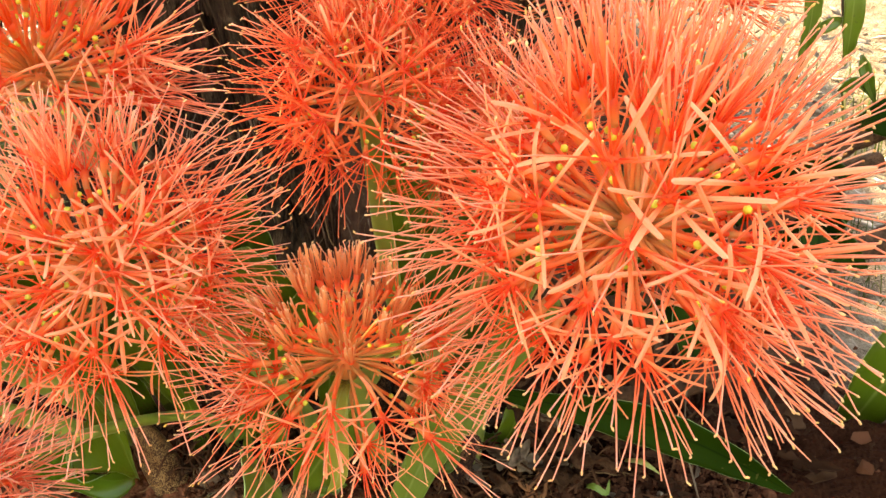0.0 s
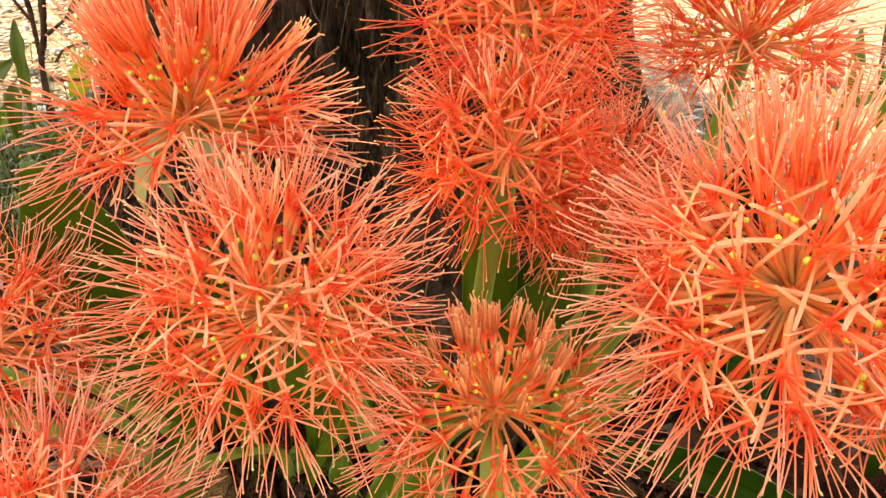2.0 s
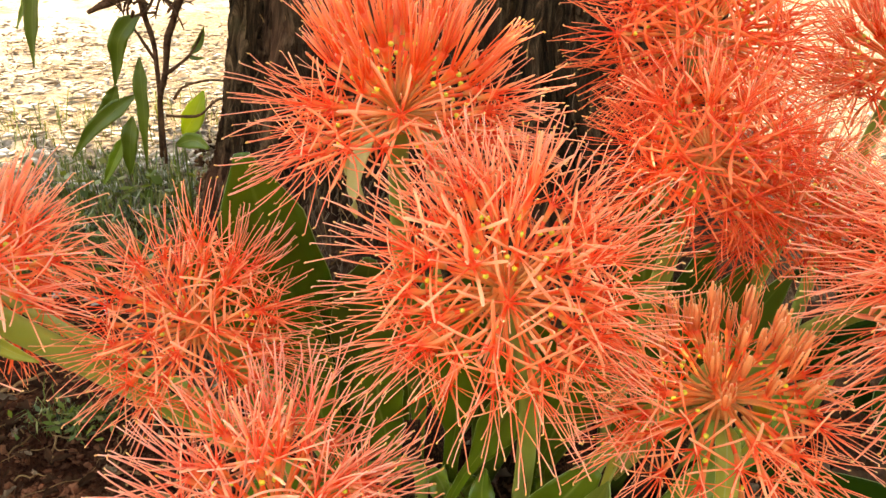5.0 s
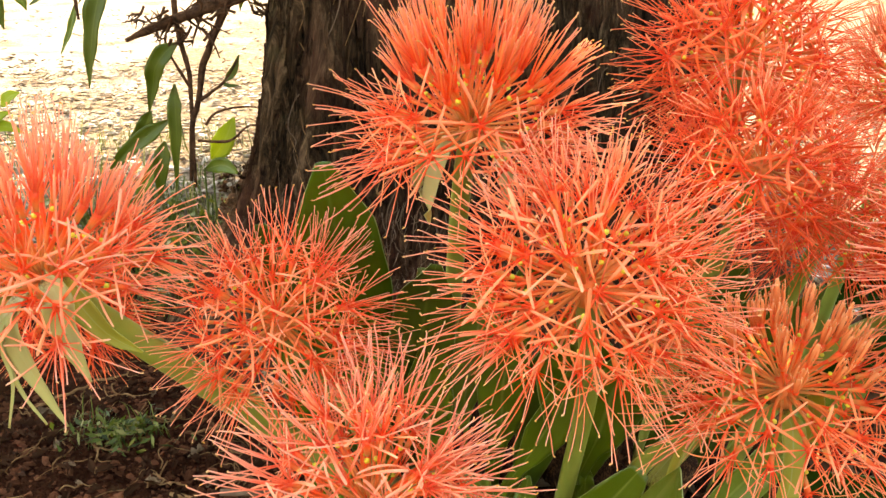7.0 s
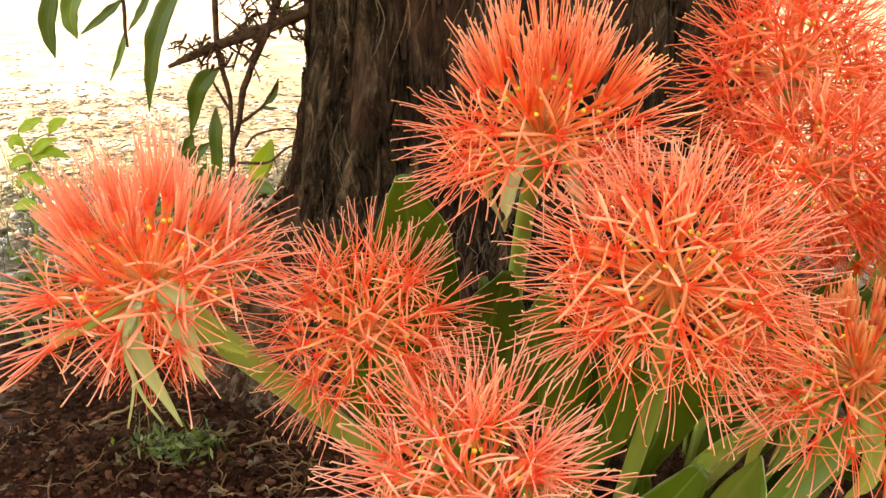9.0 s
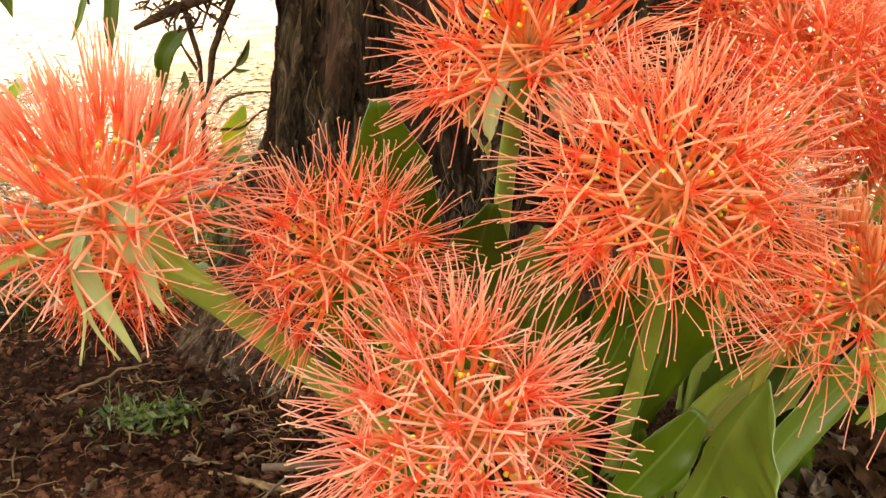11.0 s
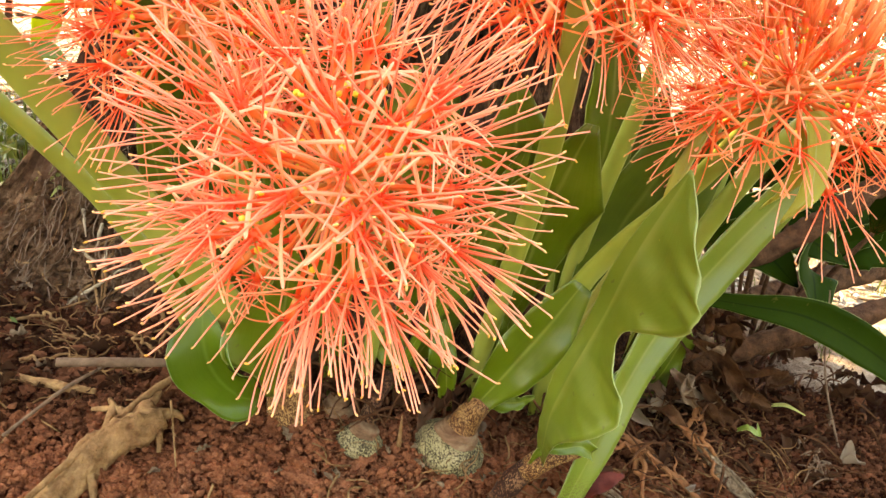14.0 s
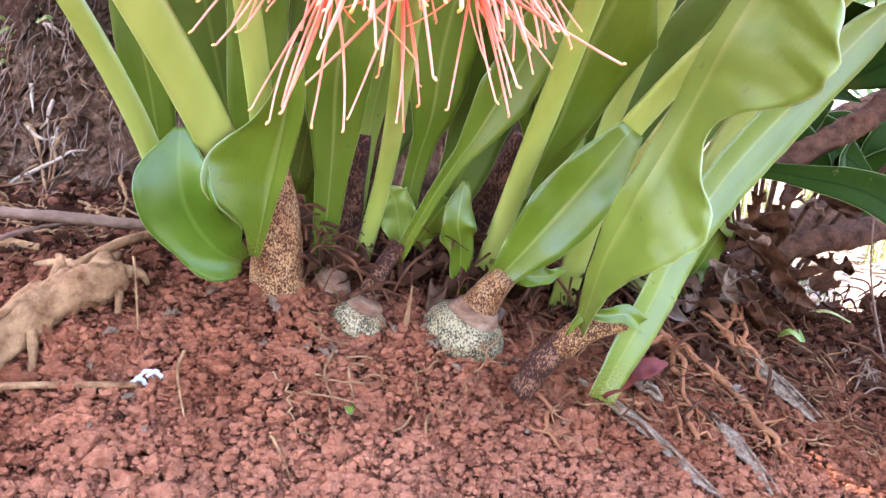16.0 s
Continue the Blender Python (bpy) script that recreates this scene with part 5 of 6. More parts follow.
# shaded plant of the bank behind the fallen branches
N = thing("shade_plant", "shaded plant with broad dark green leaves behind fallen branches", "plant", at=(0.22, 0.70, -0.02))
nq = random.Random(31)
for k in range(15):
    x, y = nq.uniform(0.10, 0.40), nq.uniform(0.64, 0.80)
    z = nq.uniform(0.09, 0.24)
    d = Vector((nq.uniform(-0.5, 1.0), nq.uniform(-0.4, 0.2), nq.uniform(-0.2, 0.7))).normalized() * nq.uniform(0.08, 0.15)
    p = Vector((x, y, z))
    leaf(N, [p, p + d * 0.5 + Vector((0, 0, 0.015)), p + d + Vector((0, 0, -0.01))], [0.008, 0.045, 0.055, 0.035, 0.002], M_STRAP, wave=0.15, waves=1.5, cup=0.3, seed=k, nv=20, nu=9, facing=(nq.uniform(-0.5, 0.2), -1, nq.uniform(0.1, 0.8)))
    put("stalk", tube(Geo(), [(0.22 + nq.uniform(-0.04, 0.04), 0.73, -0.13), (0.5 * x + 0.11, 0.5 * y + 0.36, z * 0.5 - 0.02), p], [0.003, 0.0025, 0.002], 6, n=10), M_LOG, N)

# ---- hanging branch of leaves beside the trunk ----
V = thing("hanging_branch", "hanging twigs with long dark green leaves", "branch", at=(-0.62, 1.06, 0.75))
for pts, r in (([(-0.64, 1.06, 0.80), (-0.655, 1.06, 0.60), (-0.662, 1.06, 0.45), (-0.658, 1.06, 0.405), (-0.650, 1.06, 0.366), (-0.650, 1.06, 0.326), (-0.652, 1.06, 0.260), (-0.654, 1.06, 0.19)], 0.0048),
               ([(-0.52, 1.06, 0.66), (-0.572, 1.06, 0.497), (-0.591, 1.06, 0.452), (-0.614, 1.06, 0.406), (-0.630, 1.06, 0.367), (-0.640, 1.06, 0.319), (-0.652, 1.06, 0.281), (-0.660, 1.06, 0.20)], 0.0062),
               ([(-0.636, 1.06, 0.323), (-0.616, 1.058, 0.337), (-0.596, 1.056, 0.354), (-0.578, 1.055, 0.383)], 0.0027),
               ([(-0.631, 1.06, 0.286), (-0.619, 1.06, 0.302), (-0.598, 1.055, 0.312), (-0.565, 1.05, 0.318), (-0.532, 1.04, 0.317)], 0.0022),
               ([(-0.645, 1.06, 0.262), (-0.614, 1.06, 0.262), (-0.593, 1.055, 0.267), (-0.567, 1.05, 0.289), (-0.543, 1.04, 0.296)], 0.0024),
               ([(-0.650, 1.06, 0.34), (-0.675, 1.05, 0.40), (-0.662, 1.05, 0.44)], 0.0022),
               ([(-0.775, 0.95, 0.62), (-0.752, 0.95, 0.54), (-0.744, 0.95, 0.50), (-0.746, 0.95, 0.462), (-0.745, 0.95, 0.441)], 0.0034),
               ([(-0.58, 0.75, 0.62), (-0.595, 0.75, 0.56), (-0.600, 0.75, 0.52)], 0.003)):
    put("twig", tube(Geo(), pts, [r, r * 0.9, r * 0.7, r * 0.5], 7, n=30, rough=0.3, seed=r * 1000), M_LOG, V)
put("twig", tube(Geo(), [(-0.735, 1.06, 0.402), (-0.713, 1.06, 0.412), (-0.692, 1.06, 0.422), (-0.659, 1.06, 0.435), (-0.623, 1.06, 0.449), (-0.579, 1.06, 0.464), (-0.50, 1.06, 0.50), (-0.44, 1.08, 0.56)], [0.003, 0.006, 0.0075, 0.008, 0.008, 0.007], 9, n=34, rough=0.35), M_LOG, V, "thick dark bough")
for pts, w, mat in (([(-0.658, 1.05, 0.403), (-0.676, 1.045, 0.390), (-0.692, 1.045, 0.368), (-0.700, 1.05, 0.340), (-0.709, 1.05, 0.303)], 0.026, M_VINE),
               ([(-0.706, 1.05, 0.306), (-0.721, 1.05, 0.278), (-0.748, 1.05, 0.25)], 0.022, M_VINE),
               ([(-0.668, 1.05, 0.346), (-0.669, 1.045, 0.309), (-0.671, 1.045, 0.262), (-0.680, 1.05, 0.18)], 0.022, M_VINE),
               ([(-0.680, 1.05, 0.294), (-0.714, 1.045, 0.270), (-0.748, 1.045, 0.243), (-0.79, 1.05, 0.195)], 0.024, M_VINE),
               ([(-0.690, 1.05, 0.262), (-0.697, 1.045, 0.226), (-0.707, 1.05, 0.172)], 0.024, M_VINE),
               ([(-0.706, 1.05, 0.232), (-0.724, 1.05, 0.200), (-0.750, 1.05, 0.155)], 0.018, M_LEAF),
               ([(-0.597, 1.055, 0.352), (-0.584, 1.055, 0.367), (-0.575, 1.055, 0.390)], 0.011, M_VINE),
               ([(-0.602, 1.057, 0.349), (-0.592, 1.055, 0.346), (-0.578, 1.055, 0.347)], 0.006, M_VINE),
               ([(-0.824, 0.95, 0.530), (-0.845, 0.948, 0.470), (-0.843, 0.95, 0.425)], 0.022, M_VINE),
               ([(-0.795, 0.95, 0.530), (-0.814, 0.948, 0.481), (-0.810, 0.95, 0.450)], 0.024, M_LEAF),
               ([(-0.744, 0.95, 0.501), (-0.774, 0.948, 0.477), (-0.805, 0.95, 0.456)], 0.012, M_VINE),
               ([(-0.746, 0.95, 0.460), (-0.757, 0.948, 0.427), (-0.774, 0.95, 0.397)], 0.009, M_LEAF),
               ([(-0.700, 0.95, 0.525), (-0.722, 0.948, 0.486), (-0.742, 0.95, 0.461)], 0.011, M_VINE),
               ([(-0.775, 0.95, 0.520), (-0.800, 0.95, 0.512), (-0.83, 0.95, 0.515)], 0.018, M_LEAF),
               ([(-0.592, 0.75, 0.535), (-0.620, 0.745, 0.492), (-0.634, 0.745, 0.447), (-0.645, 0.75, 0.396)], 0.021, M_VINE),
               ([(-0.556, 1.06, 0.498), (-0.565, 1.058, 0.472), (-0.571, 1.06, 0.449)], 0.010, M_LEAF)):
    put("leaf", blade(Geo(), pts, [0.003, w, w, w * 0.7, 0.001], wave=0.15, cup=0.35, seed=pts[0][0] * 31 + w * 99, nv=20, nu=7, twist=rng.uniform(-30, 30)), mat, V)
# dry sprays of the same branch, a mesh of thin forked twigs
hq = random.Random(21)
for i in range(95):
    p = Vector((hq.uniform(-0.63, -0.50), hq.uniform(1.03, 1.09), hq.uniform(0.43, 0.54)))
    if i % 4 == 0:
        p = Vector((hq.uniform(-0.72, -0.62), hq.uniform(1.04, 1.08), hq.uniform(0.405, 0.45)))
    d = Vector((hq.uniform(-1, 0.7), hq.uniform(-0.5, 0.5), hq.uniform(-0.8, 0.4))).normalized() * hq.uniform(0.02, 0.055)
    k = Vector((hq.uniform(-1, 1), 0, hq.uniform(-1, 1))) * 0.006
    spray = tube(Geo(), [p, p + d * 0.5 + k, p + d], [0.0022, 0.0016, 0.0007], 5, n=8, rough=0.3, seed=i)
    for f in (0.4, 0.65, 0.85):
        e = Vector((hq.uniform(-1, 1), hq.uniform(-0.4, 0.4), hq.uniform(-1, 0.6))).normalized() * hq.uniform(0.006, 0.014)
        tube(spray, [p + d * f + k * (1 - f), p + d * f + e], [0.0012, 0.0005], 4)
    put("twig", spray, M_LOG, V)
# bright weeds beyond, at the edge of the sunlit ground
for leaves, stem in ((([(-0.939, 1.0, 0.315), (-0.919, 0.998, 0.326), (-0.899, 1.0, 0.336)], [(-0.895, 1.0, 0.314), (-0.881, 0.998, 0.328), (-0.865, 1.0, 0.335)], [(-0.926, 1.0, 0.281), (-0.906, 0.998, 0.297), (-0.883, 1.0, 0.307)], [(-0.932, 1.0, 0.270), (-0.899, 0.998, 0.287), (-0.869, 1.0, 0.279)], [(-0.956, 1.0, 0.293), (-0.944, 0.998, 0.303), (-0.932, 1.0, 0.294)], [(-0.96, 1.0, 0.262), (-0.940, 0.998, 0.274), (-0.914, 1.0, 0.277)], [(-0.955, 1.0, 0.235), (-0.93, 0.99, 0.250), (-0.90, 0.99, 0.240)], [(-0.965, 1.0, 0.20), (-0.94, 0.99, 0.21), (-0.91, 0.99, 0.20)]), [(-0.95, 1.01, -0.02), (-0.944, 1.01, 0.15), (-0.930, 1.005, 0.29)]),):
    weed = thing("weed_plant", "bright yellow-green leafy weed at the edge of sunlit ground", "weed", "weeds", stem[0])
    put("stalk", tube(Geo(), stem, [0.003, 0.0025, 0.0015], 6, n=12), M_SCAPE, weed)
    for k, pts in enumerate(leaves):
        put("leaf", blade(Geo(), pts, [0.003, 0.016, 0.019, 0.012, 0.001], wave=0.12, cup=0.25, seed=k, nv=14, nu=7, facing=(0.1, -0.8, 0.6)), M_WEED, weed)
        put("stalk", tube(Geo(), [pts[0], (Vector(pts[0]) + Vector((-0.94, 1.006, pts[0][2] - 0.02))) / 2, (-0.938, 1.006, pts[0][2] - 0.03)], [0.0010, 0.0012, 0.0014], 5, n=6), M_SCAPE, weed)
for pts, w, mat in (([(-0.636, 1.09, 0.225), (-0.615, 1.085, 0.255), (-0.598, 1.09, 0.292)], 0.034, M_WEED), ([(-0.645, 1.08, 0.212), (-0.616, 1.075, 0.222), (-0.592, 1.07, 0.212)], 0.024, M_LEAF), ([(-0.60, 1.04, 0.10), (-0.58, 1.02, 0.125), (-0.555, 1.01, 0.12)], 0.026, M_LEAF)):
    W = thing("weed_leaf", "broad yellow-green weed leaf at the foot of the trunk", "weed", "weeds", pts[0])
    put("leaf", blade(Geo(), pts, [0.004, w, w * 0.9, 0.004], wave=0.1, cup=0.2, nv=14, nu=7), mat, W)
    put("stalk", tube(Geo(), [on_ground(pts[0][0], pts[0][1], -0.01), pts[0]], [0.002, 0.0015], 6), M_GRASS, W)

# hanging leaf on the far side
V2 = thing("hanging_branch", "hanging twig with broad green leaves, beyond the flowers", "branch", at=(0.37, 0.86, 0.5))
put("twig", tube(Geo(), [(0.36, 0.87, 0.62), (0.375, 0.87, 0.42), (0.385, 0.865, 0.335), (0.405, 0.865, 0.29)], [0.004, 0.003, 0.002], 7, n=14), M_TWIG, V2)
for pts, w in (([(0.386, 0.86, 0.385), (0.392, 0.856, 0.323), (0.396, 0.86, 0.276)], 0.022), ([(0.344, 0.86, 0.40), (0.350, 0.856, 0.325), (0.346, 0.86, 0.268)], 0.019), ([(0.384, 0.86, 0.328), (0.363, 0.856, 0.321), (0.343, 0.86, 0.306)], 0.014), ([(0.411, 0.86, 0.288), (0.423, 0.856, 0.259), (0.439, 0.86, 0.230)], 0.014), ([(0.395, 0.86, 0.248), (0.413, 0.856, 0.259), (0.440, 0.86, 0.233)], 0.013)):
    put("leaf", blade(Geo(), pts, [0.004, w, w * 0.95, w * 0.6, 0.001], wave=0.15, cup=0.3, nv=16, nu=7, seed=w * 500), M_LEAF, V2)

# ---- roots, twigs and litter on the bank ----
def laid(pts, lift=0.0):
    return [on_ground(x, y, lift + dz) for x, y, dz in pts]


def stick(name, label, category, pts, radii, mat, group="", rough=0.12, n=24, sides=10, seed=0, flat=1.0):
    p = [Vector(q) for q in pts]
    base = p[0].copy()
    o = part(name, tube(Geo(), [q - base for q in p], radii, sides, n=n, rough=rough, seed=seed, flat=flat), mat)
    o.location = base
    return tagged(o, label, category, group)


# pale forked roots on the washed foot of the trunk
for k, trail in enumerate((((-0.510, 0.065), (-0.498, 0.054), (-0.487, 0.034), (-0.479, 0.013)), ((-0.508, 0.061), (-0.492, 0.055), (-0.480, 0.054), (-0.464, 0.045)), ((-0.493, 0.083), (-0.492, 0.072), (-0.495, 0.060)),
                           ((-0.477, 0.063), (-0.480, 0.043), (-0.476, 0.017)), ((-0.515, 0.011), (-0.504, 0.023), (-0.482, 0.035), (-0.469, 0.048), (-0.452, 0.051)), ((-0.513, 0.096), (-0.511, 0.085), (-0.506, 0.072)),
                           ((-0.424, 0.034), (-0.420, 0.023), (-0.414, 0.016), (-0.416, 0.002)), ((-0.402, 0.027), (-0.410, 0.016), (-0.410, 0.001)), ((-0.439, 0.024), (-0.445, 0.012), (-0.448, 0.0)),
                           ((-0.492, 0.037), (-0.499, 0.028), (-0.503, 0.019)), ((-0.483, 0.062), (-0.484, 0.051), (-0.479, 0.048)), ((-0.512, 0.145), (-0.503, 0.143), (-0.493, 0.139)))):
    crooked = [trunk_at(x + rng.uniform(-0.0018, 0.0018), max(z + rng.uniform(-0.0018, 0.0018), 0.0), 0.010 + 0.004 * rng.random()) for x, _, z in spline([(x, 0, z) for x, z in trail], 6)]
    put("rootlet", tube(Geo(), crooked, [0.0017, 0.0015, 0.0008], 7, n=20, rough=0.5, seed=k), M_ROOT_WHITE if k % 3 else M_ROOT, tree, "pale root fibre on the trunk")

root = thing("root", "thick knobbly tan root lying on the soil", "root", at=(-0.43, 0.51, 0.02))
put("root_body", tube(Geo(), laid([(-0.394, 0.508, 0.012), (-0.410, 0.496, 0.014), (-0.432, 0.484, 0.011), (-0.452, 0.462, 0.008), (-0.462, 0.430, 0.006), (-0.458, 0.392, 0.005), (-0.450, 0.36, 0.0)]), [0.013, 0.015, 0.012, 0.011, 0.012, 0.013, 0.012], 26, n=80, rough=0.42, seed=3), M_ROOT, root)
for k, (a, b) in enumerate([((-0.400, 0.503), (-0.390, 0.486)), ((-0.407, 0.508), (-0.397, 0.541)), ((-0.427, 0.493), (-0.432, 0.531)), ((-0.394, 0.506), (-0.377, 0.516)), ((-0.442, 0.481), (-0.427, 0.451)), ((-0.412, 0.501), (-0.442, 0.521))]):
    put("rootlet", tube(Geo(), [on_ground(*a, 0.014), on_ground((a[0] + b[0]) / 2 + 0.004, (a[1] + b[1]) / 2, 0.012), on_ground(*b, 0.004)], [0.0045, 0.003, 0.0015], 9, n=14, rough=0.3, seed=k), M_ROOT, root)

stick("twig", "long straight brown twig at the foot of the trunk", "twig", [(-0.475, 0.555, 0.048), (-0.42, 0.560, 0.047), (-0.366, 0.564, 0.046)], [0.0035, 0.0038, 0.003], M_TWIG, "twigs on the bank")
stick("twig", "thin bent tan twig leaning over the root", "twig", [(-0.365, 0.575, 0.042), (-0.400, 0.525, 0.042), (-0.445, 0.470, 0.018), (-0.475, 0.43, 0.0)], [0.003, 0.0028, 0.002], M_ROOT, "twigs on the bank")
stick("twig", "dry straw-coloured twig with a broken end", "twig", laid([(-0.47, 0.442, 0.006), (-0.42, 0.444, 0.006), (-0.372, 0.446, 0.006)]), [0.0022, 0.002, 0.0018], M_ROOT, "twigs on the bank")
sc = Geo()
for k in range(3):
    p = on_ground(-0.376 + 0.004 * k, 0.446 + 0.002 * (k % 2), 0.007 + 0.0015 * k)
    blade(sc, [p, p + Vector((0.004, 0.001, 0.003)), p + Vector((0.008, 0.0, 0.000))], [0.0015, 0.0028, 0.002], nv=9, nu=7, facing=(0, -0.5, 1), wave=0.6, cup=0.8, seed=k)
tagged(part("scrap", sc, M_WHITE), "small white papery scrap on a twig's end", "scrap")
stick("spike", "upright dry tan stub in the soil", "twig", [(-0.2155, 0.492, -0.008), (-0.215, 0.492, 0.02), (-0.2155, 0.490, 0.045)], [0.0022, 0.002, 0.0005], M_ROOT, "twigs on the bank")
def crooked_root(pts, r, seed, mat=None, label="thin branching rust-brown root on the soil"):
    """A wiry root that kinks along its way, with side rootlets."""
    q = random.Random(seed + 50)
    way = spline(pts, 13)
    way = [p + Vector((q.uniform(-1, 1), q.uniform(-1, 1), q.uniform(-0.4, 0.9))) * 0.0028 * (0.3 + min(k, 3) / 3) for k, p in enumerate(way)]
    o = thing("root", label, "root", "rust roots", way[0])
    r *= 0.75
    put("root_body", tube(Geo(), way, [r, r * 1.05, r * 0.8, r * 0.9, r * 0.45], 9, n=40, rough=0.30, seed=seed), mat or M_ROOT_RED, o)
    for k in range(3, 12, 2):
        d = Vector((q.uniform(-1, 1), q.uniform(-1, 0.4), q.uniform(-0.5, 0.4))).normalized() * q.uniform(0.007, 0.022)
        kink = Vector((q.uniform(-1, 1), q.uniform(-1, 1), q.uniform(-0.3, 0.8))) * 0.003
        put("rootlet", tube(Geo(), [way[k], way[k] + d * 0.4 + kink, way[k] + d * 0.75 - kink * 0.6, way[k] + d], [r * 0.5, r * 0.42, r * 0.3, r * 0.15], 6, n=14, rough=0.25, seed=k), mat or M_ROOT_RED, o)


for k, (pts, r) in enumerate([
        ([(-0.03, 0.505, 0.016), (-0.008, 0.488, 0.014), (0.020, 0.462, 0.010), (0.034, 0.440, 0.008), (0.040, 0.41, 0.004)], 0.0034),
        ([(-0.035, 0.500, 0.018), (-0.014, 0.478, 0.012), (-0.026, 0.437, 0.006), (-0.024, 0.41, 0.002)], 0.0026),
        ([(-0.02, 0.462, 0.008), (-0.010, 0.437, 0.006), (-0.004, 0.415, 0.002)], 0.0013),
        ([(-0.09, 0.452, 0.012), (-0.072, 0.446, 0.014), (-0.055, 0.448, 0.008)], 0.0018),
        ([(-0.145, 0.455, 0.008), (-0.132, 0.440, 0.010), (-0.127, 0.415, 0.002)], 0.0022),
        ([(0.02, 0.52, 0.02), (0.045, 0.50, 0.016), (0.05, 0.475, 0.012), (0.045, 0.45, 0.004)], 0.0022),
        ([(-0.05, 0.49, 0.02), (-0.02, 0.485, 0.022), (0.0, 0.478, 0.016), (0.012, 0.468, 0.01)], 0.0020),
        ([(0.03, 0.56, 0.03), (0.055, 0.53, 0.03), (0.05, 0.50, 0.02), (0.06, 0.485, 0.01)], 0.003)]):
    crooked_root(laid(pts), r, k)
def dry_husk(pts, r, mat, seed):
    """A weathered strip of bark-like husk: ribbed, hollow side down, frayed at its ends."""
    q = random.Random(seed + 80)
    o = thing("dry_husk", "grey-tan weathered strip of dry husk", "husk", "dry husks", pts[0])
    put("husk_strip", blade(Geo(), pts, [r * 0.7, r * 2.1, r * 2.2, r * 1.3, r * 0.3], facing=(0.1, -0.5, 1), cup=-0.5, wave=0.25, waves=2.2, seed=seed, nu=11, nv=26, thick=0.0016), mat, o)
    for k in range(4):
        off = Vector((q.uniform(-1, 1), q.uniform(-1, 1), 0.5)) * r * 0.7
        a, b = spline(pts, 9)[1 + k], spline(pts, 9)[min(8, 5 + k)]
        put("fibre", tube(Geo(), [a + off, (a + b) / 2 + off * 1.2 + Vector((0, 0, 0.001)), b + off * 1.6], [0.0006, 0.0008, 0.0003], 5, n=10, rough=0.2), mat, o)


for k, (pts, r, mat) in enumerate([
        ([(-0.100, 0.462, 0.008), (-0.062, 0.432, 0.008), (-0.040, 0.402, 0.006), (-0.03, 0.38, 0.004)], 0.0046, M_DRIFT),
        ([(0.045, 0.510, 0.016), (0.062, 0.475, 0.012), (0.080, 0.440, 0.006)], 0.0065, M_DRIFT),
        ([(-0.004, 0.445, 0.010), (0.004, 0.415, 0.010), (0.008, 0.385, 0.006)], 0.0055, M_DRIFT),
        ([(-0.055, 0.475, 0.01), (-0.045, 0.46, 0.012), (-0.035, 0.455, 0.006)], 0.006, M_DRIFT)]):
    dry_husk(laid(pts), r, mat, k)
for k, pts in enumerate([[(-0.350, 0.462, 0.008), (-0.352, 0.445, 0.012), (-0.344, 0.421, 0.003)], [(-0.386, 0.514, 0.02), (-0.382, 0.498, 0.014), (-0.377, 0.477, 0.004)], [(-0.262, 0.470, 0.012), (-0.270, 0.45, 0.012), (-0.263, 0.436, 0.004)], [(-0.245, 0.462, 0.01), (-0.255, 0.455, 0.014), (-0.252, 0.44, 0.006)], [(-0.30, 0.418, 0.006), (-0.294, 0.405, 0.008), (-0.288, 0.398, 0.002)], [(0.095, 0.52, 0.012), (0.112, 0.495, 0.012), (0.118, 0.47, 0.004)]]):
    stick("root", "thin pale dangling root fibre", "root", laid(pts), [0.0010, 0.0008, 0.0005], M_ROOT, "pale root fibres", rough=0.2, seed=k + 20, sides=6, n=16)
stick("log", "reddish-brown fallen branch behind the leaves", "log", [(0.055, 0.555, 0.062), (0.121, 0.555, 0.086), (0.186, 0.56, 0.104), (0.30, 0.575, 0.135)], [0.008, 0.0105, 0.0115, 0.010], M_LOG, "fallen branches", rough=0.22, n=50, sides=18, seed=2)
stick("log", "reddish-brown fallen branch behind the leaves", "log", [(0.105, 0.63, 0.128), (0.173, 0.625, 0.166), (0.219, 0.62, 0.205), (0.30, 0.62, 0.268)], [0.009, 0.011, 0.012, 0.010], M_LOG, "fallen branches", rough=0.3, n=50, sides=18, seed=6)
stick("log", "brown fallen branch at the back of the bank", "log", [(0.10, 0.70, 0.045), (0.20, 0.72, 0.055), (0.31, 0.755, 0.075), (0.48, 0.80, 0.10)], [0.013, 0.016, 0.018, 0.016], M_LOG, "fallen branches", rough=0.22, n=50, sides=18)
stick("log", "brown fallen branch at the back of the bank", "log", [(0.22, 0.80, 0.12), (0.31, 0.80, 0.17), (0.42, 0.80, 0.23), (0.55, 0.82, 0.27)], [0.010, 0.013, 0.012, 0.011], M_LOG, "fallen branches", rough=0.25, n=40, sides=14, seed=4)
stick("log", "brown fallen branch at the back of the bank", "log", [(0.18, 0.84, 0.10), (0.30, 0.83, 0.13), (0.45, 0.84, 0.17)], [0.014, 0.016, 0.012], M_LOG, "fallen branches", rough=0.25, n=40, sides=14, seed=8)
stick("stem", "thin straight dry stem standing in the litter", "twig", [on_ground(0.19, 0.50, -0.005), (0.175, 0.53, 0.07), (0.18, 0.56, 0.14)], [0.001, 0.0009, 0.0006], M_TWIG, "twigs on the bank", rough=0.1)


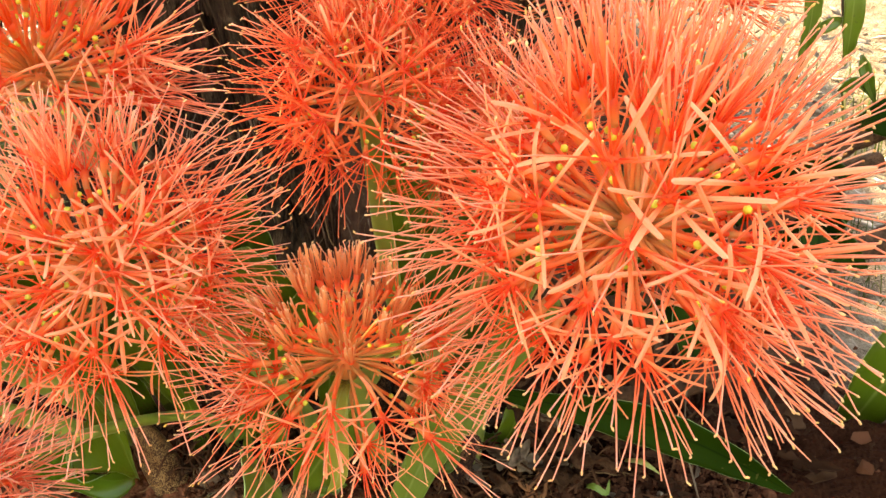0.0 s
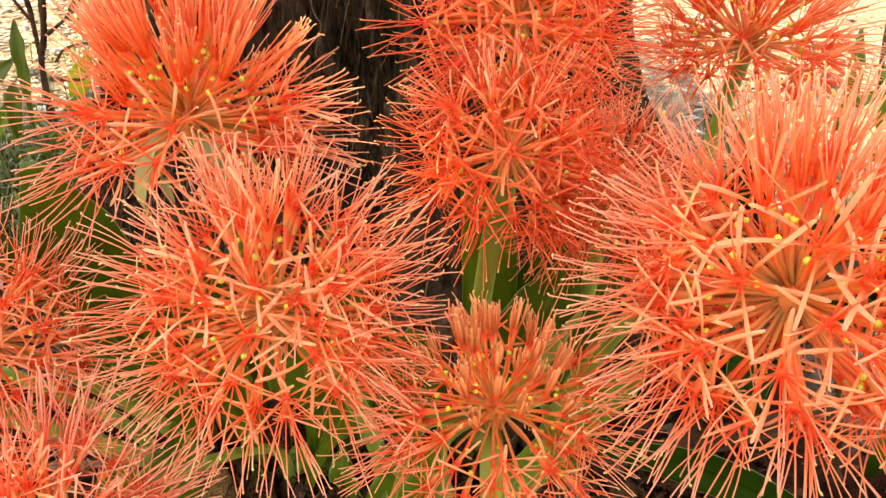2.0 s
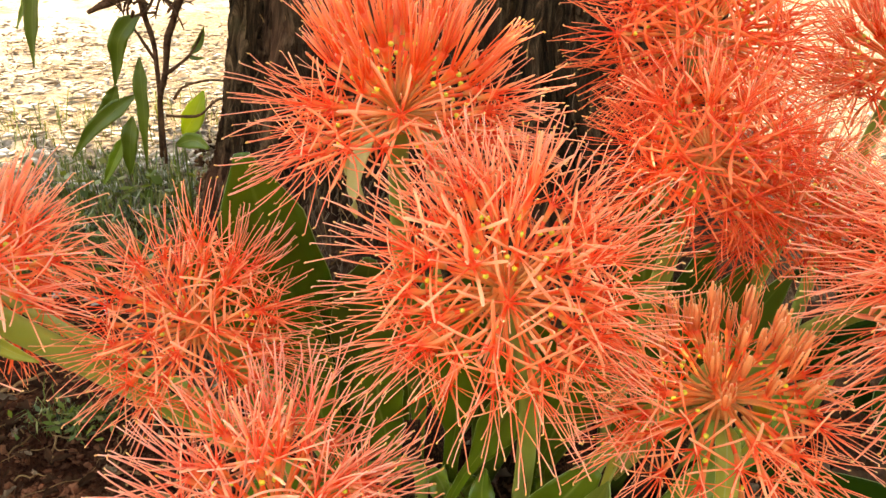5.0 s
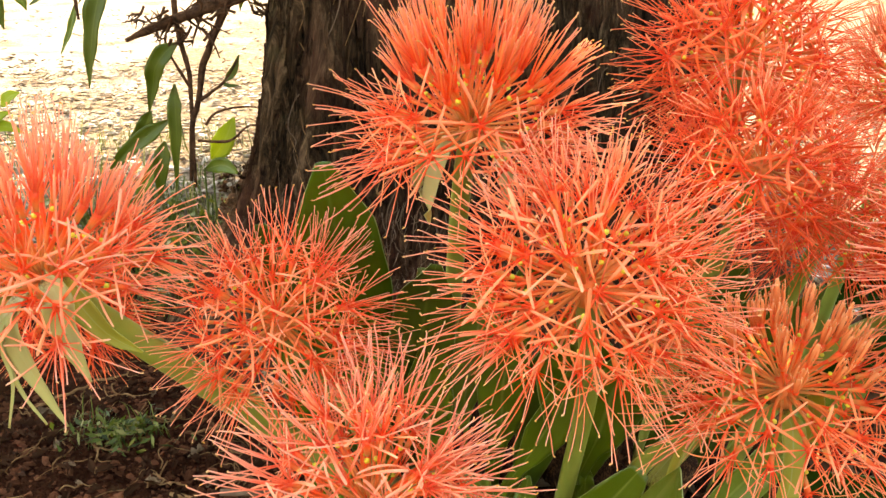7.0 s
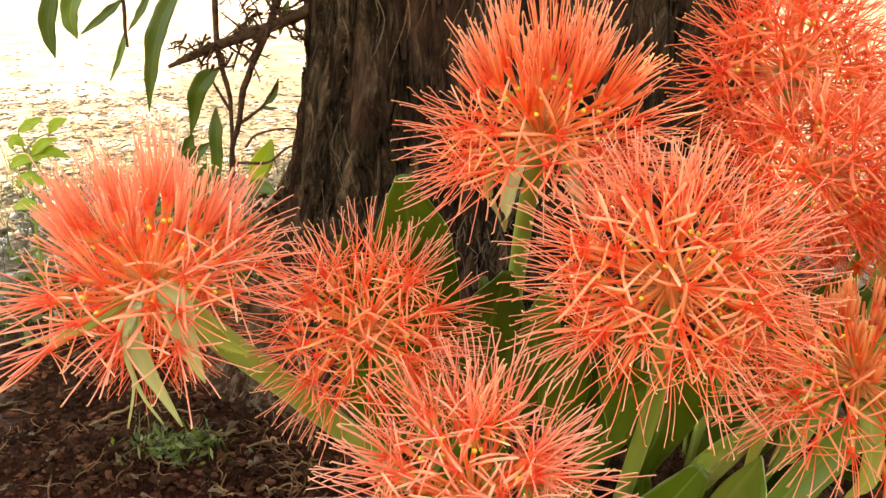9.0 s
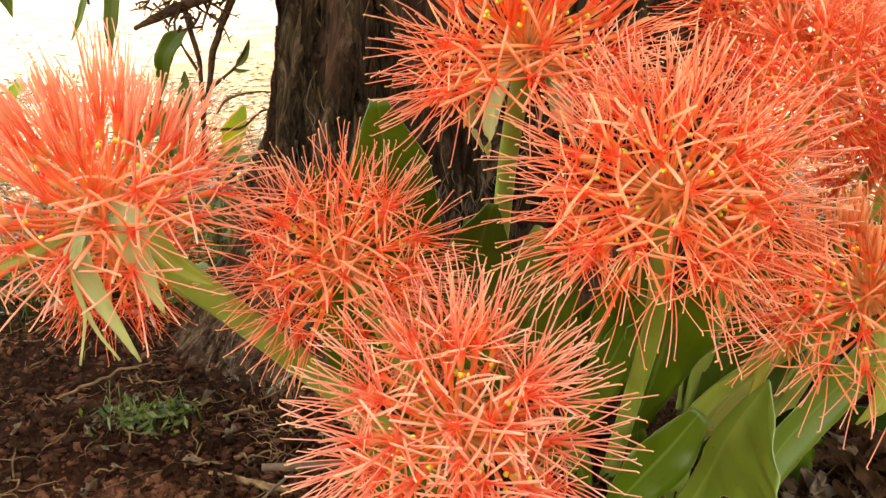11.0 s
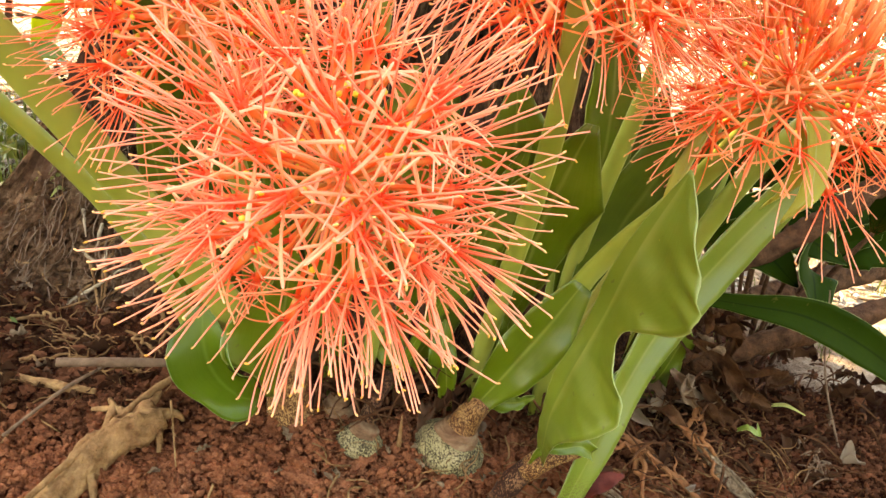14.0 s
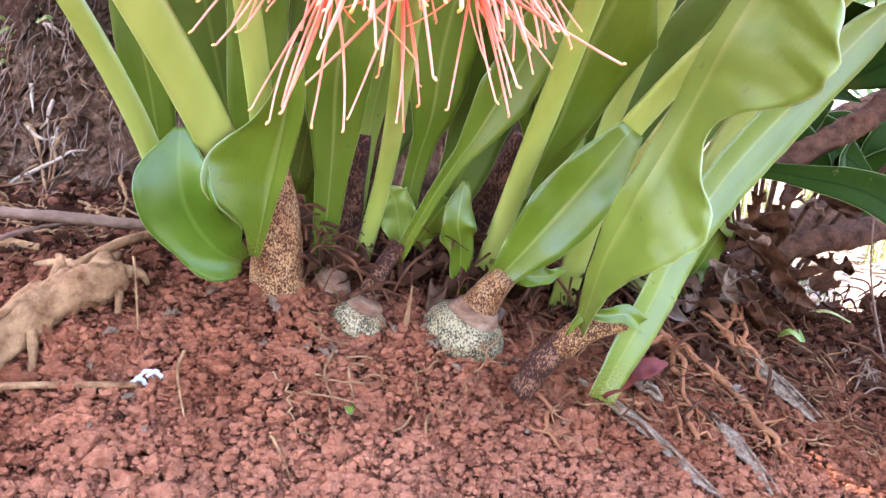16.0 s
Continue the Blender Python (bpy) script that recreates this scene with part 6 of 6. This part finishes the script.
def dead_leaf(geo, p, size, mat=0):
    d = Vector((rng.uniform(-1, 1), rng.uniform(-1, 1), rng.uniform(-0.25, 0.45))).normalized()
    f = Vector((rng.uniform(-0.6, 0.6), rng.uniform(-0.6, 0.6), 1))
    pts = [p - d * size * 0.5, p + f * size * rng.uniform(0, 0.12), p + d * size * 0.5 + Vector((0, 0, rng.uniform(-0.1, 0.25) * size))]
    blade(geo, pts, [0.15 * size, rng.uniform(0.25, 0.5) * size, 0.3 * size, 0.03 * size], facing=f, cup=rng.uniform(0.4, 1.8), wave=rng.uniform(0.4, 1.1), waves=rng.uniform(1, 3), roll=rng.choice((-0.9, 0.0, 0.9)), seed=rng.random() * 9, nu=9, nv=15, twist=rng.uniform(-70, 70), thick=0.0006)


for i in range(250):
    zone = rng.random()
    if zone < 0.32:
        x, y = rng.uniform(0.02, 0.30), rng.uniform(0.52, 0.66)
        up, size = rng.uniform(0.002, 0.075) * min(1.0, (y - 0.50) * 12), rng.uniform(0.018, 0.045)
    elif zone < 0.8:
        x, y = rng.uniform(-0.28, 0.06), rng.uniform(0.515, 0.64)
        up, size = rng.uniform(0.002, 0.035), rng.uniform(0.02, 0.05)
    else:
        x, y = rng.uniform(-0.09, 0.20), rng.uniform(0.46, 0.56)
        up, size = rng.uniform(0.003, 0.014), rng.uniform(0.012, 0.03)
    g = Geo()
    dead_leaf(g, Vector((0, 0, 0)), size)
    o = part("dead_leaf", g, M_DEAD)
    o.location = on_ground(x, y, up)
    tagged(o, "curled dry brown leaf in the litter", "leaf", "dead leaves under the clump")
for x, y, s in ((-0.339, 0.507, 0.013), (-0.391, 0.470, 0.012), (-0.398, 0.453, 0.011), (-0.269, 0.473, 0.013), (-0.297, 0.515, 0.015), (-0.238, 0.498, 0.010), (-0.187, 0.464, 0.014), (-0.143, 0.472, 0.014), (-0.146, 0.424, 0.010), (-0.391, 0.415, 0.008), (-0.224, 0.490, 0.012), (-0.279, 0.475, 0.010), (-0.195, 0.480, 0.020), (-0.20, 0.49, 0.016), (-0.305, 0.478, 0.012), (-0.262, 0.478, 0.014), (-0.36, 0.49, 0.02), (-0.30, 0.50, 0.022), (-0.375, 0.44, 0.014), (-0.20, 0.478, 0.016), (-0.15, 0.468, 0.014), (-0.17, 0.475, 0.022), (-0.39, 0.47, 0.012), (-0.245, 0.55, 0.03), (-0.258, 0.545, 0.02), (-0.12, 0.43, 0.008), (-0.365, 0.415, 0.008)):
    g = Geo()
    dead_leaf(g, Vector((0, 0, 0)), s * 0.75)
    o = part("dead_leaf", g, M_SCRAP)
    o.location = on_ground(x, y, 0.006)
    tagged(o, "small pale dry leaf scrap on the soil", "leaf", "leaf scraps on the soil")
for i in range(34):
    g = Geo()
    dead_leaf(g, Vector((0, 0, 0)), rng.uniform(0.010, 0.024))
    o = part("dead_leaf", g, M_SCRAP if i % 3 else M_SCRAP_BROWN)
    o.location = on_ground(rng.uniform(-0.80, -0.40), rng.uniform(0.50, 0.78), 0.006)
    tagged(o, "small pale dry leaf scrap on the soil", "leaf", "leaf scraps on the soil")
g = Geo()
blade(g, [Vector((0, 0, 0)), Vector((0.014, -0.006, 0.004)), Vector((0.028, -0.016, 0))], [0.003, 0.007, 0.001], facing=(0, 0, 1), nv=12, nu=5)
o = part("fallen_leaf", g, M_LEAF_YELLOW)
o.location = on_ground(0.125, 0.53, 0.022)
tagged(o, "small fallen yellow-green leaf on the litter", "leaf")
g = Geo()
blade(g, [Vector((0, 0, 0)), Vector((0.006, -0.006, 0.006)), Vector((0.016, -0.008, 0.0)), Vector((0.02, 0.002, 0.006))], [0.003, 0.006, 0.005, 0.001], facing=(0, -0.6, 1), nv=14, nu=5, cup=0.5)
o = part("fallen_leaf", g, M_LEAF_PALE)
o.location = on_ground(0.09, 0.515, 0.014)
tagged(o, "curled pale green leaf on the soil", "leaf")
g = Geo()
blade(g, [Vector((0, 0, 0)), Vector((0.001, -0.004, 0.002)), Vector((0.001, -0.009, 0))], [0.002, 0.007, 0.002], facing=(0, -0.6, 1), nv=8, nu=5)
o = part("fallen_leaf", g, M_LEAF_DARK)
o.location = on_ground(-0.257, 0.434, 0.006)
tagged(o, "tiny green leaf on the soil", "leaf")

# larger things in the litter beside the curled leaf
for pts, w, mat, label in (([(0.040, 0.535, 0.096), (0.060, 0.526, 0.084), (0.086, 0.52, 0.060), (0.117, 0.515, 0.046)], [0.006, 0.018, 0.020, 0.014, 0.003], M_SCRAP_BROWN, "large crumpled brown leaf leaning in the litter"),
                           ([(0.018, 0.523, 0.074), (0.028, 0.516, 0.062), (0.040, 0.508, 0.046)], [0.004, 0.014, 0.012, 0.003], M_SCRAP, "pale torn dry leaf hanging over the litter"),
                           ([(0.070, 0.540, 0.118), (0.082, 0.540, 0.100), (0.078, 0.536, 0.078)], [0.007, 0.016, 0.013, 0.004], M_SCRAP_BROWN, "large crumpled brown leaf leaning in the litter"),
                           ([(0.020, 0.545, 0.110), (0.034, 0.540, 0.094), (0.052, 0.540, 0.086)], [0.006, 0.014, 0.016, 0.004], M_SCRAP_BROWN, "large crumpled brown leaf leaning in the litter"),
                           ([(0.115, 0.545, 0.130), (0.135, 0.545, 0.122), (0.160, 0.545, 0.120)], [0.004, 0.012, 0.014, 0.004], M_SCRAP_BROWN, "large crumpled brown leaf leaning in the litter"),
                           ([(0.050, 0.525, 0.060), (0.066, 0.515, 0.040), (0.086, 0.510, 0.034)], [0.006, 0.018, 0.016, 0.004], M_SCRAP_BROWN, "large crumpled brown leaf leaning in the litter")):
    g = Geo()
    base = Vector(pts[0])
    blade(g, [Vector(p) - base for p in pts], w, facing=(-0.4, -1, 0.5), cup=1.3, wave=0.8, waves=3.4, roll=0.9, seed=base.x * 70, nu=13, nv=30, thick=0.0012, twist=25)
    o = part("dead_leaf", g, mat)
    o.location = base
    tagged(o, label, "leaf", "dead leaves under the clump")
for k, p in enumerate(((0.035, 0.530, 0.131), (0.047, 0.525, 0.118), (0.053, 0.530, 0.093), (0.069, 0.530, 0.104), (0.082, 0.540, 0.128), (0.105, 0.540, 0.120), (0.037, 0.520, 0.086), (0.062, 0.520, 0.070), (0.084, 0.520, 0.050), (0.107, 0.530, 0.066), (0.132, 0.530, 0.058), (0.030, 0.515, 0.062), (0.013, 0.500, 0.042), (0.056, 0.510, 0.038))):
    g = Geo()
    dead_leaf(g, Vector((0, 0, 0)), rng.uniform(0.024, 0.042))
    o = part("dead_leaf", g, (M_SCRAP_BROWN, M_SCRAP_BROWN, M_SCRAP)[k % 3])
    o.location = p
    tagged(o, "large crumpled brown leaf leaning in the litter", "leaf", "dead leaves under the clump")
crooked_root([Vector(p) for p in ((0.036, 0.535, 0.050), (0.048, 0.520, 0.034), (0.038, 0.507, 0.022), (0.048, 0.490, 0.002))], 0.0032, 31, label="thick rust-brown root hooked into the soil")
crooked_root(laid([(-0.012, 0.500, 0.008), (-0.022, 0.463, 0.008), (-0.038, 0.426, 0.004)]), 0.0024, 33)
crooked_root(laid([(-0.030, 0.512, 0.010), (0.004, 0.486, 0.010), (0.028, 0.462, 0.008), (0.034, 0.428, 0.002)]), 0.0034, 35)
dry_husk(laid([(0.045, 0.500, 0.016), (0.064, 0.474, 0.014), (0.080, 0.446, 0.004)]), 0.0058, M_DRIFT, 41)
ball = thing("root_ball", "small hairy clump of dry roots on the soil", "root", at=on_ground(0.150, 0.480))
bq = random.Random(3)
for k in range(26):
    p = on_ground(0.150 + bq.gauss(0, 0.006), 0.480 + bq.gauss(0, 0.005), 0.002 + bq.random() * 0.012)
    d = Vector((bq.uniform(-1, 1), bq.uniform(-1, 1), bq.uniform(-0.4, 0.6))).normalized() * 0.009
    put("rootlet", tube(Geo(), [p - d, p + Vector((0, 0, 0.003)), p + d], [0.0005, 0.0010, 0.0004], 5, n=8, rough=0.3, seed=k), M_TWIG, ball)

# twigs and tan roots on the bank below the trunk
stick("twig", "knobbly tan twig lying below the trunk", "twig", laid([(-0.53, 0.570, 0.006), (-0.472, 0.549, 0.008), (-0.444, 0.540, 0.006)]), [0.0032, 0.0036, 0.0024], M_ROOT, "twigs on the bank", rough=0.3, seed=51)
stick("twig", "thin pale twig slanting over the bank", "twig", laid([(-0.495, 0.495, 0.012), (-0.461, 0.532, 0.016), (-0.437, 0.585, 0.012)]), [0.0013, 0.0015, 0.0010], M_TWIG, "twigs on the bank", rough=0.2, seed=52)
for k, (pts, r) in enumerate((([(-0.74, 0.70, 0.006), (-0.70, 0.75, 0.012), (-0.66, 0.79, 0.006)], 0.0024), ([(-0.62, 0.70, 0.004), (-0.59, 0.69, 0.008), (-0.55, 0.70, 0.004)], 0.0016), ([(-0.515, 0.600, 0.006), (-0.494, 0.602, 0.010), (-0.466, 0.614, 0.006)], 0.0016), ([(-0.545, 0.675, 0.006), (-0.520, 0.690, 0.012), (-0.495, 0.680, 0.006)], 0.0018),
                              ([(-0.500, 0.640, 0.006), (-0.480, 0.650, 0.010), (-0.455, 0.640, 0.006)], 0.0014), ([(-0.440, 0.640, 0.020), (-0.425, 0.625, 0.012), (-0.405, 0.610, 0.004)], 0.0016),
                              ([(-0.415, 0.665, 0.030), (-0.408, 0.645, 0.016), (-0.409, 0.625, 0.004)], 0.0018), ([(-0.46, 0.575, 0.006), (-0.435, 0.570, 0.008), (-0.41, 0.578, 0.006)], 0.0012),
                              ([(-0.56, 0.60, 0.006), (-0.54, 0.585, 0.008), (-0.52, 0.590, 0.006)], 0.0014), ([(-0.30, 0.455, 0.004), (-0.29, 0.440, 0.006), (-0.285, 0.42, 0.002)], 0.0010))):
    crooked_root(laid(pts), r, 60 + k, M_ROOT, "thin tan root on the bank below the trunk")

# tangles of dry fibres and rootlets round the bulbs
geo = Geo()
for i in range(900):
    zone = rng.random()
    if zone < 0.6:
        x, y, up = rng.uniform(-0.29, 0.10), rng.uniform(0.505, 0.62), rng.uniform(0.0, 0.05)
    else:
        x, y, up = rng.uniform(-0.10, 0.24), rng.uniform(0.43, 0.70), rng.uniform(0.0, 0.03)
    p = on_ground(x, y, up)
    d = Vector((rng.uniform(-1, 1), rng.uniform(-1, 1), rng.uniform(-0.6, 0.6))) * rng.uniform(0.006, 0.024)
    k = Vector((rng.uniform(-1, 1), rng.uniform(-1, 1), rng.uniform(0, 1))) * 0.006
    r0 = rng.uniform(0.0004, 0.0014)
    tube(geo, [p - d, p + k, p + d + Vector((0, 0, -0.004))], [r0, r0, r0 * 0.5], 5, n=7)
tagged(part("root_tangle", geo, M_FIBRE), "tangled dry brown roots and fibres round the bulbs", "litter", kind="stuff")

# wiry pale rootlets that hang out of the bank beside the curled leaf
geo = Geo()
wq = random.Random(77)
for i in range(230):
    x, y = wq.uniform(-0.10, 0.13), wq.uniform(0.415, 0.535)
    if i % 3 == 0:
        x, y = wq.uniform(-0.30, -0.08), wq.uniform(0.43, 0.53)
    p = on_ground(x, y, wq.uniform(0.004, 0.014))
    way, d = [p], Vector((wq.uniform(-1, 1), wq.uniform(-1.2, 0.3), wq.uniform(-0.3, 0.3))).normalized()
    for k in range(6):
        d = (d + Vector((wq.uniform(-1, 1), wq.uniform(-1, 1), wq.uniform(-0.5, 0.5))) * 0.55).normalized()
        q = way[-1] + d * wq.uniform(0.002, 0.007)
        q.z = max(q.z, on_ground(q.x, q.y).z + 0.001)
        way.append(q)
    r0 = wq.uniform(0.0003, 0.0008)
    tube(geo, way, [r0, r0, r0 * 0.4], 5, n=14)
for i in range(210):
    p = on_ground(wq.uniform(-0.92, -0.40), wq.uniform(0.50, 0.92), 0.004)
    way, a = [p], wq.uniform(0, 6.28)
    for k in range(6):
        a += wq.uniform(-0.8, 0.8)
        st = wq.uniform(0.003, 0.012)
        q = way[-1] + Vector((math.cos(a) * st, math.sin(a) * st, 0))
        way.append(on_ground(q.x, q.y, 0.003 + 0.005 * wq.random()))
    r0 = wq.uniform(0.0004, 0.0012)
    tube(geo, way, [r0, r0, r0 * 0.4], 5, n=14)
tagged(part("rootlets", geo, M_ROOT), "thin wiry tan rootlets hanging out of the soil", "root", kind="stuff")

# fine litter: root hairs, straws and chips in the soil
geo = Geo()
for i in range(420):
    x, y = rng.uniform(-0.9, 0.35), 0.33 + 0.6 * rng.random()
    p = on_ground(x, y, 0.004)
    a, L = rng.uniform(0, 6.28), rng.uniform(0.005, 0.022)
    d = Vector((math.cos(a), math.sin(a), rng.uniform(-0.1, 0.2))) * L
    k = Vector((-d.y, d.x, 0.3 * L)) * rng.uniform(-0.3, 0.3)
    r0 = rng.uniform(0.0002, 0.0006)
    tube(geo, [p - d * 0.5, p + k, p + d * 0.5], [r0, r0, r0 * 0.5], 4, n=6)
tagged(part("fine_litter", geo, M_DEAD), "fine straws and root hairs scattered in the soil", "litter", kind="stuff")
geo = Geo()
for i in range(420):
    x, y = rng.uniform(-1.1, 0.5), rng.uniform(0.52, 1.1)
    if math.hypot(x - TREE.x, y - TREE.y) < 0.45:
        continue
    dead_leaf(geo, on_ground(x, y, 0.005), rng.uniform(0.008, 0.020))
for i in range(330):
    dead_leaf(geo, on_ground(rng.uniform(-0.95, -0.40), rng.uniform(0.52, 0.92), 0.005), rng.uniform(0.008, 0.024))
tagged(part("leaf_litter", geo, M_DEAD), "small dry brown leaves strewn over the soil", "litter", kind="stuff")

# thin grass at the edge of the sunlit ground, behind the fallen branches
geo = Geo()
gq = random.Random(91)
for i in range(150):
    p = on_ground(gq.uniform(0.34, 0.62), gq.uniform(0.90, 1.15), -0.002)
    h, a = gq.uniform(0.02, 0.075), gq.uniform(0, 6.28)
    d = Vector((math.cos(a), math.sin(a), 0)) * h * gq.uniform(0.2, 0.8)
    tube(geo, [p, p + d * 0.35 + Vector((0, 0, h * 0.7)), p + d + Vector((0, 0, h * gq.uniform(0.5, 1.0)))], [0.0007, 0.0008, 0.0003], 4, n=6)
tagged(part("grass", geo, M_GRASS), "thin sparse green grass behind the fallen branches", "grass", kind="stuff")

# straw and dry leaves on the sunlit ground further off
geo = Geo()
for i in range(9000):
    a, d = rng.uniform(0.15, 2.9), 0.75 + 4.5 * rng.random() ** 1.6
    x, y = TREE.x + math.cos(a) * d, TREE.y - 0.2 + math.sin(a) * d * 0.9
    if rng.random() < 0.4:
        x, y = rng.uniform(-2.6, -0.7), rng.uniform(0.9, 3.2)
    p = on_ground(x, y, 0.008)
    b, L = rng.uniform(0, 6.28), rng.uniform(0.014, 0.06)
    dv = Vector((math.cos(b), math.sin(b), rng.uniform(-0.1, 0.25))) * L * 0.5
    w = Vector((-math.sin(b), math.cos(b), rng.uniform(-0.5, 0.5))) * rng.uniform(0.002, 0.009)
    up = Vector((0, 0, rng.uniform(0.001, 0.005)))
    geo.add([p - dv, p + w + up, p + dv, p - w + up, p - Vector((0, 0, 0.003))], [(0, 1, 3), (1, 2, 3), (0, 4, 1), (1, 4, 2), (2, 4, 3), (3, 4, 0)])
tagged(part("straw_litter", geo, M_STRAW), "pale dry straw and leaves on sunlit ground", "litter", kind="stuff")


def tuft(geo, x, y, n, h, spread):
    for _ in range(n):
        p = on_ground(x + rng.uniform(-1, 1) * spread, y + rng.uniform(-1, 1) * spread, -0.003)
        a, L = rng.uniform(0, 6.28), h * rng.uniform(0.5, 1.2)
        o = Vector((math.cos(a), math.sin(a), 0)) * L * rng.uniform(0.2, 0.9)
        s = Vector((-math.sin(a), math.cos(a), 0)) * L * 0.016
        m = p + o * 0.45 + Vector((0, 0, L * 0.75))
        e = p + o + Vector((0, 0, L * rng.uniform(0.5, 1.0)))
        geo.add([p - s, p + s, m + s, m - s, e], [(0, 1, 2, 3), (3, 2, 4)])


geo = Geo()
for i in range(90):
    x, y = rng.uniform(-1.5, -0.72), rng.uniform(1.15, 1.9)
    tuft(geo, x, y, 9, rng.uniform(0.03, 0.09), 0.06)
for i in range(40):
    a = rng.uniform(-0.2, 1.2)
    tuft(geo, 0.35 + 0.9 * math.cos(a) * rng.uniform(0.4, 1), 0.95 + 0.8 * math.sin(a), 12, rng.uniform(0.05, 0.12), 0.05)
for i in range(14):
    tuft(geo, -0.62 + rng.uniform(-0.05, 0.05), 0.66 + rng.uniform(-0.03, 0.03), 6, 0.035, 0.012)
for i in range(110):
    tuft(geo, rng.uniform(-1.0, -0.56), rng.uniform(0.92, 1.45), 20, rng.uniform(0.03, 0.09), 0.06)
for i in range(620):
    x, y = rng.uniform(-1.05, -0.55), rng.uniform(0.92, 1.30)
    p = on_ground(x, y, rng.uniform(0.01, 0.12) * rng.random())
    d = Vector((rng.uniform(-1, 1), rng.uniform(-1, 1), rng.uniform(-0.3, 0.8))).normalized() * rng.uniform(0.008, 0.02)
    w = d.orthogonal().normalized() * rng.uniform(0.003, 0.008)
    geo.add([p - d, p + w, p + d, p - w, p + d.cross(w).normalized() * 0.002], [(0, 1, 4), (1, 2, 4), (2, 3, 4), (3, 0, 4)])
for i in range(150):
    p = on_ground(-0.615 + rng.gauss(0, 0.026), 0.655 + rng.gauss(0, 0.016), rng.uniform(0.002, 0.022))
    d = Vector((rng.uniform(-1, 1), rng.uniform(-1, 1), rng.uniform(-0.2, 0.9))).normalized() * rng.uniform(0.005, 0.011)
    w = d.orthogonal().normalized() * rng.uniform(0.0014, 0.003)
    geo.add([p - d, p + w, p + d, p - w], [(0, 1, 2), (0, 2, 3)])
tagged(part("weeds", geo, M_GRASS), "low green grass and weeds beside the trunk", "grass", kind="stuff")

# far hedge that closes the view
geo = Geo()
for i in range(9000):
    a = rng.uniform(0, 6.283)
    d = 13.0 + rng.uniform(-0.8, 0.8)
    z = 2.6 * rng.random() ** 0.8
    p = Vector((math.cos(a) * d, 1.0 + math.sin(a) * d, z))
    d1 = Vector((rng.uniform(-1, 1), rng.uniform(-1, 1), rng.uniform(-1, 1))).normalized() * rng.uniform(0.15, 0.35)
    d2 = d1.orthogonal().normalized() * rng.uniform(0.05, 0.12)
    geo.add([p - d1, p + d2, p + d1, p - d2], [(0, 1, 2), (0, 2, 3)])
tagged(part("hedge", geo, M_CROWN), "distant dark green hedge beyond the ground", "hedge", kind="stuff")
